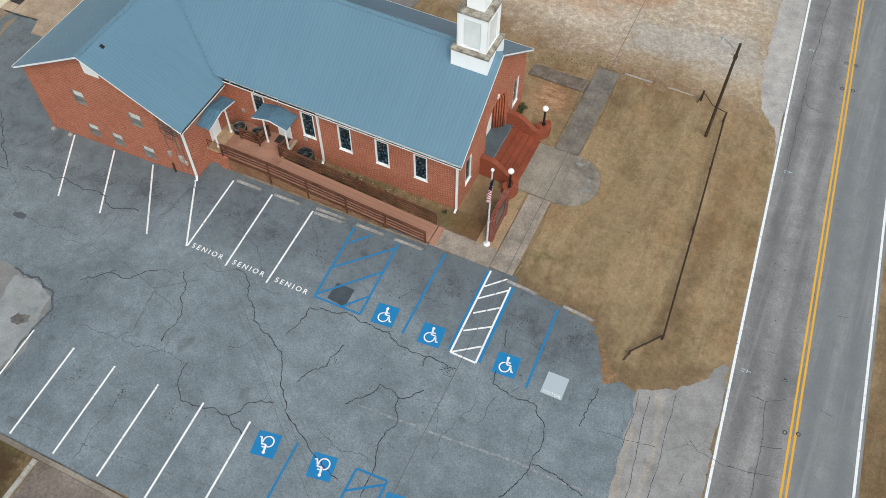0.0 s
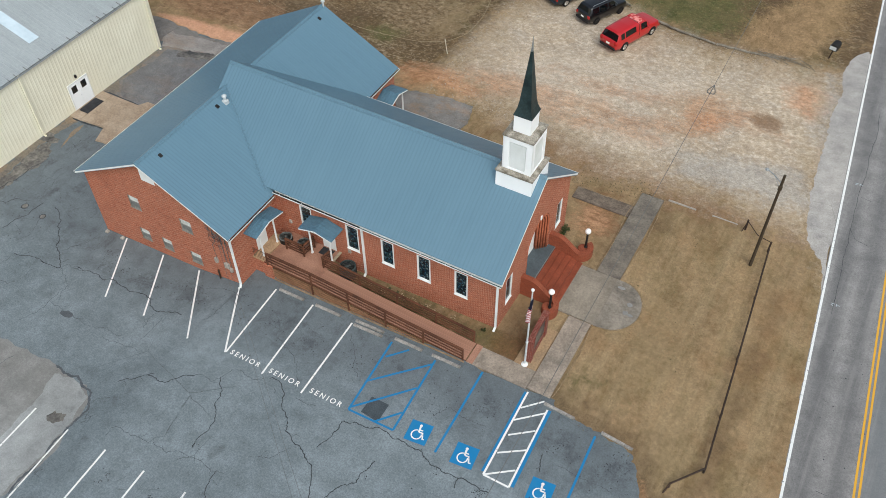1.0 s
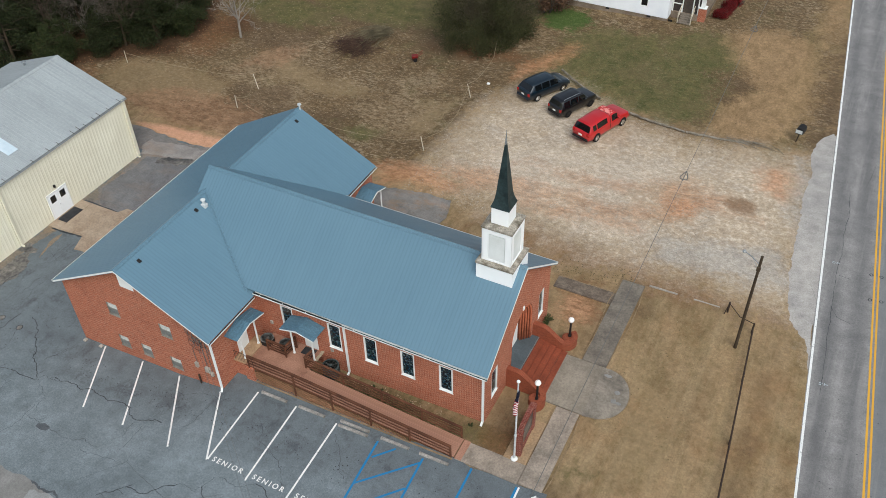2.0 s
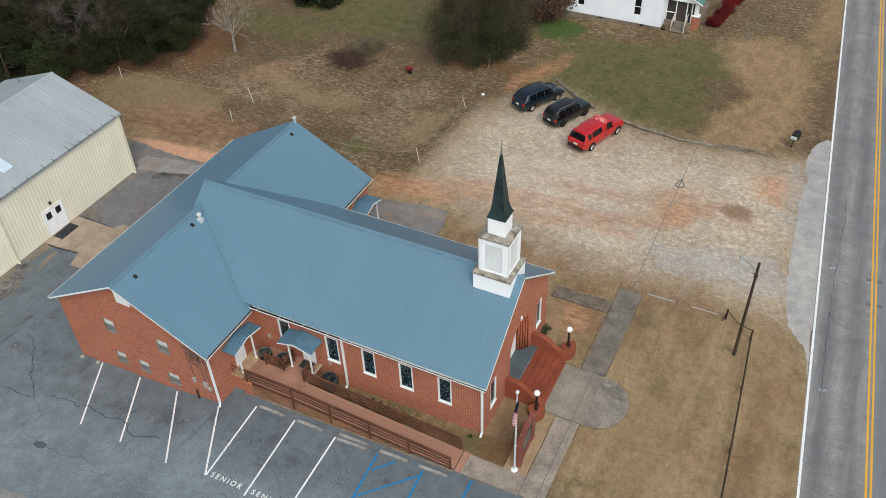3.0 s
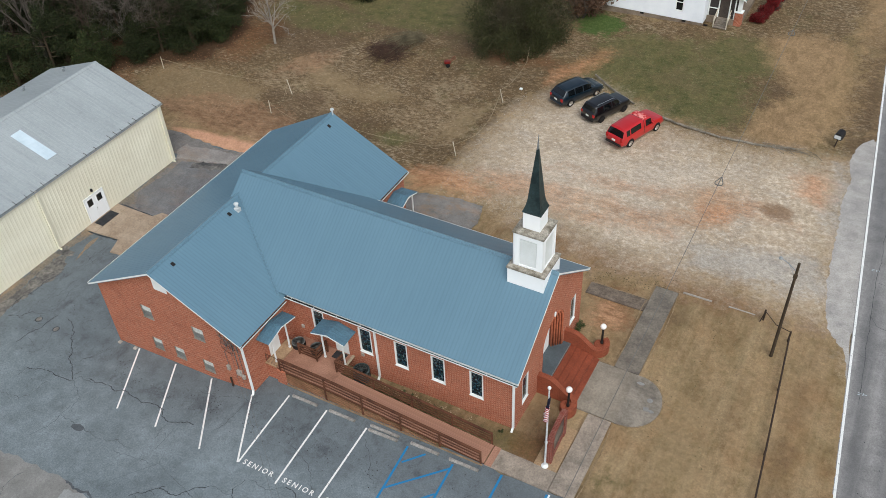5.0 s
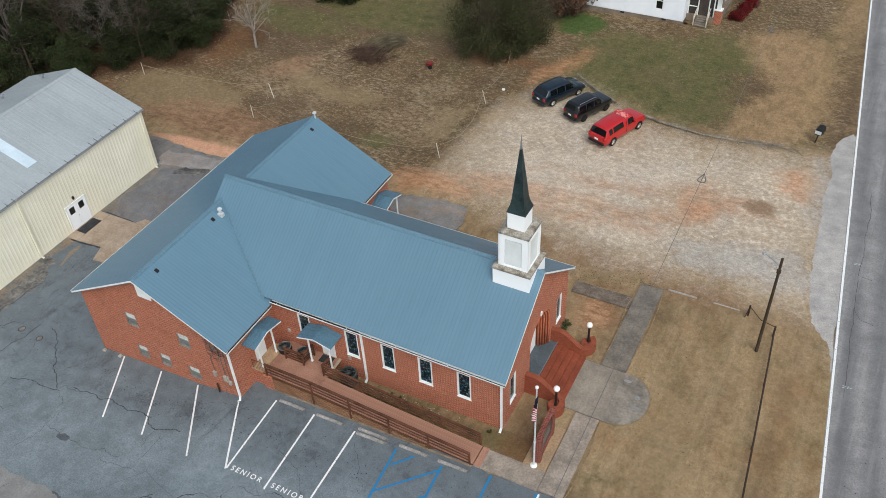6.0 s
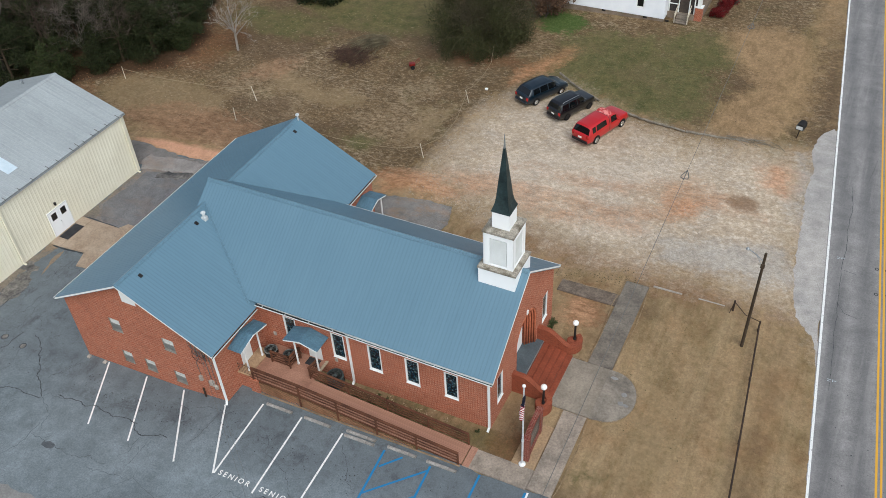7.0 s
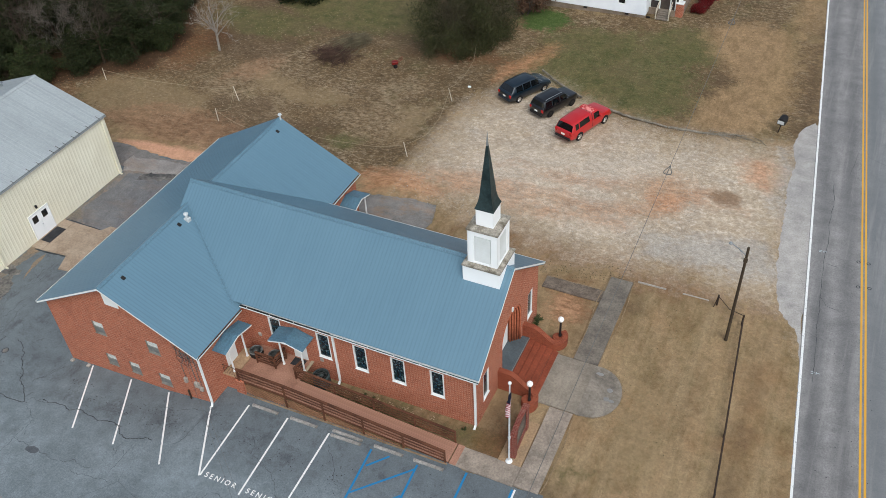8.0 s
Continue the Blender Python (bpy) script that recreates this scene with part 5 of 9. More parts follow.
# hairline cracks
HAIRLINES = [
    [(-27.22, -4.85), (-27.51, -5.87), (-28.22, -6.83), (-28.43, -7.37)], [(-27.38, -8.33), (-27.14, -7.94), (-25.96, -8.05)],
    [(-17.6, -16.0), (-17.04, -15.89), (-16.98, -16.36)], [(-17.4, -15.7), (-17.1, -16.3), (-17.3, -16.6)], [(-16.9, -15.7), (-17.3, -16.2)], [(-16.7, -19.97), (-17.21, -19.86), (-17.1, -19.4)], [(-16.9, -19.5), (-17.1, -20.1)], [(-24.5, -14.9), (-24.4, -17.5), (-24.8, -20.5)],
    [(-33.08, -7.08), (-32.03, -7.59)], [(-36.04, -0.05), (-35.33, 0.69), (-35.54, 1.46), (-34.5, 1.5), (-34.13, 1.84)], [(-35.77, 0.82), (-34.74, 0.42)], [(-34.95, -3.97), (-34.41, -3.15), (-34.42, -2.35), (-34.34, -1.06)], [(-34.21, -4.88), (-33.76, -3.99), (-34.0, -2.46), (-33.91, -1.73)],
    [(-35.5, -0.4), (-34.9, 0.3), (-34.9, 1.2)], [(-34.8, -5.2), (-33.9, -5.0), (-33.6, -4.2)], [(-31.9, -5.9), (-31.5, -7.0), (-31.9, -8.2)],
    [(-30.96, -9.02), (-30.98, -9.8)], [(-27.4, -8.44), (-25.82, -9.28), (-25.36, -10.49)], [(-26.42, -12.84), (-25.93, -10.77)], [(-25.93, -10.77), (-23.72, -10.96), (-22.23, -11.15), (-19.69, -10.8)], [(-25.93, -10.77), (-25.92, -10.0)],
    [(-18.94, -9.73), (-19.08, -8.55)], [(-18.45, -10.51), (-18.43, -8.58)], [(-20.77, -11.34), (-17.98, -11.28)], [(-15.99, -7.75), (-15.52, -6.51), (-15.5, -4.7)], [(-28.25, -6.86), (-27.1, -5.13)], [(-31.56, -11.65), (-31.03, -11.31), (-29.37, -11.14), (-28.84, -9.23)],
    [(-13.55, -10.99), (-12.95, -10.89), (-12.18, -10.9)], [(-11.99, -9.75), (-12.22, -10.5)], [(-17.9, -15.37), (-16.98, -14.45)], [(-15.33, -16.47), (-15.41, -15.96), (-14.97, -15.69), (-14.22, -15.79), (-12.97, -15.7)], [(-12.97, -15.7), (-12.47, -14.97)], [(-12.8, -15.5), (-10.72, -15.26), (-9.44, -15.27), (-8.18, -15.17)],
    [(-7.67, -13.77), (-6.94, -13.47), (-6.07, -12.32)], [(-11.8, -9.66), (-10.08, -9.51), (-9.62, -9.21)], [(-7.63, -9.63), (-6.32, -9.47)], [(6.81, -6.43), (8.48, -6.43), (9.73, -6.46)], [(5.94, -10.46), (5.61, -12.24), (5.4, -14.46)], [(6.95, -9.97), (6.62, -11.97)],
    [(-0.5, -15.5), (0.7, -16), (2.6, -15.9)], [(-0.3, -7), (0.2, -6.1), (2.6, -6.2)], [(-15.2, -5.2), (-17.7, -5.7), (-19.1, -5.6)], [(-12.2, -5.3), (-9.9, -7.1), (-8.2, -8.6)], [(-10.66, -18.11), (-10.72, -18.72), (-10.83, -20.26), (-10.73, -22.08)], [(-7.4, -4.4), (-6.1, -6.0), (-5.3, -6.8)],
]
# a broken seam runs along the kerb
SEAM = [[(-15.22, -21.73), (-14.38, -21.67), (-13.61, -21.6), (-11.92, -21.37)], [(-11.36, -21.32), (-9.25, -21.09), (-7.85, -20.9), (-6.03, -20.63), (-4.66, -20.46), (-2.38, -20.07)]]
for i, c in enumerate(SEAM):
    for k, (a, b) in enumerate(zip(c, c[1:])):
        n = max(2, int(math.dist(a, b) / 0.45))
        for q in range(n):
            if (q * 7 + k * 3 + i) % 4 == 1:
                continue
            lo, hi = q / n, (q + 0.8) / n
            HAIRLINES.append([(a[0] + (b[0] - a[0]) * w, a[1] + (b[1] - a[1]) * w) for w in (lo, hi)])
CRACKS_C = [
    [(15.18, -5.8), (15.31, -7.28), (15.43, -9.02), (15.56, -11.6), (15.7, -16)], [(14.0, -6.5), (14.25, -8.94), (14.6, -12.05), (14.8, -15)], [(13.4, -6.6), (13.59, -8.28), (13.64, -9.88)],
    [(16.54, -7.99), (17.08, -8.38), (18.38, -8.53), (19.96, -8.24), (20.98, -7.97)], [(18.67, -4.29), (19.45, -4.26), (19.81, -6.25), (19.9, -8.27), (20.11, -11)], [(19.45, -4.26), (20.38, -3.64)],
    [(12.2, -9.53), (13.68, -9.38), (15.16, -9.07)], [(19.73, -6.77), (20.82, -6.4)], [(22.05, -3.51), (22.7, -3.61)], [(18.8, -1.3), (19.39, -1.29)], [(21.69, 2.46), (22.39, 2.65)], [(16.79, -9.77), (16.73, -10.4)],
    [(15.7, 31.5), (15.99, 27.27), (16.15, 24.96), (16.15, 22.69), (16.27, 20.59), (16.38, 18.25), (16.53, 15.75), (16.67, 14.46), (16.9, 10.5)], [(16.29, 21.66), (17.14, 21.51)], [(16.38, 18.25), (16.85, 17.48), (17.66, 17.27)],
]
for i, c in enumerate(CRACKS_C):
    bm = bmesh.new()
    strip(bm, c, 0.026, 0.036, seed=50 + i, wobble=0.04, cuts=5, taper=True)
    solid("road_crack", bm, CRACK, "long dark crack in the worn asphalt", "crack", "asphalt cracks", "structure")
bm = bmesh.new()
strip(bm, [(0.73, -13.52), (3.67, -13.26), (6.78, -13.04), (9.77, -12.77), (13.14, -12.62)], 0.14, 0.0283, seed=7, wobble=0.03, cuts=6, taper=True)
solid("scuff_streak", bm, SCUFF, "pale scraped streak across the asphalt", "scuff", "", "structure")
strips = [[(14.2, -6.2), (14.75, -6.3), (15.05, -8.0), (15.2, -9.2), (15.3, -13), (15.0, -13), (14.95, -9.4), (14.6, -7.6)], [(13.5, -8.4), (13.85, -8.6), (14.2, -12), (14.3, -16), (13.9, -16), (13.8, -12)]]
for i, pts in enumerate(strips):
    sheet("dusty_strip", jag(pts, 0.4, 0.07, 80 + i), DUSTY, 0.031, 0.02, "pale dust washed along the driveway joint", "dirt", chop=False)
for i, (c, w) in enumerate([(c, 0.055) for c in CRACKS] + [(c, 0.028) for c in HAIRLINES]):
    bm = bmesh.new()
    strip(bm, c, w, 0.0285, seed=i, wobble=0.15, cuts=6, taper=True)
    rr = random.Random(700 + i)
    for a, b in zip(c, c[1:]):
        if math.dist(a, b) > 0.7 and rr.random() < 0.55:
            k, q, n = rr.uniform(0.2, 0.8), math.atan2(b[1] - a[1], b[0] - a[0]) + rr.choice((-1, 1)) * rr.uniform(0.5, 1.3), rr.uniform(0.2, 0.6)
            p = (a[0] + (b[0] - a[0]) * k, a[1] + (b[1] - a[1]) * k)
            strip(bm, [p, (p[0] + n * math.cos(q), p[1] + n * math.sin(q))], 0.02, 0.0285, seed=i, wobble=0.2, cuts=4, taper=True)
    solid("asphalt_crack", bm, CRACK if w > 0.03 else HAIRLINE, "dark open crack in the asphalt" if w > 0.03 else "fine hairline crack in the asphalt", "crack", "asphalt cracks", "structure")


# round sealed cut-outs in the pavement
for x, y, r, z in ((-33.8, -5.55, 0.24, 0.0295), (-31.97, -5.68, 0.22, 0.0295), (20.73, -5.5, 0.1, 0.037), (21.36, -5.3, 0.1, 0.037), (18.52, 20.07, 0.11, 0.037), (19.2, 20.19, 0.11, 0.037), (18.3, 22.61, 0.11, 0.037), (18.93, 22.66, 0.11, 0.037)):
    bm = bmesh.new()
    strip(bm, [(x + r * math.cos(a), y + r * math.sin(a)) for a in np.linspace(0, 2 * math.pi, 15)], 0.05, z, seed=int(r * 1000), wobble=0.05, cuts=2)
    solid("sealed_ring", bm, CRACK, "dark round seal ring in the pavement", "seal ring", "seal rings", "structure")


for x, y in ((-33.8, -5.55), (-31.97, -5.68)):
    plug = [(x + 0.2 * math.cos(a), y + 0.2 * math.sin(a)) for a in np.linspace(0, 2 * math.pi, 11)[:-1]]
    sheet("filled_hole", jag(plug, 0.2, 0.03, int(-x * 10)), CRUMBLED, 0.0285, 0.02, "pale filled core hole in the asphalt", "seal ring", chop=False)


# faint surveyor's dashes sprayed beside the edge line
for x, y in ((15.75, 22.72), (16.72, 11.31), (17.85, -3.1)):
    bm = bmesh.new()
    for dx, dy, w, h in ((0.0, 0.0, 0.16, 0.05), (0.0, 0.14, 0.2, 0.05), (0.28, 0.03, 0.05, 0.2), (0.36, 0.12, 0.14, 0.05)):
        bm.faces.new([bm.verts.new((x + dx + a, y + dy + b, 0.0345)) for a, b in ((0, 0), (w, 0), (w, h), (0, h))])
    solid("survey_mark", bm, PAINT_FADED, "faded white sprayed dashes on the road", "road marking", "survey marks", "structure")


# ------------------------------------------------------------------ wheel stops
def wheel_stop(cx, cy, length=1.83, turn=0):
    tilt = math.degrees(math.atan2(gz(cx + 1) - gz(cx - 1), 2))
    bm = bmesh.new()
    prism(bm, [(-0.09, 0), (0.09, 0), (0.075, 0.1), (0.04, 0.125), (-0.04, 0.125), (-0.075, 0.1)], "x", -length / 2, length / 2)
    solid("wheel_stop", bm, STOP_CONCRETE, "weathered concrete wheel stop on the asphalt", "wheel stop", "wheel stops", m=pose(cx, cy, gz(cx) + 0.02, 0, -tilt, turn))


for cx, cy, turn in ((-12.25, -3.62, 0), (-9.55, -3.6, 0), (-6.65, -3.45, 0), (-6.6, -3.75, 1), (-3.95, -3.5, 0), (-1.45, -3.5, 0), (5.55, -3.38, -3), (8.98, -3.58, -5)):
    wheel_stop(cx, cy, 1.83 if abs(cx + 6.6) > 0.2 else 1.95, turn)


# ------------------------------------------------------------------ church
church = thing("church", None, "red brick church with blue metal roof and white steeple", "church")
NX0, NY1, NE, NR, NS = -21.75, 9.7, 4.43, 8.3, 0.749     # nave: end of roof, far wall, eave, ridge, slope
WX0, WX1, WY0, WY1, WRX, WR, WS = -27.2, -15.52, -4.36, 14.0, -21.35, 7.35, 0.54   # wing
NCY = NY1 / 2


def nave_top(y):
    return NR - NS * abs(y - NCY)


def wing_top(x):
    return WR - WS * abs(x - WRX)


def arch(cy, half, z0, spring, n=10):
    """An upright opening with a round head."""
    return [(cy - half, z0), (cy + half, z0)] + [(cy + half * math.cos(math.pi * i / n), spring + half * math.sin(math.pi * i / n)) for i in range(n + 1)]


SIDE_WINDOWS = [(-13.75, -12.85), (-10.37, -9.44), (-7.86, -6.95), (-5.38, -4.45), (-2.87, -1.98)]
SILL, HEAD_Z = 1.5, 3.6
t_roof = 0.16
holes = [rect(a, b, SILL, HEAD_Z) for a, b in SIDE_WINDOWS] 
part("wall", pierced([(WX1 + 0.01, -1.2), (0.0, -0.5), (0.0, nave_top(0) - t_roof), (WX1 + 0.01, nave_top(0) - t_roof)], holes, lambda u, z, d: Vector((u, d, z)), 0.3), BRICK, church)
part("wall", pierced([(WX1 + 0.01, -1.2), (0.0, -0.5), (0.0, nave_top(0) - t_roof), (WX1 + 0.01, nave_top(0) - t_roof)], [rect(a, b, SILL, HEAD_Z) for a, b in SIDE_WINDOWS[1:]], lambda u, z, d: Vector((u, NY1 - d, z)), 0.3), BRICK, church)
ENT_Y, ENT_Z = 5.3, 0.55
gable = [(0.301, -0.5), (NY1 - 0.301, -0.5), (NY1 - 0.301, nave_top(0.3) - t_roof), (NCY, NR - t_roof), (0.301, nave_top(0.3) - t_roof)]
FRONT_WIN = [(0.95, 1.8), (7.95, 8.8)]
part("wall", pierced(gable, [rect(a, b, 1.15, 3.3) for a, b in FRONT_WIN] + [arch(ENT_Y, 1.62, ENT_Z, 2.78, 16)], lambda u, z, d: Vector((-d, u, z)), 0.3), BRICK, church)

wing_front = [(WX0, -2.2), (WX1, -2.2), (WX1, wing_top(WX1) - t_roof), (WRX, WR - t_roof), (WX0, wing_top(WX0) - t_roof)]
UP = [(-23.72, -22.82, 2.4, 3.48), (-19.56, -18.64, 2.4, 3.45)]
LOW = [(-23.7, -22.85, -0.45, 0.55), (-21.83, -20.98, -0.43, 0.58), (-19.5, -18.6, -0.45, 0.53)]
part("wall", pierced(wing_front, [rect(*w) for w in UP + LOW], lambda u, z, d: Vector((u, WY0 + d, z)), 0.3), BRICK, church)
part("wall", pierced(wing_front, [], lambda u, z, d: Vector((u, WY1 - d, z)), 0.3), BRICK, church)
for x, s in ((WX0, 1), (WX1, -1)):
    bm = bmesh.new()
    box(bm, min(x, x + s * 0.3), max(x, x + s * 0.3), WY0 + 0.301, WY1 - 0.301, -2.2, wing_top(x) - t_roof)
    part("wall", bm, BRICK, church)


# roofs: a deck on each slope with standing-seam panels laid on it
def slope_matrix(ridge, down, along):
    d, a = Vector(down).normalized(), Vector(along).normalized()
    m = Matrix((d, a, d.cross(a))).transposed().to_4x4()
    m.translation = ridge
    return m


PANELS = {}


def panel_mesh(length, width):
    key = (round(length, 3), round(width, 3))
    if key not in PANELS:
        bm = bmesh.new()
        box(bm, 0, length, 0.002, width - 0.002, 0.0, 0.012)
        for k in range(4):
            c = width * k / 4
            prism(bm, [(c - 0.016, 0.011), (c + 0.016, 0.011), (c + 0.013, 0.02), (c - 0.013, 0.02)], "x", 0, length)
        PANELS[key] = mesh_from(bm, ROOF, "roof_panel")
    return PANELS[key]


def roof_slope(m, length, run, parent):
    """Deck and panels of one slope: length down the slope, run along the ridge."""
    bm = bmesh.new()
    box(bm, 0, length - 0.03, 0.02, run - 0.02, -t_roof, -0.002, m)
    deck = part("roof", bm, ROOF_TRIM, parent)
    n = round(run / 0.92)
    w = run / n
    for i in range(n):
        p = new("panel", panel_mesh(length, w))
        p.parent = deck
        p.matrix_world = m @ Matrix.Translation((0, i * w, 0))
    return deck


ln = math.hypot(NCY + 0.32, (NCY + 0.32) * NS)
roof_slope(slope_matrix((NX0, NCY, NR), (0, -1, -NS), (1, 0, 0)), ln, 0.3 - NX0, church)
roof_slope(slope_matrix((0.3, NCY, NR), (0, 1, -NS), (-1, 0, 0)), ln, 0.3 - NX0, church)
lw = (WRX - (WX0 - 0.25)) * math.hypot(1, WS)
roof_slope(slope_matrix((WRX, WY0 - 0.42, WR), (1, 0, -WS), (0, 1, 0)), lw, WY1 + 0.25 - WY0 + 0.42, church)
roof_slope(slope_matrix((WRX, WY1 + 0.25, WR), (-1, 0, -WS), (0, -1, 0)), lw, WY1 + 0.25 - WY0 + 0.42, church)


def ridge_cap(axis, a, b, c, z, s):
    bm = bmesh.new()
    w = 0.17
    prism(bm, [(c - w, z - w * s + 0.04), (c, z + 0.055), (c + w, z - w * s + 0.04), (c + w, z - w * s + 0.06), (c, z + 0.085), (c - w, z - w * s + 0.06)], axis, a, b)
    part("ridge_cap", bm, ROOF_TRIM, church)


ridge_cap("x", NX0, 0.3, NCY, NR, NS)
ridge_cap("y", WY0 - 0.42, WY1 + 0.25, WRX, WR, WS)
# little hipped end of the higher nave ridge
bm = bmesh.new()
prism(bm, [(NCY - 1.5, NR - 1.5 * NS - 0.02), (NCY + 1.5, NR - 1.5 * NS - 0.02), (NCY, NR - 0.02)], "x", NX0 - 0.01, NX0 + 0.1)
part("roof_end", bm, ROOF_TRIM, church)

# valley flashing where the wing meets the nave
bm = bmesh.new()
rows = []
for k in range(25):
    x = WRX + 0.1 + (WX1 - 0.15 - WRX - 0.1) * k / 24
    y = NCY - (NR - WR + WS * (x - WRX)) / NS
    rows.append([bm.verts.new(p) for p in ((x - 0.05, y - 0.1, wing_top(x - 0.05) + 0.03), (x, y, wing_top(x) + 0.026), (x + 0.05, y + 0.08, nave_top(y + 0.08) + 0.03))])
for a, b in zip(rows, rows[1:]):
    for j in range(2):
        bm.faces.new((a[j], b[j], b[j + 1], a[j + 1]))
part("valley_flashing", bm, ROOF_TRIM, church)

# white rake boards, fascias and gutters
def rake(bm, axis, pos, c, z, s, reach, thick=0.05):
    """Two boards that follow a gable."""
    for sg in (-1, 1):
        p = [(c, z - 0.02), (c + sg * reach, z - reach * s - 0.02), (c + sg * reach, z - reach * s - 0.13), (c, z - 0.13)]
        prism(bm, p if sg > 0 else p[::-1], axis, pos - thick / 2, pos + thick / 2)


for axis, pos, c, z, s, reach in (("x", 0.29, NCY, NR, NS, NCY + 0.33), ("y", WY0 - 0.41, WRX, WR, WS, WRX - WX0 + 0.26), ("y", WY1 + 0.24, WRX, WR, WS, WRX - WX0 + 0.26)):
    bm = bmesh.new()
    rake(bm, axis, pos, c, z, s, reach)
    part("rake_trim", bm, WHITE, church)
for x0, x1, y0, y1, z in ((WX1 + 0.27, 0.3, -0.36, -0.33, NE), (WX1 + 0.27, 0.3, NY1 + 0.33, NY1 + 0.36, NE)):
    bm = bmesh.new()
    lip = y0 - 0.1 if y0 < 0 else y1 + 0.085
    # the south gutter has pulled away from the eave at its far end
    out = lip - 0.035 if y0 < 0 else lip
    prism(bm, [(x0, out), (-9.0, lip), (x1, lip), (x1, lip + 0.015), (-9.0, lip + 0.015), (x0, out + 0.015)], "z", z - 0.15, z - 0.08)
    trough = part("gutter", bm, WHITE, church)
    bm = bmesh.new()
    box(bm, x0, x1, min(lip + 0.015, y0 + 0.005), max(lip, y0 + 0.02), z - 0.17, z - 0.13)
    part("gutter_floor", bm, SPIRE, trough)
    if y0 < 0:
        # a black strip stands in for the shadow in the gutter's far part
        bm = bmesh.new()
        prism(bm, [(x0, out + 0.015), (-9.0, lip + 0.015), (-9.0, y0 + 0.03), (x0, y0 + 0.03)], "z", z - 0.14, z - 0.1)
        part("gutter_silt", bm, BLACK, trough, "black strip put in for the shadow inside the gutter")
        for k in range(9):
            x = x0 + 0.5 + k * 1.65
            bm = bmesh.new()
            box(bm, x - 0.012, x + 0.012, float(np.interp(x, (x0, -9.0), (out, lip))), y0 + 0.05, z - 0.085, z - 0.075)
            part("gutter_hanger", bm, WHITE, trough)
wez = wing_top(WX1 + 0.25)
for x, y0, y1 in ((WX1 + 0.25, WY0 - 0.42, -0.45), (WX1 + 0.25, NY1 + 0.45, WY1 + 0.25), (WX0 - 0.34, WY0 - 0.42, WY1 + 0.25)):
    bm = bmesh.new()
    out = x + 0.1 if x > WRX else x - 0.04
    box(bm, out, out + 0.015, y0, y1, wez - 0.12, wez - 0.05)
    trough = part("gutter", bm, WHITE, church)
    bm = bmesh.new()
    box(bm, min(out + 0.015, x), max(out, x + 0.06), y0, y1, wez - 0.12, wez - 0.09)
    part("gutter_floor", bm, SPIRE, trough)
# soffit boxes close the overhangs
bm = bmesh.new()
box(bm, WX1 + 0.27, 0.26, -0.32, -0.002, NE - 0.2, NE - 0.17)
part("soffit", bm, WHITE, church)
bm = bmesh.new()
prism(bm, [(-21.72, WR - 0.45), (-21.72, 5.62), (-20.68, 5.62), (-20.68, WR - 0.65), (WRX, WR - 0.28)], "y", WY0 - 0.03, WY0 - 0.005)
part("gable_board", bm, WHITE, church, "white board at the gable peak")


# windows
def side_window(place, u0, u1, z0, z1, parent=church, glass=None, frame_w=0.09, name="window", bars=(), mat=None, sill=True, deep=0.085):
    """A framed window; place(u, z, d) puts it in its wall, d into the wall."""
    w = new(name)
    w.parent = parent
    bm = bmesh.new()

    def bar(a, b, c, d, d0, d1):
        vs = box(bm, a, b, c, d, d0, d1)
        for v in vs:
            v.co = place(v.co.x, v.co.y, v.co.z)
    f = frame_w
    for a, b, c, d in ((u0, u0 + f, z0, z1), (u1 - f, u1, z0, z1), (u0 + f, u1 - f, z0, z0 + f), (u0 + f, u1 - f, z1 - f, z1)):
        bar(a, b, c, d, deep - 0.06, deep + 0.08)
    for a, b, c, d in bars:
        bar(a, b, c, d, deep - 0.03, deep + 0.03)
    part("window_frame", bm, mat or WHITE, w)
    bm = bmesh.new()
    bar(u0 + f, u1 - f, z0 + f, z1 - f, deep, deep + 0.02)
    part("pane", bm, glass or DARK_GLASS, w)
    if sill:
        bm = bmesh.new()
        bar(u0 - 0.02, u1 + 0.02, z0 - 0.04, z0 + 0.012, -0.02, deep - 0.061)
        part("window_sill", bm, mat or WHITE, w)
    return w


def stained_glass():
    m = Mat("stained_glass", 0.15, 0.0, 0.5)
    vec = m.coord("UV")
    vo = m.node("ShaderNodeTexVoronoi", Scale=9.0)
    m.to(vec, vo.inputs["Vector"])
    r = m.n.new("ShaderNodeValToRGB")
    r.color_ramp.interpolation = "CONSTANT"
    cols = [lin(34, 60, 74), lin(56, 88, 102), lin(38, 50, 58), lin(100, 118, 122), lin(52, 74, 74), lin(34, 48, 58)]
    r.color_ramp.elements[0].color, r.color_ramp.elements[1].color = cols[0], cols[1]
    r.color_ramp.elements[1].position = 0.2
    for i, c in enumerate(cols[2:]):
        r.color_ramp.elements.new(0.35 + 0.15 * i).color = c
    sep = m.n.new("ShaderNodeSeparateColor")
    m.to(vo.outputs["Color"], sep.inputs[0])
    m.to(sep.outputs[0], r.inputs["Fac"])
    ed = m.node("ShaderNodeTexVoronoi", Scale=9.0)
    ed.feature = "DISTANCE_TO_EDGE"
    m.to(vec, ed.inputs["Vector"])
    m.colour(m.mix(m.ramp(ed.outputs["Distance"], 0.02, 0.05), lin(24, 25, 26), r.outputs["Color"]))
    return m.m


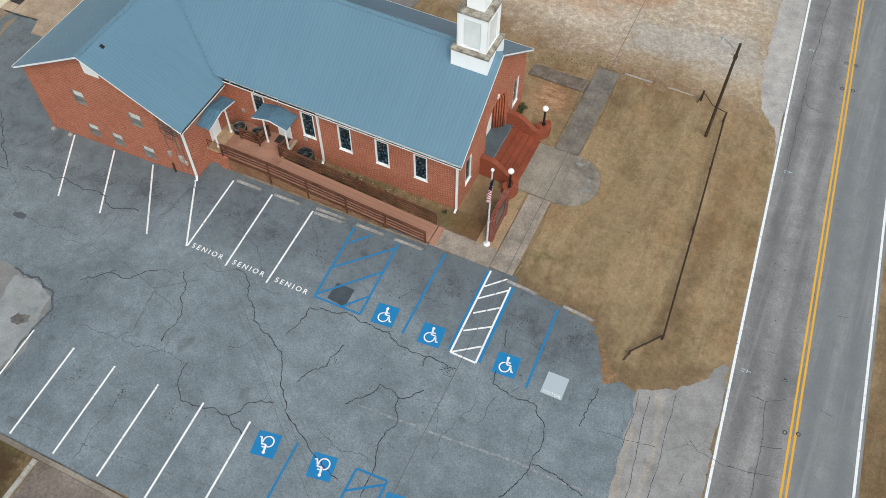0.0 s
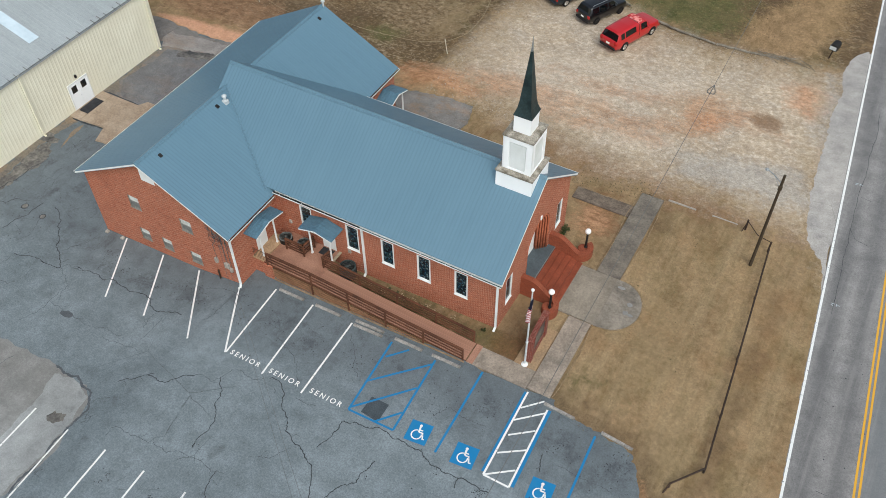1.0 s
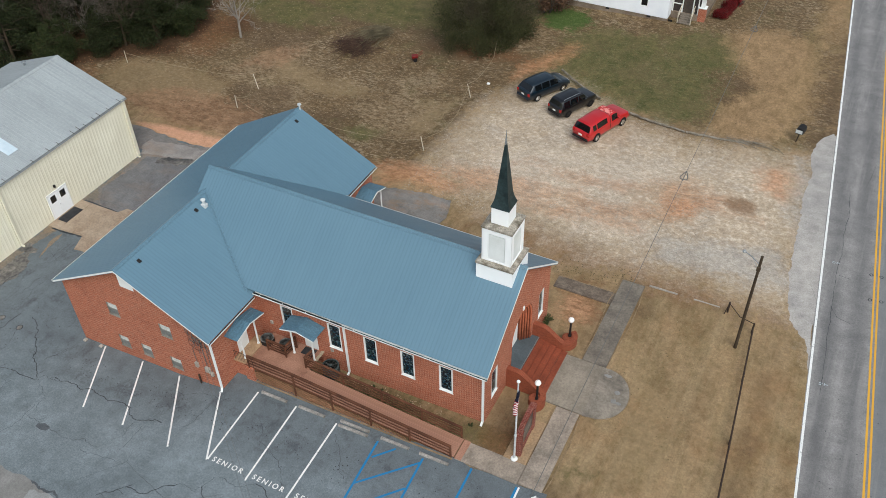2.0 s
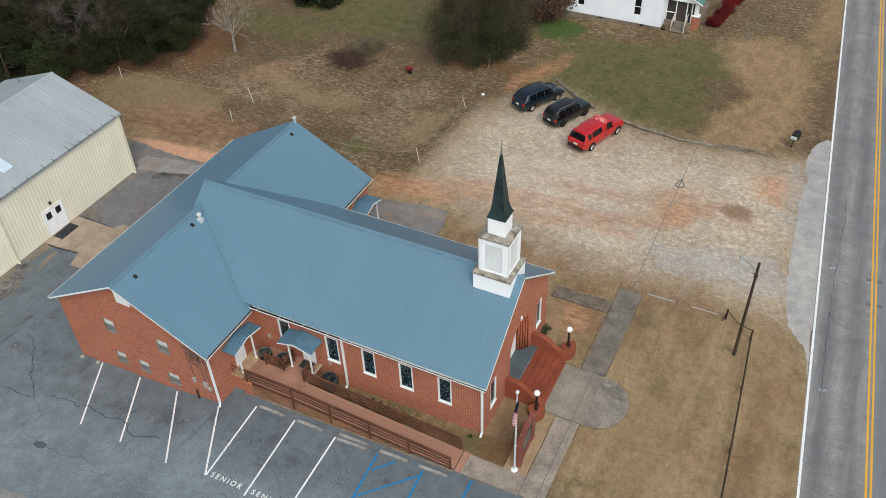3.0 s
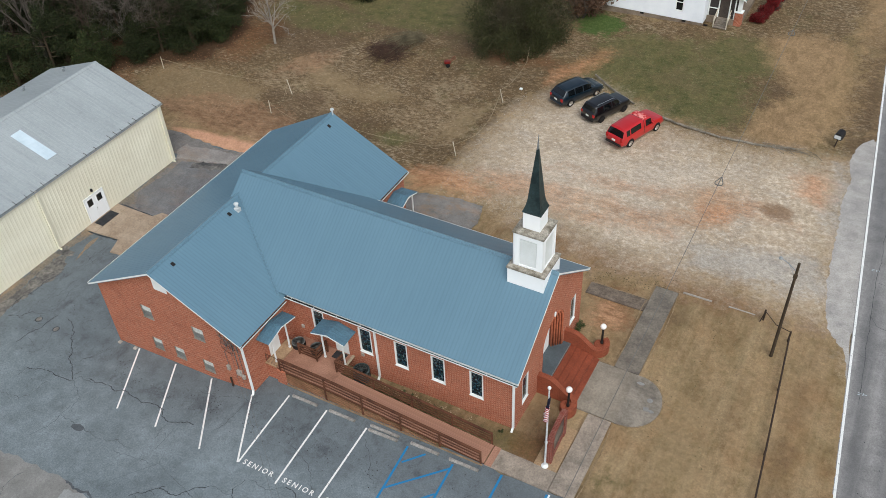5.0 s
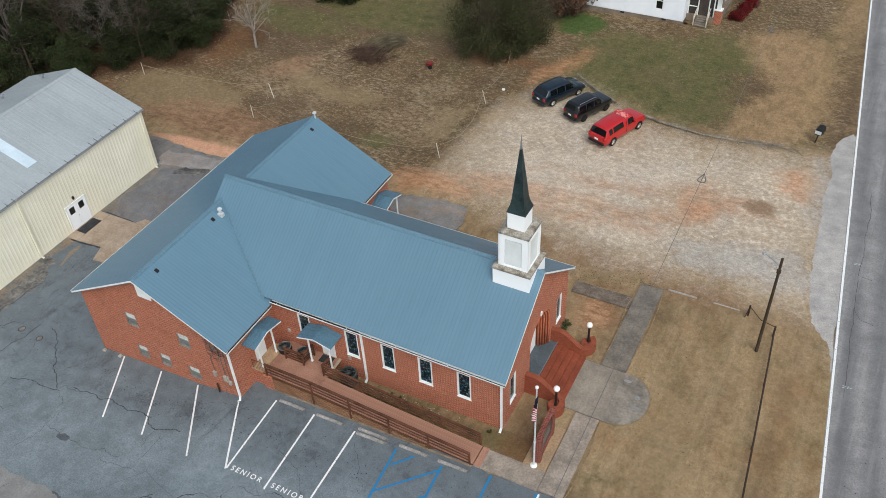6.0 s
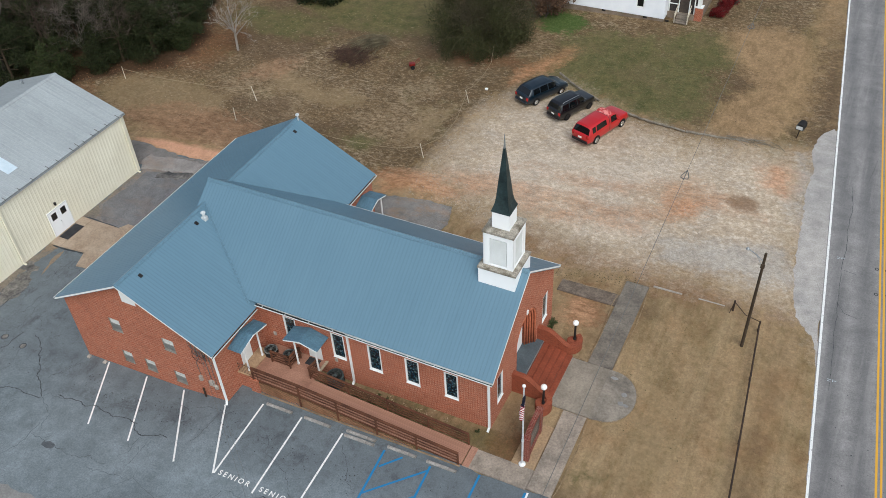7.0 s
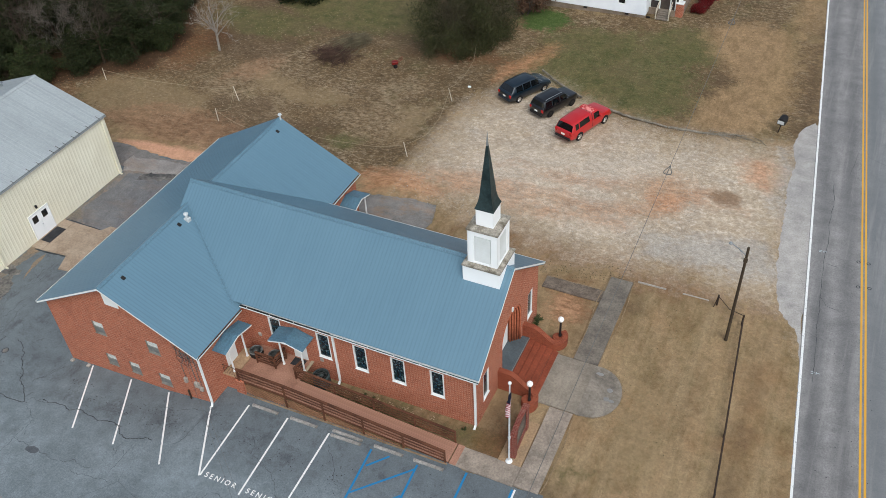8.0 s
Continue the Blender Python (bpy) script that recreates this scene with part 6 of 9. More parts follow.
STAINED = stained_glass()
south = lambda u, z, d: Vector((u, d, z))
north = lambda u, z, d: Vector((u, NY1 - d, z))
east = lambda u, z, d: Vector((-d, u, z))
wing_south = lambda u, z, d: Vector((u, WY0 + d, z))
for a, b in SIDE_WINDOWS:
    side_window(south, a, b, SILL, HEAD_Z, glass=STAINED, frame_w=0.1)
for a, b in SIDE_WINDOWS[1:]:
    side_window(north, a, b, SILL, HEAD_Z, glass=STAINED, frame_w=0.1)
for a, b in FRONT_WIN:
    side_window(east, a, b, 1.15, 3.3, glass=STAINED, frame_w=0.1)
for a, b, c, d in UP + LOW:
    w = side_window(wing_south, a, b, c, d, glass=SCREEN_GLASS, frame_w=0.045, mat=ALU, bars=[(a + 0.045, b - 0.045, (c + d) / 2 - 0.025, (c + d) / 2 + 0.025)], deep=0.09)
    bm = bmesh.new()
    box(bm, a + 0.05, b - 0.05, WY0 + 0.082, WY0 + 0.088, (c + d) / 2 + 0.03, d - 0.05 if c > 0 and a < -20 else d - 0.09)
    part("blind", bm, BLIND_GLASS, w, "pale blind drawn behind the upper sash")

# front entrance: stepped brick arch, inner wall, double door
ent = new("entrance")
ent.parent = church
BRICK_RING = mottled("moulded_brick", lin(206, 122, 88), lin(178, 100, 70), 3.0, 14, 0.85)


def arch_line(r, n=16):
    """The open line of the arch: up one jamb, round the head, down the other."""
    return [(ENT_Y - r, ENT_Z + 0.002)] + [(ENT_Y - r * math.cos(math.pi * i / n), 2.78 + r * math.sin(math.pi * i / n)) for i in range(n + 1)] + [(ENT_Y + r, ENT_Z + 0.002)]


# the splayed reveal behind the mouldings; its darker brick paints the grooves' shade
bm = bmesh.new()
rows = [[bm.verts.new((x, u, z)) for (u, z), x in zip(pts, (-0.12, -0.76))] for pts in zip(arch_line(1.6), arch_line(1.02))]
for a, b in zip(rows, rows[1:]):
    bm.faces.new((a[0], a[1], b[1], b[0]))
part("arch_reveal", bm, BRICK_DARK, ent)
for k in range(5):
    bm = bmesh.new()
    r0, x0 = 1.53 - 0.118 * k, -0.06 - 0.118 * k
    rows = []
    for (u, z), (v, w) in zip(arch_line(r0), arch_line(r0 - 0.05)):
        d = Vector((0, v - u, w - z)).normalized()
        rows.append([bm.verts.new(Vector((x0, u, z)) + Vector((0.065 * math.cos(q), 0, 0)) + d * 0.065 * math.sin(q)) for q in (2 * math.pi * i / 10 for i in range(10))])
    for a, b in zip(rows, rows[1:]):
        for q in range(10):
            bm.faces.new((a[q], a[(q + 1) % 10], b[(q + 1) % 10], b[q]))
    bm.faces.new(rows[0])
    bm.faces.new(rows[-1][::-1])
    part("arch_ring", bm, BRICK_RING, ent, "rounded brick moulding of the arch", smooth=True)
half = 1.0
bm = bmesh.new()
prism(bm, arch(ENT_Y, half + 0.02, ENT_Z, 2.78), "x", -0.76, -0.68)
part("door", bm, WHITE, ent, "white double entrance door")
bm = bmesh.new()
box(bm, -0.68, -0.672, ENT_Y - 0.012, ENT_Y + 0.012, ENT_Z + 0.02, 2.9)
part("door_gap", bm, BLACK, ent)
bm = bmesh.new()
box(bm, -0.01, 0.07, ENT_Y - 0.09, ENT_Y + 0.09, 4.42, 4.72, bevel=0.02)
part("wall_light", bm, WHITE, ent, "small white wall light over the arch")


# steeple
SX, SY = -1.25, NCY
st = new("steeple")
st.parent = church


def square(bm, h0, h1, z0, z1):
    """A square block that tapers from half-width h0 to h1."""
    lo = [bm.verts.new((SX + a * h0, SY + b * h0, z0)) for a, b in ((-1, -1), (1, -1), (1, 1), (-1, 1))]
    hi = [bm.verts.new((SX + a * h1, SY + b * h1, z1)) for a, b in ((-1, -1), (1, -1), (1, 1), (-1, 1))]
    bm.faces.new(lo[::-1])
    bm.faces.new(hi)
    for i in range(4):
        j = (i + 1) % 4
        bm.faces.new((lo[i], lo[j], hi[j], hi[i]))


bm = bmesh.new()
square(bm, 1.1, 1.1, 6.4, 8.5)
part("steeple_base", bm, STEEPLE, st)
bm = bmesh.new()
square(bm, 1.14, 1.14, 8.55, 8.67)
square(bm, 1.1, 0.9, 8.67, 8.74)
part("ledge", bm, LEDGE, st, "weathered lichen-stained ledge")
bm = bmesh.new()
square(bm, 0.8, 0.8, 8.74, 11.0)
belfry = part("belfry", bm, STEEPLE, st)
for a in range(4):
    m = Matrix.Translation((SX, SY, 0)) @ pose(0, 0, 0, 0, 0, 90 * a)
    for bx in ((-0.875, -0.52, -0.87, -0.79, 8.74, 11.0), (0.52, 0.87, -0.87, -0.79, 8.74, 11.0), (-0.52, 0.52, -0.87, -0.79, 10.68, 11.0), (-0.52, 0.52, -0.87, -0.79, 8.74, 8.84)):
        bm = bmesh.new()
        box(bm, *bx, m)
        part("trim_board", bm, STEEPLE, st)
for a in range(4):
    m = Matrix.Translation((SX, SY, 0)) @ pose(0, 0, 0, 0, 0, 90 * a)
    bm = bmesh.new()
    box(bm, -0.47, 0.47, -0.852, -0.79, 8.9, 10.63, m)
    part("recessed_panel", bm, DULL_WHITE, st, "dull off-white recessed panel")
bm = bmesh.new()
square(bm, 0.92, 0.92, 11.0, 11.12)
square(bm, 0.88, 0.6, 11.12, 11.18)
part("ledge", bm, LEDGE, st, "weathered lichen-stained ledge")
bm = bmesh.new()
square(bm, 0.5, 0.5, 11.18, 12.25)
part("lantern", bm, STEEPLE, st)
bm = bmesh.new()
prof = [(0.53, 12.22), (0.545, 12.28), (0.49, 12.42), (0.4, 12.7), (0.34, 13.05), (0.3, 13.5), (0.05, 16.1)]
for (a, z0), (b, z1) in zip(prof, prof[1:]):
    square(bm, a, b, z0, z1)
bmesh.ops.remove_doubles(bm, verts=bm.verts[:], dist=0.001)
part("spire", bm, SPIRE, st, "dark green-black metal spire")
bm = bmesh.new()
cyl(bm, (SX, SY, 16.05), (SX, SY, 16.9), 0.07, 0.008, 8)
part("finial", bm, GALV, st, "pale metal finial")


# roof vents
def roof_box(x, y, z, s, parent=church):
    bm = bmesh.new()
    m = Matrix.Translation((x, y, z)) @ pose(0, 0, 0, 0, math.degrees(math.atan(WS)), 0)
    box(bm, -0.13, 0.13, -0.1, 0.1, 0.0, 0.1, m, bevel=0.02)
    part("roof_vent", bm, BLACK, parent, "small dark roof vent")


for x, y in ((-20.8, -3.25), (-20.8, 13.0), (-20.8, 1.95)):
    roof_box(x, y, wing_top(x) - 0.02, 1)
bm = bmesh.new()
box(bm, -20.84, -20.5, 2.45, 2.76, wing_top(-20.4) - 0.02, wing_top(-20.9) + 0.06, bevel=0.02)
cyl(bm, (-20.68, 2.6, 7.1), (-20.68, 2.6, 7.5), 0.1, 0.1, 12)
lathe(bm, [(0.08, 0), (0.16, 0.03), (0.15, 0.09), (0.05, 0.14)], (-20.68, 2.6, 7.42), 14)
part("roof_exhaust", bm, PALE_METAL, church, "pale metal exhaust vent with a round cap")
bm = bmesh.new()
cyl(bm, (-21.2, 14.1, 7.2), (-21.2, 14.1, 7.7), 0.06, 0.06, 10)
lathe(bm, [(0.06, 0), (0.15, 0.03), (0.12, 0.12), (0.04, 0.16)], (-21.2, 14.1, 7.66), 12)
part("roof_exhaust", bm, PALE_METAL, church)


# downspouts
def downspout(x, y, top, foot, out):
    bm = bmesh.new()
    box(bm, x - 0.06, x + 0.06, y - 0.05, y + 0.05, foot + 0.12, top)
    m = Matrix.Translation((x, y, foot + 0.16)) @ pose(0, 0, 0, 0, 0, out) @ pose(0, 0, 0, 0, 35, 0)
    box(bm, -0.05, 0.3, -0.06, 0.06, -0.05, 0.05, m)
    part("downspout", bm, WHITE, church)


downspout(-0.06, -0.08, NE - 0.1, 0.0, -90)
downspout(-9.1, -0.08, NE - 0.1, -0.28, -90)
downspout(WX1 - 0.05, WY0 - 0.08, wez - 0.1, -0.5, -60)


# ------------------------------------------------------------------ ramp, deck and side porches
DECK_Z = 0.75


def deck_z(x):
    return float(np.interp(x, (-10.9, -0.45), (DECK_Z, 0.08)))


ramp = thing("access_ramp", None, "wooden access ramp and landing with brown rails and lattice", "ramp")
bm = bmesh.new()
for i in range(25):
    y = -2.93 + i * 0.1165
    box(bm, -14.7, -10.9, y, y + 0.108, DECK_Z - 0.04, DECK_Z)
part("landing_deck", bm, DECK, ramp)["kind"] = "stuff"
bmr = bmesh.new()
box(bmr, -0.07, 0.07, -2.93, -1.62, -0.04, 0.0)
board = mesh_from(bmr, DECK, "board")
for i in range(71):
    x = -10.83 + i * 0.1465
    b = new("board", board)
    b.parent = ramp
    b.matrix_world = pose(x, 0, deck_z(x), 0, 3.6, 0)
bm = bmesh.new()
for y in (-2.95, -1.62):
    prism(bm, [(-14.7, DECK_Z - 0.25), (-10.9, DECK_Z - 0.25), (-0.45, -0.05), (-0.45, 0.03), (-10.9, DECK_Z - 0.045), (-14.7, DECK_Z - 0.045)], "y", y, y + 0.04)
part("stringer", bm, RAIL_WOOD, ramp)


def rail_run(pts, rails=(0.3, 0.56, 0.82), post=0.09, height=0.95, posts=True, lattice=False):
    """Posts at the points of a line on the deck, and rails between them."""
    for (x0, y0), (x1, y1) in zip(pts, pts[1:]):
        z0, z1 = deck_z(x0), deck_z(x1)
        for h in rails:
            bm = bmesh.new()
            d = Vector((x1 - x0, y1 - y0, z1 - z0))
            m = Matrix.Translation((x0, y0, z0 + h)) @ d.to_track_quat("X", "Z").to_matrix().to_4x4()
            box(bm, 0, d.length, -0.02, 0.02, -0.036, 0.036, m)
            part("rail", bm, RAIL_WOOD, ramp)
        bm = bmesh.new()
        d = Vector((x1 - x0, y1 - y0, z1 - z0))
        m = Matrix.Translation((x0, y0, z0 + height - 0.01)) @ d.to_track_quat("X", "Z").to_matrix().to_4x4()
        box(bm, -0.04, d.length + 0.04, -0.07, 0.07, 0.0, 0.035, m)
        part("cap_rail", bm, RAIL_WOOD, ramp)
    if posts:
        for x, y in pts:
            bm = bmesh.new()
            box(bm, x - post / 2, x + post / 2, y - post / 2, y + post / 2, gz(x) - 0.05, deck_z(x) + height, bevel=0.008)
            part("post", bm, RAIL_WOOD, ramp)


OUT = [(-14.35, -3.0), (-11.08, -3.0), (-8.45, -3.0), (-5.82, -3.0), (-3.25, -3.0), (-0.66, -3.0)]
rail_run(OUT)
IN = [(-11.15, -1.58), (-8.5, -1.58), (-5.85, -1.58), (-3.2, -1.58), (-0.66, -1.58)]
rail_run(IN, rails=(0.2, 0.42, 0.64, 0.84))
rail_run([(-11.15, -1.58), (-11.05, -0.85)], rails=(0.2, 0.42, 0.64, 0.84), posts=False)
rail_run([(-14.05, -1.4), (-12.72, -1.4), (-12.6, -0.45)], rails=(0.2, 0.42, 0.64, 0.84))
# lattice skirt under the outer side
for (x0, _), (x1, _) in zip(OUT, OUT[1:5]):
    bm = bmesh.new()
    n = int((x1 - x0) / 0.17)
    for k in range(n):
        for s in (-1, 1):
            cx = x0 + 0.08 + (x1 - x0 - 0.16) * (k + 0.5) / n
            lo, hi = gz(cx) + 0.02, deck_z(cx) - 0.22
            if hi - lo < 0.15:
                continue
            h = hi - lo
            m = Matrix.Translation((cx, -2.985 + 0.008 * s, lo + h / 2)) @ pose(0, 0, 0, 0, 42 * s, 0)
            box(bm, -0.02, 0.02, -0.004, 0.004, -h * 0.62, h * 0.62, m)
    if bm.verts:
        part("lattice_panel", bm, LATTICE, ramp)["kind"] = "stuff"
    else:
        bm.free()
bm = bmesh.new()
for k in range(9):
    x0, x1 = -14.0 + k * 1.5, -14.0 + (k + 1) * 1.5 - 0.02
    vs = box(bm, x0, x1, -3.12, -3.03, -0.05, 0.07)
    for v in vs:
        v.co.z += gz(v.co.x)
part("sill_timber", bm, mottled("dusty_sill_timber", lin(160, 138, 112), lin(124, 104, 82), 1.5, 12), ramp, "pale dusty timber along the foot of the lattice")
# end block of the ramp, flush with the walk
bm = bmesh.new()
box(bm, -0.45, -0.05, -2.98, -1.6, -0.1, 0.075, bevel=0.01)
part("ramp_toe", bm, DECK, ramp)

# brick porch by the wing door
porch = thing("brick_porch", None, "small brick porch with a tan concrete top and iron handrail", "porch")
bm = bmesh.new()
box(bm, WX1 + 0.005, -14.72, -2.95, -0.75, -1.2, 0.74)
part("porch_base", bm, BRICK, porch)
bm = bmesh.new()
box(bm, WX1 + 0.005, -14.68, -3.0, -0.7, 0.74, 0.84, bevel=0.01)
part("porch_slab", bm, mottled("tan_concrete", lin(178, 148, 116), lin(158, 130, 102), 1.2, 9, 0.9), porch)
bm = bmesh.new()
box(bm, -14.67, -14.05, -3.1, -2.95, -1.2, 0.66)
part("porch_cheek", bm, BRICK, porch)
bm = bmesh.new()
tube(bm, [(-15.4, -2.93, 0.84), (-15.4, -2.93, 1.6), (-14.7, -2.93, 1.6), (-14.1, -2.93, 1.35), (-14.1, -2.93, 0.7)], 0.014)
for k in range(6):
    x = -15.3 + k * 0.12
    tube(bm, [(x, -2.93, 0.84), (x, -2.93, 1.6)], 0.008)
part("iron_handrail", bm, BLACK, porch, "thin black iron handrail")
bm = bmesh.new()
box(bm, WX1 + 0.003, WX1 + 0.05, -2.4, -1.45, 0.84, 2.85)
part("porch_door", bm, WHITE, porch, "white side door")


CANOPY_METAL = mottled("blue_canopy_metal", lin(94, 127, 145), lin(85, 116, 133), 1.5, 10, 0.42, bump=0.05, spec=0.5)


def canopy(m, half, depth, eave, peak, post_x, post_y, floor, label):
    """A gabled metal canopy on two white posts; local -y points away from the wall."""
    c = thing("door_canopy", m, label, "canopy", "door canopies")
    for sg in (-1, 1):
        d = Vector((sg * half, 0, eave - peak))
        L = d.length
        ang = math.degrees(math.atan2(peak - eave, half))
        mm = Matrix.Translation((0, -depth, peak)) @ (pose(0, 0, 0, 0, ang, 0) if sg > 0 else pose(0, 0, 0, 0, -ang, 0) @ Matrix.Diagonal((-1, 1, 1, 1)))
        bm = bmesh.new()
        box(bm, 0, L + 0.06, 0, depth, -0.03, 0.0, mm)
        for j in range(int(depth / 0.23) + 1):
            y = min(0.02 + j * 0.23, depth - 0.02)
            box(bm, 0, L + 0.06, y - 0.012, y + 0.012, 0.0, 0.028, mm)
        part("canopy_roof", bm, CANOPY_METAL, c)
        bm = bmesh.new()
        box(bm, 0, L + 0.04, -0.025, -0.002, -0.075, -0.008, mm)
        part("fascia", bm, WHITE, c)
    bm = bmesh.new()
    for sg in (-1, 1):
        box(bm, sg * post_x - 0.04, sg * post_x + 0.04, -post_y - 0.1, -0.02, eave - 0.1, eave - 0.03)
    box(bm, -post_x, post_x, -post_y - 0.04, -post_y + 0.04, eave - 0.1, eave - 0.03)
    part("beam", bm, WHITE, c)
    for sg in (-1, 1):
        bm = bmesh.new()
        box(bm, sg * post_x - 0.04, sg * post_x + 0.04, -post_y - 0.04, -post_y + 0.04, floor, eave - 0.06)
        box(bm, sg * post_x - 0.06, sg * post_x + 0.06, -post_y - 0.06, -post_y + 0.06, floor, floor + 0.1)
        part("post", bm, WHITE, c)
    return c


canopy(pose(-11.73, -0.005, 0), 1.16, 1.28, 3.1, 3.42, 0.74, 0.88, DECK_Z, "blue metal door canopy on white posts over the landing")
canopy(pose(WX1 + 0.005, -1.95, 0, 0, 0, 90), 1.27, 0.98, 3.16, 3.46, 0.68, 0.62, 0.84, "blue metal door canopy on white posts over the brick porch")
canopy(pose(WX1 + 0.005, 12.55, 0, 0, 0, 90), 1.05, 1.3, 2.95, 3.3, 0.8, 1.05, -0.48, "blue metal door canopy on white posts behind the church")
# side door and mat under the canopy
door = thing("side_door", None, "white panelled side door in the brick wall", "door", kind="structure")
bm = bmesh.new()
box(bm, -12.2, -11.25, -0.04, -0.003, DECK_Z, 2.85)
part("door_leaf", bm, WHITE, door)
bm = bmesh.new()
box(bm, -12.0, -11.45, -0.05, -0.041, 1.75, 2.65)
part("door_glass", bm, DARK_GLASS, door)
bm = bmesh.new()
box(bm, -12.15, -11.3, -0.72, -0.12, DECK_Z, DECK_Z + 0.018, bevel=0.004)
solid("door_mat", bm, MAT_RUBBER, "dark rubber mat at the side door", "mat")
bm = bmesh.new()
box(bm, -11.02, -10.84, -1.1, -0.02, DECK_Z, DECK_Z + 0.07, bevel=0.01)
solid("plank", bm, mottled("weathered_box_wood", lin(172, 158, 134), lin(150, 136, 112), 2, 12), "pale wooden plank lying beside the side door", "plank")


RIM_GREY = mottled("grey_condenser_rim", lin(132, 135, 132), lin(88, 90, 88), 3.0, 14, 0.5)


def condenser(x, y, z, r, h, body, label, inside):
    """A round unit: louvred casing with an open top, a guard of rings and spokes over the fan."""
    t = thing("air_conditioner", pose(x, y, z), label, "air conditioner", "outdoor condensers")
    bm = bmesh.new()
    lathe(bm, [(r * 0.7, 0.0), (r * 0.96, 0.0), (r, 0.04), (r, h - 0.05), (r * 0.95, h), (r * 0.82, h), (r * 0.8, h - 0.14), (r * 0.1, h - 0.15)], n=28)
    part("casing", bm, body, t)
    bm = bmesh.new()
    for k in range(28):
        a = 2 * math.pi * k / 28
        cyl(bm, (r * 1.01 * math.cos(a), r * 1.01 * math.sin(a), 0.06), (r * 1.01 * math.cos(a), r * 1.01 * math.sin(a), h - 0.06), 0.01, n=4)
    part("coil_guard", bm, BLACK, t)["kind"] = "stuff"
    bm = bmesh.new()
    for k in range(4):
        a = math.pi * k / 2 + 0.3
        v = [bm.verts.new((rr * math.cos(a + d), rr * math.sin(a + d), h - 0.1 + o)) for rr, d, o in ((r * 0.15, 0, 0), (r * 0.74, -0.1, 0), (r * 0.74, 0.75, 0.05), (r * 0.2, 0.9, 0.03))]
        bm.faces.new(v)
    part("fan", bm, inside, t)
    bm = bmesh.new()
    for k in range(2):
        rr = r * (0.35 + 0.3 * k)
        ring = [(rr * math.cos(2 * math.pi * i / 20), rr * math.sin(2 * math.pi * i / 20), h + 0.01) for i in range(21)]
        tube(bm, ring, 0.008, 4)
    for k in range(4):
        a = math.pi * k / 4
        tube(bm, [(-r * 0.9 * math.cos(a), -r * 0.9 * math.sin(a), h + 0.012), (r * 0.9 * math.cos(a), r * 0.9 * math.sin(a), h + 0.012)], 0.008, 4)
    part("fan_guard", bm, RIM_GREY, t)
    bm = bmesh.new()
    lathe(bm, [(r * 0.2, -0.1), (r * 0.2, 0.03), (r * 0.08, 0.05)], (0, 0, h + 0.01), 12)
    part("fan_hub", bm, inside, t)
    bm = bmesh.new()
    lathe(bm, [(r * 0.84, 0.0), (r * 0.99, 0.0), (r * 1.0, 0.025), (r * 0.93, 0.04), (r * 0.84, 0.03), (r * 0.84, 0.0)], (0, 0, h + 0.004), 28)
    part("rim", bm, RIM_GREY if body is BLACK else body, t)


FAN_GREY = mottled("dull_fan_metal", lin(110, 110, 105), lin(58, 58, 57), 4.0, 14, 0.5)
AC_GREY = mottled("dark_condenser_paint", lin(84, 98, 98), lin(64, 76, 76), 2.0, 14, 0.5)
condenser(-10.05, -0.62, -0.3, 0.52, 0.85, AC_GREY, "round dark grey air conditioner behind the rail", AC_GREY)
condenser(-14.5, -0.85, DECK_Z, 0.42, 0.36, BLACK, "round black air conditioner on the landing", FAN_GREY)
condenser(-13.22, -0.7, DECK_Z, 0.4, 0.36, BLACK, "round black air conditioner inside the rails", FAN_GREY)
for x, z in ((-14.6, 1.6), (-10.2, 1.15), (-12.75, 1.6)):
    bm = bmesh.new()
    box(bm, x - 0.1, x + 0.1, -0.09, -0.003, z, z + 0.26, bevel=0.01)
    solid("electrical_box", bm, CONCRETE_PALE, "small pale electrical box on the brick wall", "electrical box")

# service equipment on the wing wall
svc = thing("service_entrance", None, "electric service conduits and meter boxes on the wing wall", "electric meter")
wy = WY0 - 0.04
for a in (([(-16.35, wy, 4.0), (-16.35, wy, 1.2)]), ([(-16.85, wy, 4.1), (-16.85, wy, 2.8), (-17.15, wy, 2.4), (-17.1, wy, 1.2)]), ([(-16.05, wy, 3.6), (-16.0, wy, 0.4)])):
    bm = bmesh.new()
    tube(bm, a, 0.018)
    part("conduit", bm, CABLE, svc)
rnd = random.Random(17)
for k in range(7):
    # slack wires looped between the eave bracket and the meter
    x0, x1 = rnd.uniform(-17.3, -16.0), rnd.uniform(-17.2, -16.0)
    z0, z1 = rnd.uniform(3.6, 4.2), rnd.uniform(2.2, 3.4)
    bm = bmesh.new()
    tube(bm, [(x0 + (x1 - x0) * q + 0.18 * math.sin(5 * q + k), wy - 0.03 - 0.05 * math.sin(3.14 * q), z0 + (z1 - z0) * q - 0.35 * math.sin(3.14 * q)) for q in np.linspace(0, 1, 9)], 0.012, 4)
    part("service_wire", bm, CABLE if k % 2 else BLACK, svc)
for x, z, w, h in ((-17.25, 0.8, 0.22, 0.4), (-16.5, 0.7, 0.34, 0.42), (-16.15, 0.5, 0.2, 0.3)):
    bm = bmesh.new()
    box(bm, x, x + w, WY0 - 0.16, WY0 - 0.002, z, z + h, bevel=0.015)
    part("meter_box", bm, CONCRETE_PALE, svc)
bm = bmesh.new()
rnd = random.Random(5)
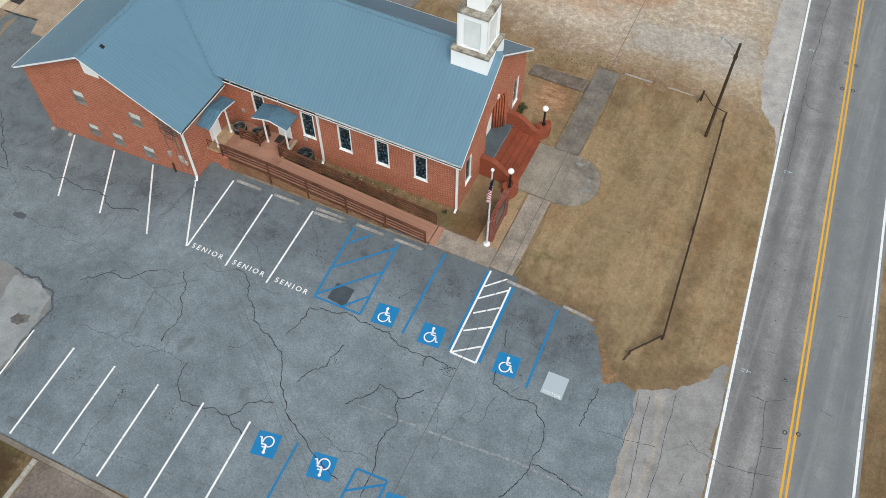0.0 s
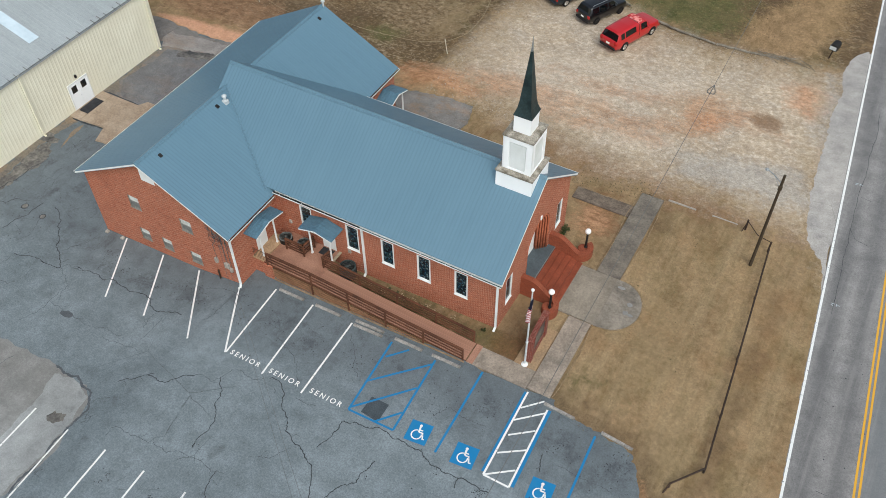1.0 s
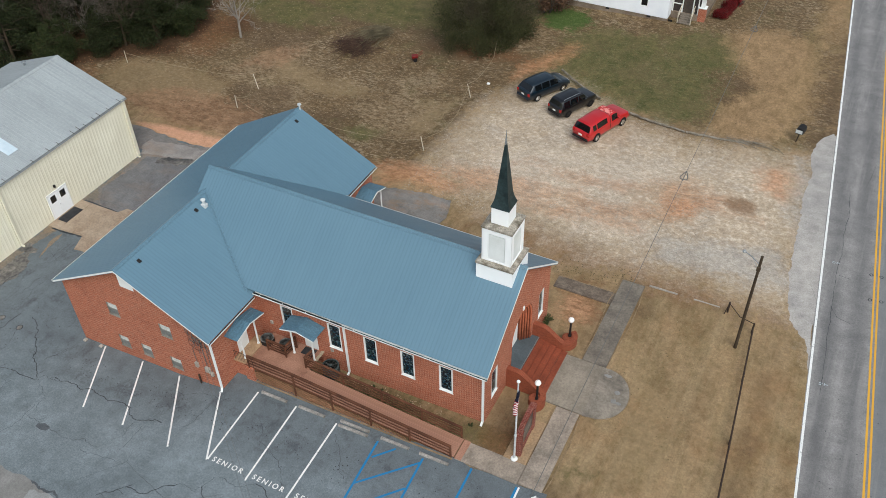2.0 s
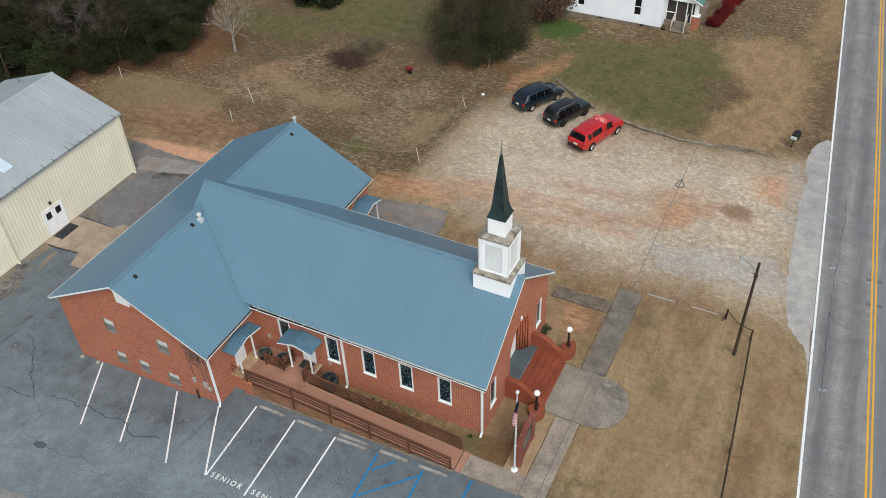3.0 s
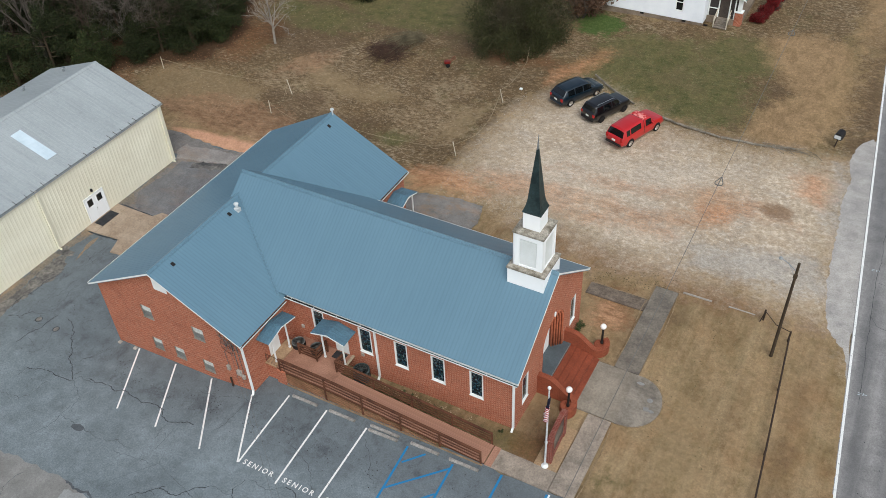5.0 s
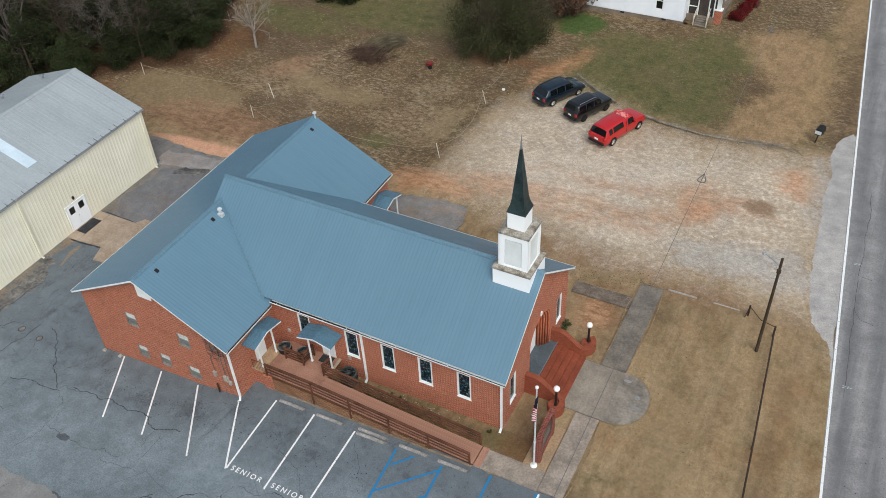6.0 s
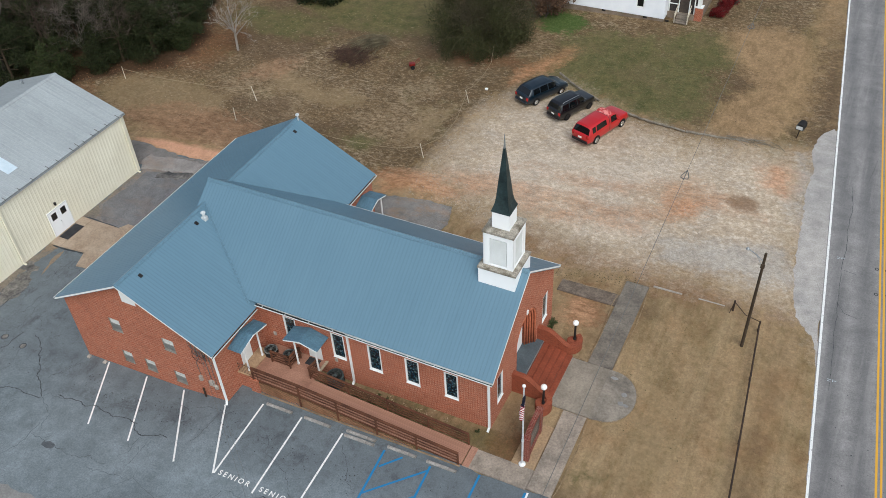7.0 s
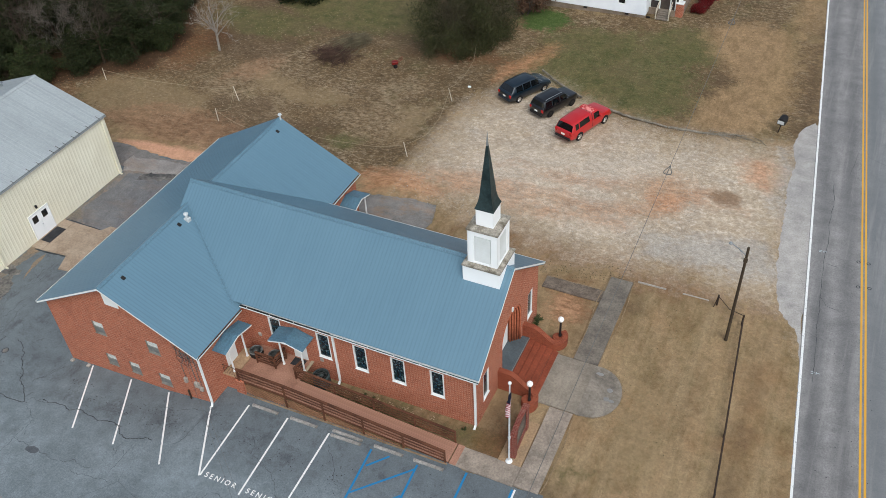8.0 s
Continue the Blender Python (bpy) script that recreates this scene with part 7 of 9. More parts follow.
for k in range(5):
    p = [(-17.3 + 0.3 * k, wy - 0.05, 4.2 - 0.1 * k)]
    for j in range(6):
        p.append((p[-1][0] + rnd.uniform(-0.15, 0.25), wy - rnd.uniform(0, 0.12), p[-1][2] - rnd.uniform(0.05, 0.3)))
    tube(bm, p, 0.016, 5)
part("loose_wires", bm, CABLE, svc)["kind"] = "stuff"
bm = bmesh.new()
cyl(bm, (-17.2, WY0 - 0.12, -0.85), (-17.2, WY0 - 0.12, 0.05), 0.06, n=10)
part("drain_pipe", bm, PIPE, svc)
for x in (-27.0, -25.6):
    bm = bmesh.new()
    box(bm, x - 0.12, x + 0.12, WY0 - 0.35, WY0 - 0.1, gz(x) + 0.02, gz(x) + 0.16, bevel=0.03)
    solid("stone_block", bm, CONCRETE_PALE, "small pale block at the wall foot", "block", "wall-foot blocks")

# ------------------------------------------------------------------ front steps
steps = thing("front_steps", None, "red painted front steps with a dark landing between curved brick walls", "steps")
SY0, SY1 = 3.4, 7.1
bm = bmesh.new()
prism(bm, [(-0.8, ENT_Y - 1.61), (-0.001, ENT_Y - 1.61), (-0.001, ENT_Y + 1.61), (-0.8, ENT_Y + 1.61)], "z", 0.0, ENT_Z + 0.012)
box(bm, 0.001, 0.45, SY0, SY1, -0.1, ENT_Z + 0.012)
part("landing", bm, LANDING, steps, "dark grey landing")
bm = bmesh.new()
box(bm, 0.45, 0.5, SY0, SY1, ENT_Z - 0.05, ENT_Z + 0.014)
part("nosing", bm, GALV, steps)
n = 5
for k in range(n):
    bm = bmesh.new()
    x0 = 0.5 + k * 0.386
    box(bm, x0, x0 + 0.381, SY0, SY1, -0.1, ENT_Z - (k + 1) * (ENT_Z - 0.06) / (n + 0.0) + 0.02, bevel=0.008)
    part("step", bm, STAIR, steps)


def curved_wall(side):
    """A brick cheek wall whose top sweeps down and whose end curls outwards round a lamp post."""
    y0 = SY1 + 0.17 if side > 0 else SY0 - 0.17
    path = [(x, 0.0) for x in np.linspace(0.002, 1.9, 12)] + [(1.9 + 0.62 * math.sin(a), 0.62 - 0.62 * math.cos(a)) for a in np.linspace(0.25, 2.6, 10)]
    bm = bmesh.new()
    rows = []
    for i, (x, o) in enumerate(path):
        a, b = path[max(i - 1, 0)], path[min(i + 1, len(path) - 1)]
        d = Vector((b[0] - a[0], b[1] - a[1])).normalized()
        nrm = Vector((-d.y, d.x)) * 0.17
        t = min(1.0, max(0.0, (x - 0.6) / 1.6)) if i < 12 else 1.0
        z = 1.5 - 0.88 * (t * t * (3 - 2 * t))
        rows.append([bm.verts.new((x + s * nrm.x, y0 + side * (o + s * nrm.y), h)) for s, h in ((-1, -0.15), (-1, z), (1, z), (1, -0.15))])
    for a, b in zip(rows, rows[1:]):
        for i in range(4):
            bm.faces.new((a[i], a[(i + 1) % 4], b[(i + 1) % 4], b[i]))
    bm.faces.new(rows[0])
    bm.faces.new(rows[-1])
    lathe(bm, [(0.37, -0.15), (0.37, 0.48), (0.34, 0.5)], (2.08, y0 + side * 0.66, 0), 18)
    part("cheek_wall", bm, BRICK_DARK, steps, "curved red brick cheek wall")


for side in (-1, 1):
    curved_wall(side)


def post_lamp(x, y, z):
    t = thing("post_lamp", pose(x, y, z), "black post lamp with a white globe", "lamp", "front step lamps")
    bm = bmesh.new()
    cyl(bm, (0, 0, 0), (0, 0, 1.25), 0.075, 0.068, 10)
    lathe(bm, [(0.1, 0), (0.1, 0.12), (0.06, 0.18)], n=10)
    lathe(bm, [(0.05, 1.2), (0.11, 1.25), (0.11, 1.3)], n=10)
    part("lamp_post", bm, BLACK, t)
    bm = bmesh.new()
    ball(bm, (0, 0, 1.45), 0.19, 16)
    part("globe", bm, GLOBE, t, "white opal globe", smooth=True)


post_lamp(2.15, SY1 + 0.95, 0.5)
post_lamp(2.2, SY0 - 0.85, 0.5)

# ------------------------------------------------------------------ sign, flagpole
bm = bmesh.new()
box(bm, 1.95, 3.3, -1.68, 1.45, -0.05, 0.09, bevel=0.01)
solid("sign_pad", bm, mottled("tan_pad_concrete", lin(172, 142, 108), lin(150, 128, 102), 0.9, 8, 0.9), "tan concrete pad under the brick sign", "slab", kind="structure")
sign = thing("church_sign", pose(2.62, -0.1, 0.09, 0, 0, 2), "red brick sign with a dark message panel", "sign")
for y in (-1.05, 0.95):
    bm = bmesh.new()
    box(bm, -0.17, 0.17, y - 0.17, y + 0.17, 0, 1.9, bevel=0.01)
    box(bm, -0.2, 0.2, y - 0.2, y + 0.2, 1.9, 1.98, bevel=0.01)
    part("pier", bm, SIGN_BRICK, sign)
bm = bmesh.new()
box(bm, -0.12, 0.12, -0.88, 0.78, 0, 0.5)
part("plinth", bm, SIGN_BRICK, sign)
bm = bmesh.new()
box(bm, -0.09, 0.09, -0.88, 0.78, 0.5, 1.78)
part("sign_panel", bm, mottled("dark_sign_glass", lin(60, 58, 60), lin(78, 74, 74), 1.5, 10, 0.3, bump=0), sign, "dark glazed message panel")
bm = bmesh.new()
for z, y0, y1 in ((1.32, -0.6, 0.5), (1.12, -0.7, 0.6), (0.92, -0.55, 0.45)):
    box(bm, 0.09, 0.096, y0, y1, z, z + 0.07)
part("sign_writing", bm, ALU, sign)["kind"] = "stuff"
for k in range(24):
    t0 = -1.22 + k * 0.1
    b = bmesh.new()
    z = 1.8 + 0.34 * (1 - ((t0 + 0.05 + 0.05) / 1.2) ** 2) * 0.6
    box(b, -0.14, 0.14, t0 + 0.004, t0 + 0.094, z, z + 0.2, bevel=0.006)
    part("soldier_brick", b, SIGN_BRICK, sign)

flag = thing("flagpole", pose(2.57, -1.56, 0.09), "white flagpole with a limp striped flag", "flagpole")
bm = bmesh.new()
lathe(bm, [(0.2, 0), (0.19, 0.05), (0.1, 0.1), (0.09, 0.12)], n=16)
part("base_collar", bm, WHITE, flag)
bm = bmesh.new()
cyl(bm, (0, 0, 0.08), (0, 0, 6.55), 0.062, 0.04, 12)
cyl(bm, (0, 0, 2.1), (0, 0, 2.16), 0.085, 0.085, 12)
part("pole", bm, mottled("white_pole_paint", lin(206, 208, 208), lin(186, 190, 190), 2, 12, 0.45), flag)
bm = bmesh.new()
ball(bm, (0, 0, 6.63), 0.1, 12)
part("finial_ball", bm, WHITE, flag, smooth=True)


def flag_cloth():
    m = Mat("striped_flag_cloth", 0.85)
    sep = m.n.new("ShaderNodeSeparateXYZ")
    m.to(m.c.outputs["UV"], sep.inputs[0])
    stripe = m.math("GREATER_THAN", m.math("FRACT", m.math("MULTIPLY", sep.outputs[1], 6.5)), 0.5)
    c = m.mix(stripe, lin(168, 30, 42), lin(228, 222, 220))
    canton = m.math("MULTIPLY", m.math("LESS_THAN", sep.outputs[0], 0.5), m.math("GREATER_THAN", sep.outputs[1], 0.46))
    m.colour(m.mix(canton, c, lin(24, 28, 52)))
    return m.m


bm = bmesh.new()
uvl = bm.loops.layers.uv.new("uv")
NU, NV = 14, 18
grid = []
for j in range(NV + 1):
    v = j / NV
    row = []
    for i in range(NU + 1):
        u = i / NU
        fold = 0.09 * math.sin(u * 17 + v * 2)
        drop = 0.95 * u * (0.75 + 0.25 * v)
        row.append(bm.verts.new((0.05 + fold * (0.5 + u), -0.04 - 0.62 * u * (1 - 0.5 * u) + 0.06 * math.cos(u * 17), 5.0 + v * 1.0 - drop)))
    grid.append(row)
for j in range(NV):
    for i in range(NU):
        f = bm.faces.new((grid[j][i], grid[j][i + 1], grid[j + 1][i + 1], grid[j + 1][i]))
        f.smooth = True
        for lp, (a, b) in zip(f.loops, ((i, j), (i + 1, j), (i + 1, j + 1), (i, j + 1))):
            lp[uvl].uv = (a / NU, b / NV)
me = bpy.data.meshes.new("flag")
bm.to_mesh(me)
bm.free()
me.materials.append(flag_cloth())
fl = new("flag_cloth", me)
fl.parent = flag
tagged(fl, "red and white striped flag with a blue corner")

# ------------------------------------------------------------------ utility pole, pipe barrier, cables
up = thing("utility_pole", pose(11.6, 12.05, 0), "dark wooden utility pole with a lamp arm", "utility pole")
bm = bmesh.new()
cyl(bm, (0, 0, -0.3), (0, 0, 7.7), 0.105, 0.078, 14)
part("pole", bm, POLE_WOOD, up)
bm = bmesh.new()
tube(bm, [(-0.08, 0.02, 7.1), (-0.5, 0.17, 7.32), (-0.98, 0.36, 7.42)], 0.028)
tube(bm, [(-0.08, 0.02, 6.75), (-0.5, 0.17, 7.3)], 0.014)
part("lamp_arm", bm, GALV, up)
bm = bmesh.new()
lathe(bm, [(0.04, 0.12), (0.08, 0.08), (0.12, 0.02), (0.09, -0.05), (0.04, -0.08)][::-1], (-1.02, 0.38, 7.38), 12)
part("lamp_head", bm, GALV, up)
bm = bmesh.new()
box(bm, -0.12, 0.12, -0.2, -0.1, 6.7, 7.0, bevel=0.02)
part("pole_bracket", bm, POLE_WOOD, up)

bar = thing("pipe_barrier", None, "low rusty pipe barrier along the lawn edge", "barrier")
run = [(12.25, 13.7, 0.55), (12.98, 4.64, 0.5), (13.55, -3.1, 0.5), (12.25, -4.75, 0.42)]
for a, b in zip(run, run[1:]):
    bm = bmesh.new()
    cyl(bm, a, b, 0.055, n=8)
    part("pipe", bm, PIPE, bar)
for x, y, h in ((12.25, 13.7, 0.95), (12.6, 9.5, 0.55), (12.98, 4.64, 0.5), (13.3, 0.5, 0.5), (13.55, -3.1, 0.52), (12.25, -4.75, 0.44)):
    bm = bmesh.new()
    cyl(bm, (x, y, -0.2), (x, y, h), 0.06, n=8)
    part("post", bm, PIPE, bar)
for pts, r in (([(12.25, -4.75, 0.42), (12.1, -5.2, 0.0)], 0.045), ([(12.25, 13.7, 0.9), (11.3, 14.3, 0.55), (10.45, 14.9, 0.85)], 0.025), ([(10.45, 14.9, -0.2), (10.45, 14.9, 0.95)], 0.06), ([(10.45, 14.9, 0.85), (10.3, 14.6, 0.1)], 0.03)):
    bm = bmesh.new()
    tube(bm, pts, r, 8)
    part("pipe_end", bm, PIPE, bar)


def sag(a, b, drop, n=24):
    a, b = Vector(a), Vector(b)
    return [a.lerp(b, i / n) - Vector((0, 0, drop * 4 * (i / n) * (1 - i / n))) for i in range(n + 1)]


bm = bmesh.new()
tube(bm, sag((5.9, -46, 6.4), (5.0, 48, 6.4), 0.5, 40), 0.017, 5)
cab = solid("overhead_cable", bm, CABLE, "thin black overhead cable", "cable")
for lx, ly, lz in ((5.28, 19.35, 6.02), (5.07, 41.2, 6.29)):
    bm = bmesh.new()
    loop = [(lx, ly + 1.1, lz), (lx - 0.26, ly + 0.4, lz - 0.04), (lx - 0.22, ly + 0.2, lz - 0.04), (lx, ly + 0.13, lz - 0.04), (lx + 0.22, ly + 0.2, lz - 0.04), (lx + 0.26, ly + 0.4, lz - 0.04), (lx, ly + 1.1, lz)]
    tube(bm, loop, 0.03, 5)
    tube(bm, [(lx, ly, lz), (lx, ly + 1.1, lz)], 0.03, 5)
    solid("cable_loop", bm, CABLE, "black slack loop hung on the cable", "cable loop", "cable loops")
for k in range(2):
    bm = bmesh.new()
    tube(bm, sag((-16.5 + 0.3 * k, WY0 - 0.15, 3.95), (8.5 + 0.8 * k, -25.0, 7.6), 0.5, 30), 0.009, 5)
    solid("service_cable", bm, CABLE, "thin service cable to the wing wall", "cable", "service cables")


# ------------------------------------------------------------------ steel shed to the west
SHX, SHR, SHE, SHZ, SHY0, SHY1, SHG = -38.37, -44.7, 4.15, 6.33, -16.0, 13.5, -1.5
shed = thing("steel_shed", None, "cream ribbed steel shed with a weathered grey metal roof", "shed")
SHW = 2 * SHR - SHX


def ribbed_wall(x, y0, y1, z0, z1, side, hole=None):
    """A ribbed steel wall along y; side is the way it faces. The ribs stand proud every 0.3 m."""
    bm = bmesh.new()
    rib = []
    y = y0
    while y < y1 - 0.01:
        e = min(y + 0.3, y1)
        rib += [(0.0, y), (0.0, y + 0.07), (0.009, y + 0.11), (0.009, y + 0.19), (0.0, y + 0.23)] if e - y > 0.25 else [(0.0, y)]
        y = e
    rib.append((0.0, y1))
    front = [(x + side * a, b) for a, b in rib]
    cut = lambda lo, hi: [(x - side * 0.06, lo)] + [(x, lo)] + [p for p in front if lo + 0.001 < p[1] < hi - 0.001] + [(x, hi)] + [(x - side * 0.06, hi)]
    if not hole:
        prism(bm, cut(y0, y1), "z", z0, z1)
        return [bm]
    out = []
    for lo, hi, c in ((y0, hole[0], z0), (hole[1], y1, z0), (hole[0], hole[1], hole[2])):
        b = bmesh.new()
        prism(b, cut(lo, hi), "z", c, z1)
        out.append(b)
    bm.free()
    return out


D0, D1, DTOP = 3.87, 5.72, 0.74
for b in ribbed_wall(SHX, SHY0, SHY1, SHG - 0.3, SHE - 0.05, 1, (D0 - 0.05, D1 + 0.05, DTOP + 0.05)) + ribbed_wall(SHW, SHY0, SHY1, SHG - 0.3, SHE - 0.05, -1):
    part("wall", b, SHED_WALL, shed)
gab = [(SHW + 0.06, SHG - 0.3), (SHX - 0.06, SHG - 0.3), (SHX - 0.06, SHE - 0.06), (SHR, SHZ - 0.08), (SHW + 0.06, SHE - 0.06)]
for y in (SHY0, SHY1 - 0.06):
    bm = bmesh.new()
    prism(bm, gab, "y", y, y + 0.06)
    part("wall", bm, SHED_WALL, shed)
sl = (SHZ - SHE) / (SHX - SHR)
SHL = (SHX + 0.15 - SHR) * math.hypot(1, sl)


def shed_slope(m, length, run):
    bm = bmesh.new()
    box(bm, 0, length, 0, run, -0.05, -0.002, m)
    deck = part("roof", bm, SHED_ROOF, shed)
    n = round(run / 0.92)
    w = run / n
    for k, (o, ll, up_) in enumerate(((length * 0.5 - 0.06, length * 0.5 + 0.06, 0.0), (0.0, length * 0.5, 0.008))):
        b = bmesh.new()
        box(b, 0, ll, 0.002, w - 0.002, 0.0, 0.01)
        for c, k in ((0.0, 0.4), (w / 3, 0.25), (w * 2 / 3, 0.25)):
            prism(b, [(c - 0.03, 0.009), (c + 0.03, 0.009), (c + 0.015, 0.01 + 0.024 * k), (c - 0.015, 0.01 + 0.024 * k)], "x", 0, ll)
        me = mesh_from(b, SHED_ROOF, "shed_panel")
        for i in range(n):
            p = new("panel", me)
            p.parent = deck
            p.matrix_world = m @ Matrix.Translation((o, i * w, up_))


shed_slope(slope_matrix((SHR, SHY0 - 0.1, SHZ), (1, 0, -sl), (0, 1, 0)), SHL, SHY1 - SHY0 + 0.2)
shed_slope(slope_matrix((SHR, SHY1 + 0.1, SHZ), (-1, 0, -sl), (0, -1, 0)), SHL, SHY1 - SHY0 + 0.2)
bm = bmesh.new()
prism(bm, [(SHR - 0.25, SHZ - 0.25 * sl + 0.03), (SHR, SHZ + 0.045), (SHR + 0.25, SHZ - 0.25 * sl + 0.03), (SHR + 0.25, SHZ - 0.25 * sl + 0.05), (SHR, SHZ + 0.07), (SHR - 0.25, SHZ - 0.25 * sl + 0.05)], "y", SHY0 - 0.1, SHY1 + 0.1)
part("ridge_cap", bm, SHED_ROOF, shed)
for y0 in (3.15, -7.2):
    bm = bmesh.new()
    m = slope_matrix((SHR, y0, SHZ), (1, 0, -sl), (0, 1, 0))
    box(bm, 1.75, 5.3, 0, 0.92, 0.03, 0.05, m)
    part("skylight", bm, SKYLIGHT, shed, "pale translucent roof skylight")
bm = bmesh.new()
m = slope_matrix((SHR, 9.0, SHZ), (-1, 0, -sl), (0, -1, 0))
box(bm, 3.2, 6.4, 4.0, 4.9, 0.03, 0.05, m)
part("skylight", bm, SKYLIGHT, shed, "pale translucent roof skylight")
for x, y in ((-49.0, 9.2), (-47.6, 12.4)):
    bm = bmesh.new()
    z = SHZ - sl * (SHR - x)
    cyl(bm, (x, y, z - 0.05), (x, y, z + 0.32), 0.1, 0.1, 10)
    lathe(bm, [(0.08, 0), (0.19, 0.04), (0.16, 0.1), (0.05, 0.14)], (x, y, z + 0.3), 12)
    part("roof_exhaust", bm, GALV, shed)
bm = bmesh.new()
box(bm, SHX + 0.05, SHX + 0.07, SHY0 - 0.1, SHY1 + 0.1, SHE - 0.2, SHE - 0.07)
box(bm, SHX + 0.07, SHX + 0.2, SHY0 - 0.1, SHY1 + 0.1, SHE - 0.2, SHE - 0.18)
box(bm, SHX + 0.2, SHX + 0.215, SHY0 - 0.1, SHY1 + 0.1, SHE - 0.2, SHE - 0.09)
part("gutter", bm, SHED_ROOF, shed)
rnd = random.Random(77)
y = SHY1 - 0.6
while y > SHY0 + 1:
    # short dark strips over the eave
    bm = bmesh.new()
    k = rnd.uniform(0.18, 0.42)
    box(bm, SHL - k, SHL + 0.06, -0.02, 0.02, 0.012, 0.03, slope_matrix((SHR, y, SHZ), (1, 0, -sl), (0, 1, 0)))
    part("gutter_strap", bm, PIPE, shed)
    y -= rnd.choice((0.6, 0.95, 1.3, 1.55))
for y in (0.5, 13.15, -9.0):
    bm = bmesh.new()
    box(bm, SHX + 0.04, SHX + 0.14, y - 0.06, y + 0.06, SHG + 0.05, SHE - 0.1)
    box(bm, SHX + 0.04, SHX + 0.3, y - 0.06, y + 0.06, SHG + 0.03, SHG + 0.12)
    part("downspout", bm, SHED_WALL, shed)
dd = new("double_door")
dd.parent = shed
for a, b in ((D0, (D0 + D1) / 2 - 0.008), ((D0 + D1) / 2 + 0.008, D1)):
    bm = bmesh.new()
    box(bm, SHX - 0.02, SHX + 0.04, a, b, SHG + 0.05, DTOP)
    part("door_leaf", bm, STEEPLE, dd)
    bm = bmesh.new()
    c = (a + b) / 2
    box(bm, SHX + 0.04, SHX + 0.048, c - 0.24, c + 0.24, DTOP - 0.8, DTOP - 0.22)
    part("door_glass", bm, DARK_GLASS, dd)
for a, b, c, d in ((D0 - 0.07, D0, SHG, DTOP + 0.07), (D1, D1 + 0.07, SHG, DTOP + 0.07), (D0, D1, DTOP, DTOP + 0.07)):
    bm = bmesh.new()
    box(bm, SHX - 0.02, SHX + 0.06, a, b, c, d)
    part("door_frame", bm, WHITE, dd)
bm = bmesh.new()
ball(bm, (SHX + 0.09, 4.73, -0.45), 0.035, 8)
part("door_knob", bm, CHROME, dd)
bm = bmesh.new()
box(bm, SHX + 0.01, SHX + 0.16, 4.7, 4.85, 1.05, 1.3, bevel=0.02)
part("wall_light", bm, BLACK, shed)
bm = bmesh.new()
box(bm, SHX + 0.22, SHX + 1.12, D0 + 0.05, D1 - 0.05, SHG + 0.1, SHG + 0.125, bevel=0.005)
solid("shed_mat", bm, MAT_RUBBER, "dark rubber mat at the shed door", "mat")
SLAB = mottled("tan_slab_concrete", lin(172, 154, 134), lin(150, 130, 110), 0.6, 8, 0.9)
shed_pad = sheet("shed_pad", [(SHX + 0.05, 3.1), (SHX + 0.05, 6.6), (-37.26, 6.6), (-37.3, 3.1)], SLAB, 0.08, 0.2, "tan concrete pad before the shed door", "slab", chop=False)
outer_slab = sheet("slab", [(-37.27, 3.1), (-37.23, 6.6), (-34.6, 6.62), (-34.2, 7.3), (-32.4, 7.3), (-32.4, 2.0), (-33.9, 2.0), (-34.5, 1.9), (-35.02, 3.3)], SLAB, 0.076, 0.2, "", "", "", chop=False)
outer_slab.parent = shed_pad
# dark strips paint the edge shadow along both sides of the pad
bm = bmesh.new()
strip(bm, [(-37.9, 3.02), (-36.6, 3.06), (-35.04, 3.22)], 0.16, 0.03, seed=301, wobble=0.03, cuts=4, taper=True)
strip(bm, [(-38.2, 6.68), (-36.4, 6.68), (-34.7, 6.7)], 0.13, 0.03, seed=302, wobble=0.03, cuts=4, taper=True)
solid("pad_gap", bm, CRACK, "dark strips painted for the shadow along the concrete pad's edges", "crack", "", "structure")


# ------------------------------------------------------------------ parked cars
def shell_patch(bm, rows, i0, i1, j0, j1, lift):
    """A piece of a lofted skin between two stations and two lines, lifted off it."""
    grid = []
    for i in range(i0, i1 + 1):
        line = []
        for j in range(j0, j1 + 1):
            p = rows[i][j]
            du = rows[min(i + 1, len(rows) - 1)][j] - rows[max(i - 1, 0)][j]
            dv = rows[i][min(j + 1, len(rows[i]) - 1)] - rows[i][max(j - 1, 0)]
            line.append(bm.verts.new(p + du.cross(dv).normalized() * lift))
        grid.append(line)
    for a, b in zip(grid, grid[1:]):
        for j in range(len(a) - 1):
            bm.faces.new((a[j], b[j], b[j + 1], a[j + 1]))


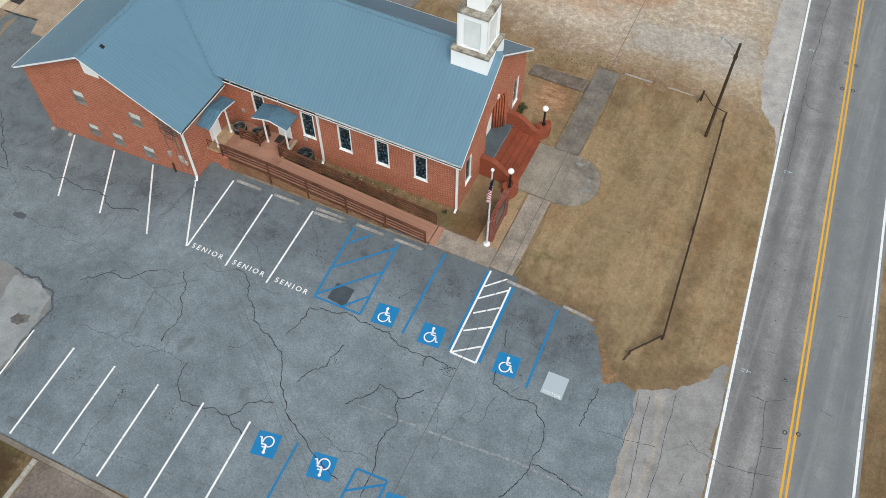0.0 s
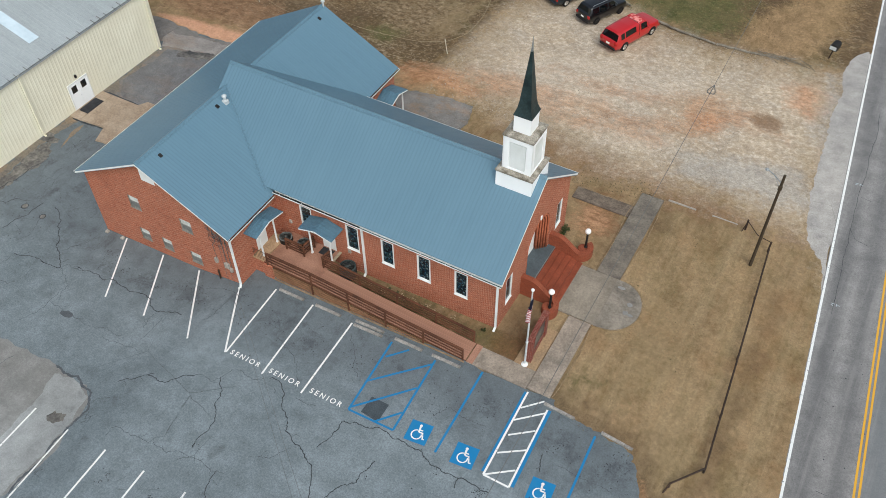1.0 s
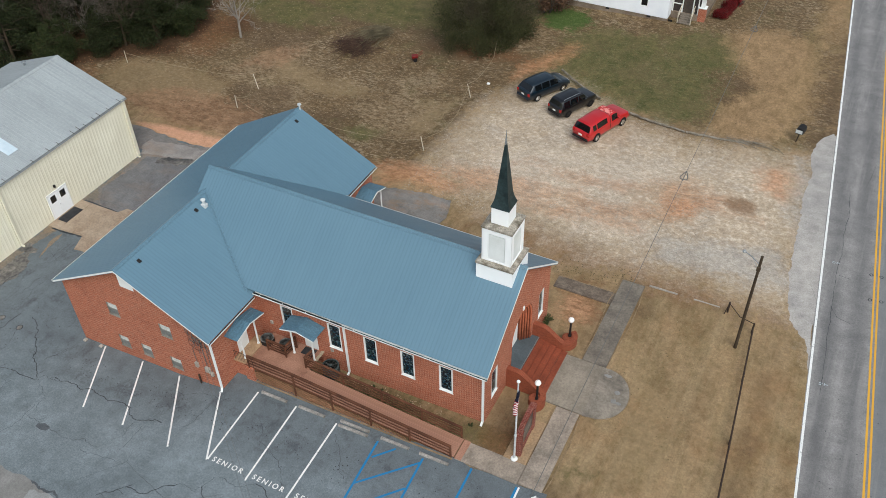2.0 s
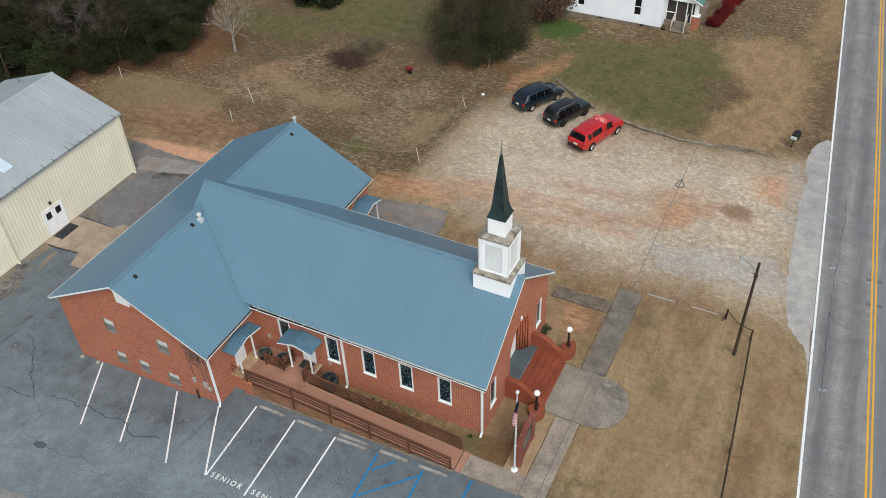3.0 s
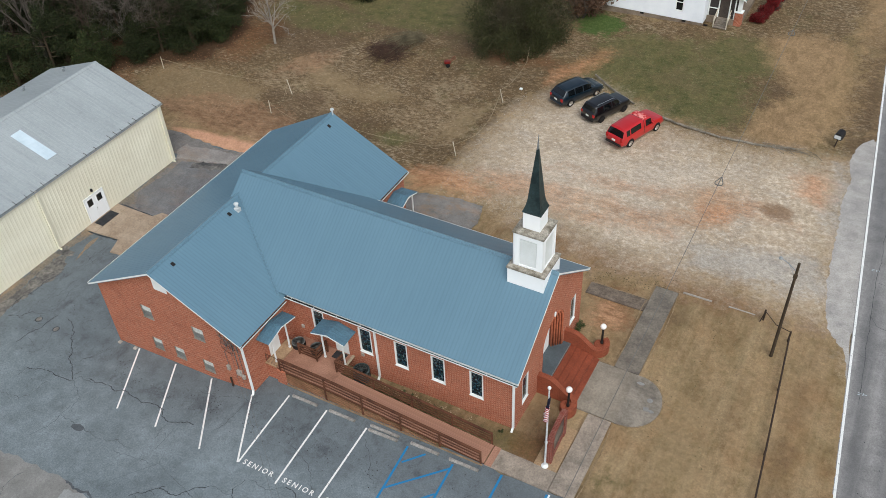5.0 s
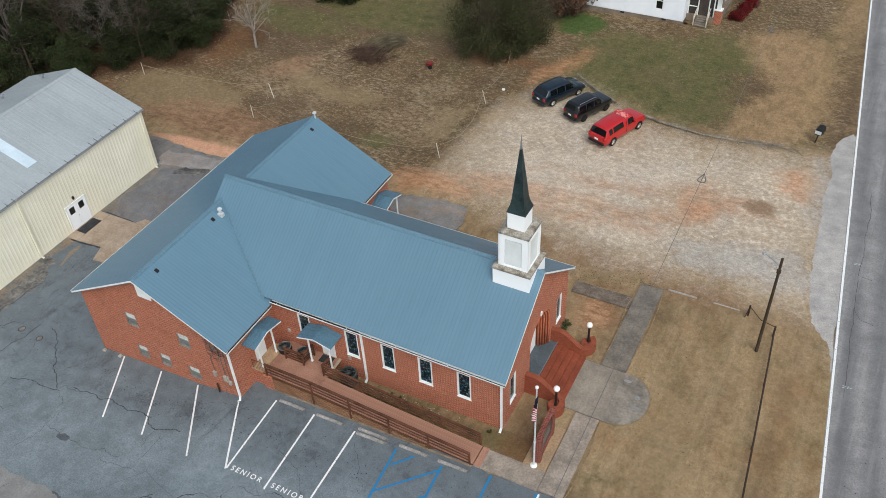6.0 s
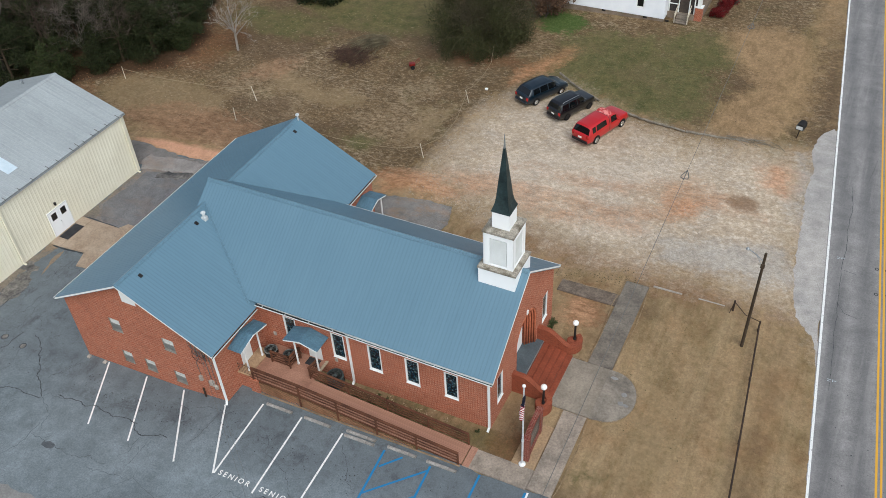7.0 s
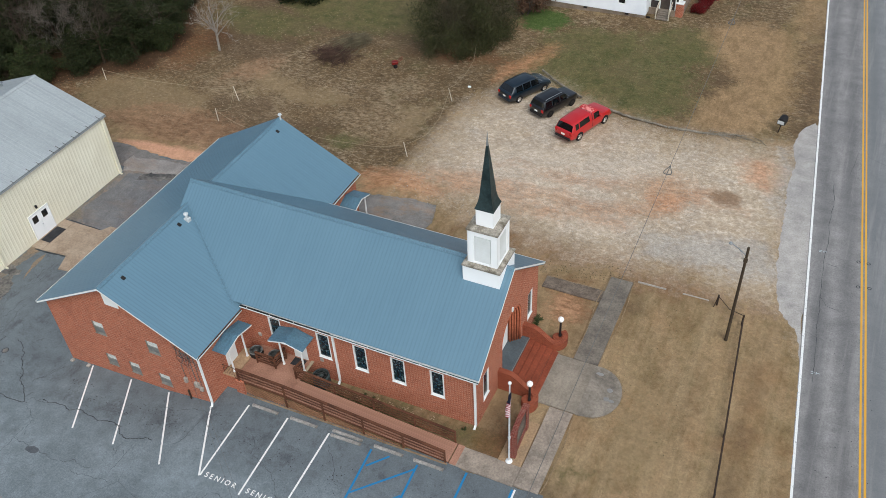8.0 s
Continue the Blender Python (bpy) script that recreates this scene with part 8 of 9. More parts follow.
def car(m, paint, width, top, belt, panes, screen, rear, label, name, wheels, rim, rails=None, faded=None, gap=None, dark_trim=True, tail_low=0.62):
    """A vehicle lofted along x: top and belt are height profiles, panes the side windows, screen and rear the sloped glass."""
    t = thing(name, m, label, "car", "cars parked on the gravel")
    hw, x0, x1 = width / 2, top[0][0], top[-1][0]
    xs = {round(x, 3) for x, _ in top + belt} | {round(v, 3) for p in panes + [screen, rear] for v in p} | {round(v, 3) for v in np.linspace(x0, x1, 30)}
    if faded:
        xs |= {round(v, 3) for v in faded}
    xs = sorted(xs)
    rows = []
    for x in xs:
        zt = float(np.interp(x, [p[0] for p in top], [p[1] for p in top]))
        zb = min(float(np.interp(x, [p[0] for p in belt], [p[1] for p in belt])), zt - 0.03)
        e = min(1.0, (x - x0) / 0.45), min(1.0, (x1 - x) / 0.75)
        w = hw * (0.86 + 0.14 * math.sqrt(max(0, 1 - (1 - e[0]) ** 2))) * (0.74 + 0.26 * math.sqrt(max(0, 1 - (1 - e[1]) ** 2)))
        z0 = 0.26 + 0.1 * (1 - min(e))
        cab = min(1.0, max(0.0, (zt - zb - 0.03) / 0.5))
        wt = w * (0.93 - 0.15 * cab)
        half = [(w * 0.82, z0), (w * 0.97, z0 + 0.09), (w, z0 + 0.28), (w * 0.992, (z0 + zb) / 2 + 0.16), (w * 0.985, zb - 0.06), (w * 0.945, zb), (wt + 0.02 * w, zt - 0.1 * cab - 0.02), (wt * 0.93, zt - 0.035 * cab - 0.008), (wt * 0.6, zt), (0.0, zt + 0.012)]
        pts = [Vector((x, -y, z)) for y, z in half] + [Vector((x, y, z)) for y, z in half[-2::-1]]
        rows.append(pts)
    n = len(rows[0])
    bm = bmesh.new()
    vs = [[bm.verts.new(p) for p in r] for r in rows]
    for a, b in zip(vs, vs[1:]):
        for j in range(n - 1):
            bm.faces.new((a[j], b[j], b[j + 1], a[j + 1]))
        bm.faces.new((a[n - 1], b[n - 1], b[0], a[0]))
    bm.faces.new(vs[0])
    bm.faces.new(vs[-1][::-1])
    body = part("body", bm, paint, t, smooth=True)

    def at(v):
        return xs.index(round(v, 3))
    for a, b in panes:
        for j in (5, n - 7):
            bm = bmesh.new()
            shell_patch(bm, rows, at(a), at(b), j, j + 1, 0.007)
            part("side_window", bm, CAR_GLASS, body)
    for nm, (a, b) in (("windscreen", screen), ("rear_window", rear)):
        bm = bmesh.new()
        shell_patch(bm, rows, at(a), at(b), 7, n - 8, 0.007)
        part(nm, bm, CAR_GLASS, body, smooth=True)
    if faded:
        bm = bmesh.new()
        shell_patch(bm, rows, at(faded[0]), at(faded[1]), 7, n - 8, 0.004)
        part("faded_roof", bm, CAR_FADED, body, "sun-bleached pink cab roof", smooth=True)
    if gap:
        gi = min(range(len(xs)), key=lambda i: abs(xs[i] - gap))
        bm = bmesh.new()
        for j in range(2, n - 3):
            p, q = rows[gi][j], rows[gi][j + 1]
            d = Vector((0.03, 0, 0))
            o = Vector((0, (p.y + q.y) / 2, 0)).normalized() * 0.004 + Vector((0, 0, 0.005))
            bm.faces.new([bm.verts.new(v + o) for v in (p - d, p + d, q + d, q - d)])
        part("bed_gap", bm, BLACK, body)
    for x in wheels:
        for s in (-1, 1):
            wheel = new("wheel")
            wheel.parent = t
            wheel.matrix_local = pose(x, s * (hw - 0.09), 0.34)
            bm = bmesh.new()
            lathe(bm, [(0.2, -0.11), (0.31, -0.11), (0.34, -0.08), (0.34, 0.08), (0.31, 0.11), (0.2, 0.11)], n=20)
            bmesh.ops.rotate(bm, verts=bm.verts[:], matrix=Matrix.Rotation(math.pi / 2, 3, "X"))
            part("tyre", bm, RUBBER, wheel, smooth=False)
            bm = bmesh.new()
            cyl(bm, (0, s * 0.09, 0), (0, s * 0.112, 0), 0.225, 0.215, n=18)
            cyl(bm, (0, s * 0.11, 0), (0, s * 0.122, 0), 0.07, 0.06, n=10)
            for k in range(5):
                a = 2 * math.pi * k / 5
                box(bm, 0.05, 0.21, -0.025, 0.025, 0.111, 0.12, Matrix.Rotation(a, 4, "Y") @ Matrix.Rotation(-s * math.pi / 2, 4, "X"))
            part("rim", bm, rim, wheel)
            bm = bmesh.new()
            arc = [(x + 0.41 * math.cos(a), 0.34 + 0.41 * math.sin(a)) for a in np.linspace(-0.15, math.pi + 0.15, 13)]
            prism(bm, arc, "y", s * (hw * 0.99) - 0.012, s * (hw * 0.99) + 0.012)
            part("wheel_arch", bm, BLACK, t)
    zt = float(np.interp(x0 + 0.1, [p[0] for p in belt], [p[1] for p in belt]))
    for s in (-1, 1):
        bm = bmesh.new()
        box(bm, x0 - 0.005, x0 + 0.22, s * hw * 0.78 - 0.13, s * hw * 0.78 + 0.13, zt - tail_low + 0.3, zt - 0.04, bevel=0.03)
        part("tail_light", bm, TAIL, t)
        bm = bmesh.new()
        box(bm, x1 - 0.28, x1 - 0.03, s * hw * 0.6 - 0.16, s * hw * 0.6 + 0.16, 0.62, 0.76, bevel=0.03)
        part("headlight", bm, HEAD, t)
        bm = bmesh.new()
        box(bm, screen[1] - 0.42, screen[1] - 0.28, s * (hw + 0.06) - 0.09, s * (hw + 0.06) + 0.09, belt[len(belt) // 2][1] + 0.0, belt[len(belt) // 2][1] + 0.15, bevel=0.03)
        part("mirror", bm, paint, t)
    for nm, a, b, mat in (("rear_bumper", x0 - 0.08, x0 + 0.1, BLACK if dark_trim else paint), ("front_bumper", x1 - 0.12, x1 + 0.05, paint)):
        bm = bmesh.new()
        box(bm, a, b, -hw * 0.84, hw * 0.84, 0.34, 0.56, bevel=0.05)
        part(nm, bm, mat, t)
    bm = bmesh.new()
    box(bm, x0 - 0.03, x0 + 0.01, -0.16, 0.16, 0.66, 0.8)
    part("plate", bm, WHITE, t)
    if rails:
        for s in (-1, 1):
            bm = bmesh.new()
            z = max(p[1] for p in top)
            tube(bm, [(rails[0], s * hw * 0.66, z - 0.02), (rails[0] + 0.12, s * hw * 0.66, z + 0.045), (rails[1] - 0.12, s * hw * 0.66, z + 0.04), (rails[1], s * hw * 0.66, z - 0.03)], 0.022)
            part("roof_rail", bm, GALV, t)
    return t


car(pose(-10.7, 35.45, gz(-10.7), 0, 0, 62) @ Matrix.Scale(0.99, 4), CAR_BLUE, 1.88,
    [(-2.42, 0.86), (-2.36, 1.02), (-2.26, 1.12), (-1.86, 1.6), (-1.6, 1.66), (-0.6, 1.7), (0.3, 1.68), (0.62, 1.62), (1.3, 1.1), (1.7, 1.04), (2.1, 0.92), (2.34, 0.76), (2.42, 0.56)],
    [(-2.42, 0.84), (-2.3, 1.06), (-1.6, 1.07), (0, 1.02), (1.2, 1.0), (2.42, 0.7)], [(-1.7, -1.0), (-0.92, -0.08), (0.0, 0.86)], (0.66, 1.28), (-2.24, -1.9),
    "dark navy crossover parked on the gravel", "crossover_car", (-1.45, 1.5), CHROME, dark_trim=False)
car(pose(-7.42, 33.9, gz(-7.4), 0, 0, 65) @ Matrix.Scale(0.96, 4), CAR_BLACK, 1.82,
    [(-2.28, 0.9), (-2.24, 1.06), (-2.16, 1.12), (-1.98, 1.62), (-1.8, 1.7), (-0.4, 1.73), (0.3, 1.71), (0.56, 1.65), (1.02, 1.14), (1.5, 1.1), (2.0, 1.04), (2.2, 0.9), (2.26, 0.6)],
    [(-2.28, 0.88), (-2.18, 1.06), (0, 1.05), (1.0, 1.06), (2.1, 0.98), (2.26, 0.58)], [(-1.84, -1.12), (-1.04, -0.16), (-0.08, 0.72)], (0.58, 1.0), (-2.14, -2.0),
    "black boxy sport utility car parked on the gravel", "sport_utility_car", (-1.35, 1.4), BLACK, rails=(-1.7, 0.3))
car(pose(-4.05, 31.7, gz(-4.2), 0, 0, 70) @ Matrix.Scale(1.08, 4), CAR_RED, 1.74,
    [(-2.52, 0.9), (-2.48, 1.0), (-2.42, 1.02), (-2.18, 1.56), (-2.05, 1.62), (-0.9, 1.66), (-0.06, 1.64), (0.0, 1.6), (0.5, 1.63), (0.78, 1.58), (1.24, 1.1), (1.7, 1.06), (2.2, 0.98), (2.42, 0.84), (2.5, 0.6)],
    [(-2.52, 0.86), (-2.42, 1.06), (-0.02, 1.14), (0.1, 1.02), (1.2, 1.02), (2.2, 0.92), (2.5, 0.58)], [(-2.0, -1.62), (-1.52, -0.36), (0.2, 0.86)], (0.8, 1.22), (-2.4, -2.2),
    "red pickup truck with a matching bed cap", "pickup_truck", (-1.55, 1.55), CHROME, faded=(-0.02, 0.7), gap=-0.03)


# ------------------------------------------------------------------ white house to the north
house = thing("white_house", None, "white clapboard house with a screened porch and green porch roof", "house")
HX0, HX1, HY0, HY1, HZ = -17.5, -4.5, 52.6, 61.5, 4.2
PY = 53.3      # front of the porch
bm = bmesh.new()
box(bm, HX0 + 0.05, HX1 - 0.05, HY0 + 0.05, HY1 - 0.05, -0.7, 0.12)
part("foundation", bm, FOUNDATION, house)
HW = [(-7.4, -6.6, 0.95, 2.75), (-13.3, -12.5, 0.95, 2.75)]
part("wall", pierced(rect(HX0, HX1, 0.12, HZ), [rect(*w) for w in HW], lambda u, z, d: Vector((u, HY0 + d, z)), 0.15), SIDING, house)
for bx in ((HX0, HX0 + 0.15, HY0 + 0.151, HY1), (HX1 - 0.15, HX1, HY0 + 0.151, HY1), (HX0 + 0.151, HX1 - 0.151, HY1 - 0.15, HY1)):
    bm = bmesh.new()
    box(bm, *bx, 0.12, HZ)
    part("wall", bm, SIDING, house)
bm = bmesh.new()
for k in range(25):
    z = 0.195 + k * 0.155
    segs = [(HX0, HX1)]
    for a, b, c, d in HW:
        if c - 0.1 < z < d + 0.05:
            segs = [q for s in segs for q in ((s[0], min(s[1], a - 0.06)), (max(s[0], b + 0.06), s[1])) if q[1] - q[0] > 0.02]
    for a, b in segs:
        prism(bm, [(HY0 - 0.022, z), (HY0 - 0.002, z), (HY0 - 0.002, z + 0.15), (HY0 - 0.006, z + 0.15)], "x", a, b)
part("clapboard_siding", bm, SIDING, house)["kind"] = "stuff"
hs = lambda u, z, d: Vector((u, HY0 + d, z))
for w in HW:
    side_window(hs, *w, parent=house, frame_w=0.09, bars=[(w[0] + 0.09, w[1] - 0.09, 1.82, 1.89)])
for x in (-6.6, -10.9, -4.4):
    bm = bmesh.new()
    box(bm, x, x + 0.4, HY0 + 0.02, HY0 + 0.049, -0.1, 0.09)
    part("foundation_vent", bm, BLACK, house)
bm = bmesh.new()
for s in (-1, 1):
    cy = (HY0 + HY1) / 2
    p = [(cy, HZ + 2.4), (cy + s * 4.6, HZ - 0.1), (cy + s * 4.6, HZ - 0.02), (cy, HZ + 2.5)]
    prism(bm, p if s > 0 else p[::-1], "x", HX0 - 0.3, HX1 + 0.3)
part("roof", bm, GREEN_ROOF, house)
for x in (HX0, HX1 - 0.15):
    bm = bmesh.new()
    prism(bm, [(HY0, HZ), (HY1, HZ), ((HY0 + HY1) / 2, HZ + 2.35)], "x", x, x + 0.15)
    part("gable", bm, SIDING, house)
pr = new("screen_porch")
pr.parent = house
PX1 = -1.15      # outer side of the porch
bm = bmesh.new()
box(bm, HX1 + 0.01, PX1, PY + 0.45, HY1 - 2, -0.3, 0.5)
part("porch_floor", bm, FOUNDATION, pr)
bm = bmesh.new()
box(bm, PX1 - 0.66, PX1 + 0.03, PY + 0.42, PY + 1.1, -0.3, 1.3)
part("brick_pier", bm, BRICK, pr)
bm = bmesh.new()
box(bm, PX1 - 0.7, PX1 + 0.07, PY + 0.38, PY + 1.14, 1.3, 1.38)
part("pier_cap", bm, WHITE, pr)
bm = bmesh.new()
box(bm, PX1 - 0.5, PX1 - 0.12, PY + 0.52, PY + 0.9, 1.38, 2.75)
part("porch_column", bm, WHITE, pr)
cx = (HX1 + PX1) / 2 - 0.2
bm = bmesh.new()
prism(bm, [(HX1 - 0.1, 2.7), (PX1 + 0.1, 2.7), (PX1 + 0.1, 2.8), (cx, 3.7), (HX1 - 0.1, 2.85)], "y", PY + 0.3, PY + 0.4)
part("porch_gable", bm, WHITE, pr)
bm = bmesh.new()
for p in ([(cx, 3.74), (PX1 + 0.25, 2.74), (PX1 + 0.25, 2.8), (cx, 3.82)], [(cx, 3.82), (HX1 - 0.05, 2.9), (HX1 - 0.05, 2.82), (cx, 3.74)]):
    prism(bm, p, "y", PY + 0.15, HY1 - 2)
part("porch_roof", bm, GREEN_ROOF, pr)
bm = bmesh.new()
for p in ([(cx, 3.66), (PX1 + 0.27, 2.64), (PX1 + 0.27, 2.79), (cx, 3.81)], [(cx, 3.81), (HX1 - 0.05, 2.89), (HX1 - 0.05, 2.74), (cx, 3.66)]):
    prism(bm, p, "y", PY + 0.1, PY + 0.148)
part("porch_fascia", bm, WHITE, pr)
for x in (HX1 + 0.05, -3.5, -2.45, -1.95):
    bm = bmesh.new()
    box(bm, x, x + 0.1, PY + 0.52, PY + 0.62, 0.5, 2.72)
    part("porch_stud", bm, WHITE, pr)
for x0, x1 in ((HX1 + 0.15, -3.5), (-1.85, PX1 - 0.66)):
    bm = bmesh.new()
    box(bm, x0, x1, PY + 0.53, PY + 0.59, 1.3, 1.38)
    part("porch_rail", bm, WHITE, pr)
bm = bmesh.new()
box(bm, HX1 + 0.02, PX1 - 0.2, PY + 0.66, PY + 0.68, 0.5, 2.72)
part("insect_screen", bm, mottled("dark_screen", lin(62, 58, 56), lin(78, 72, 68), 1.0, 10, 0.8, bump=0), pr)
bm = bmesh.new()
box(bm, -3.35, -2.5, PY + 0.6, PY + 0.65, 0.5, 2.5)
part("screen_door", bm, mottled("brown_screen_door", lin(92, 82, 74), lin(74, 66, 60), 1.0, 10, 0.8, bump=0), pr)
STEP_BOARDS = mottled("grey_step_boards", lin(138, 128, 116), lin(116, 106, 94), 1.5, 12)
for k in range(5):
    bm = bmesh.new()
    y = PY + 0.44 - k * 0.24
    box(bm, -3.42, -2.25, y - 0.26, y, -0.05, 0.5 - k * 0.11, bevel=0.006)
    part("porch_step", bm, STEP_BOARDS, pr)
for x in (-3.48, -2.2):
    bm = bmesh.new()
    box(bm, x - 0.045, x + 0.045, PY - 0.75, PY - 0.66, -0.05, 0.95)
    tube(bm, [(x, PY + 0.5, 1.4), (x, PY - 0.7, 0.92)], 0.045, 6)
    tube(bm, [(x, PY + 0.5, 0.95), (x, PY - 0.7, 0.5)], 0.035, 6)
    part("stair_rail", bm, STICK, pr)


# ------------------------------------------------------------------ mailbox, log, brush, stakes and odds
mb = thing("mailbox", pose(10.95, 36.5, 0, 0, 0, -12), "large black mailbox on a leaning post", "mailbox")
bm = bmesh.new()
cyl(bm, (-0.12, -0.1, -0.1), (0, 0, 1.0), 0.05, n=8)
part("post", bm, PIPE, mb)
bm = bmesh.new()
prof = [(-0.3, 0.95), (0.3, 0.95), (0.3, 1.25)] + [(0.3 * math.cos(a), 1.25 + 0.22 * math.sin(a)) for a in np.linspace(0.2, math.pi - 0.2, 8)] + [(-0.3, 1.25)]
prism(bm, prof, "y", -0.35, 0.5)
part("box", bm, BLACK, mb)
bm = bmesh.new()
box(bm, -0.26, 0.26, -0.375, -0.352, 1.02, 1.32)
part("box_door", bm, PALE_METAL, mb, "pale metal mailbox door")


def log_line(name, pts, r, label, seed=1):
    rnd = random.Random(seed)
    t = thing(name, None, label, "log")
    for i, (a, b) in enumerate(zip(pts, pts[1:])):
        bm = bmesh.new()
        n = 6
        p = [Vector(a).lerp(Vector(b), k / n) + Vector((0, rnd.uniform(-0.05, 0.05), rnd.uniform(-0.02, 0.02))) for k in range(n + 1)]
        for k in range(n):
            cyl(bm, p[k], p[k + 1], r * (1 - 0.08 * (i + k / n)), r * (1 - 0.08 * (i + (k + 1) / n)), 9, caps=k in (0, n - 1))
        bmesh.ops.remove_doubles(bm, verts=bm.verts[:], dist=0.03)
        part("trunk_section", bm, LOG_WOOD, t)
    return t


log_line("fallen_log", [(-10.4, 39.2, 0.0), (-8.3, 37.6, -0.02), (-5.6, 36.0, 0.02)], 0.1, "grey fallen log behind the parked cars")
log_line("fallen_log", [(-3.2, 34.9, 0.12), (-0.6, 34.25, 0.12), (2.4, 34.0, 0.1)], 0.1, "grey fallen log along the gravel edge")


def twig_heap(name, centre, size, n, r, mat, seed, label, flat=0.3, heading=None):
    rnd = random.Random(seed)
    bm = bmesh.new()
    for _ in range(n):
        a = rnd.uniform(0, math.pi) if heading is None else heading + rnd.gauss(0, 0.35)
        c = Vector((centre[0] + rnd.gauss(0, size[0] * 0.4), centre[1] + rnd.gauss(0, size[1] * 0.4), 0))
        k = max(0.0, 1 - ((c.x - centre[0]) / size[0]) ** 2 - ((c.y - centre[1]) / size[1]) ** 2)
        c.z = gz(c.x) + 0.03 + rnd.random() * size[2] * k
        d = Vector((math.cos(a), math.sin(a), rnd.uniform(-flat, flat))).normalized() * rnd.uniform(0.5, 1.6)
        mid = c + Vector((rnd.uniform(-0.1, 0.1), rnd.uniform(-0.1, 0.1), rnd.uniform(0, 0.12)))
        rr = r * rnd.uniform(0.4, 1.2)
        for p, q in ((c - d, mid), (mid, c + d)):
            p.z, q.z = max(p.z, gz(p.x) + 0.01), max(q.z, gz(q.x) + 0.01)
            cyl(bm, p, q, rr, rr * 0.7, 4, caps=False)
    return solid(name, bm, mat, label, "brush pile")


HEAP_BARK = mottled("dark_brush_bark", lin(104, 80, 66), lin(66, 50, 42), 1.2, 12, 0.95)
GREY_TWIG = mottled("grey_olive_limbs", lin(122, 112, 88), lin(86, 79, 61), 1.2, 12, 0.95)
twig_heap("brush_heap", (-31.4, 36.9), (2.3, 1.7, 0.9), 300, 0.024, HEAP_BARK, 3, "purple-brown heap of cut twigs on the field", flat=0.35)["kind"] = "stuff"
# olive limbs fan out from their sawn ends
bm = bmesh.new()
rnd = random.Random(88)
for k in range(90):
    butt = Vector((-29.6 + rnd.gauss(0, 0.35), 40.3 + rnd.gauss(0, 0.4), gz(-30) + rnd.uniform(0.3, 1.1)))
    a = math.radians(rnd.uniform(188, 262))
    n = rnd.uniform(1.8, 4.2)
    tip = butt + Vector((math.cos(a) * n, math.sin(a) * n, 0))
    tip.z = gz(tip.x) + rnd.uniform(0.15, 0.9)
    mid = butt.lerp(tip, 0.5) + Vector((rnd.gauss(0, 0.12), rnd.gauss(0, 0.12), rnd.uniform(0.1, 0.4)))
    w = rnd.uniform(0.018, 0.042)
    cyl(bm, butt, mid, w, w * 0.7, 5)
    cyl(bm, mid, tip, w * 0.7, w * 0.3, 5)
    for _ in range(3):
        f = mid.lerp(tip, rnd.random())
        cyl(bm, f, f + (tip - mid).normalized() * rnd.uniform(0.3, 0.9) + Vector((rnd.gauss(0, 0.25), rnd.gauss(0, 0.25), rnd.uniform(-0.1, 0.2))), w * 0.35, w * 0.15, 4)
solid("limb_pile", bm, GREY_TWIG, "olive-grey cut limbs fanned over the brush heap", "brush pile", "", "stuff")
log_line("fallen_log", [(2.5, 33.98, 0.06), (4.6, 34.2, 0.05), (7.4, 34.42, 0.05)], 0.1, "thin grey limb lying along the gravel edge", 5)
twig_heap("brush_line", (7.6, 34.45), (2.6, 0.35, 0.15), 20, 0.025, LOG_WOOD, 4, "grey fallen branches along the gravel edge", heading=0.05, flat=0.1)
for i, (x, y, lean) in enumerate(((-16.3, 23.2, (-0.3, 0.12)), (-16.4, 32.3, (-0.3, 0.0)), (-35.4, 23.0, (-0.08, 0.05)), (-35.6, 26.5, (-0.6, 0.3)), (-50.3, 25.0, (-0.08, 0.05)))):
    bm = bmesh.new()
    cyl(bm, (x, y, gz(x) - 0.1), (x + lean[0], y + lean[1], gz(x) + 1.25), 0.04, 0.035, 6)
    solid("marker_stake", bm, STICK, "pale wooden stake holding a rope line", "stake", "rope stakes")
for pts in ([(-26.5, 22.7), (-21.5, 23.5), (-16.5, 23.3)], [(-16.5, 23.3), (-15.9, 26.0), (-16.0, 29.0), (-16.6, 32.3)], [(-16.8, 32.8), (-16.9, 34.6), (-17.1, 37.0), (-17.2, 39.0), (-17.9, 41.2)], [(-35.4, 23.0), (-35.4, 24.8), (-36.1, 26.7)], [(-36.1, 26.7), (-43.0, 26.4), (-50.3, 25.0)], [(-35.4, 23.0), (-32.0, 22.6), (-29.0, 22.2)]):
    bm = bmesh.new()
    p = []
    for i in range(len(pts) - 1):
        a, b = Vector((*pts[i], 0)), Vector((*pts[i + 1], 0))
        for k in range(6):
            q = a.lerp(b, k / 6)
            f = (i + k / 6) / (len(pts) - 1)
            q.z = gz(q.x) + 1.05 - 0.75 * math.sin(math.pi * f)
            p.append(q)
    q = Vector((*pts[-1], 0))
    q.z = gz(q.x) + 1.05
    p.append(q)
    tube(bm, p, 0.016, 4)
    solid("rope", bm, ROPE, "pale rope slung between stakes", "rope", "rope line")
bm = bmesh.new()
box(bm, -15.95, -15.68, 34.7, 34.92, gz(-15.8), gz(-15.8) + 0.16, bevel=0.03)
solid("white_bucket", bm, WHITE, "small white block lying on the field", "block")
tl = thing("garden_tiller", pose(-24.6, 37.0, gz(-24.6), 0, 0, 30), "red garden tiller standing on the field", "tiller")
bm = bmesh.new()
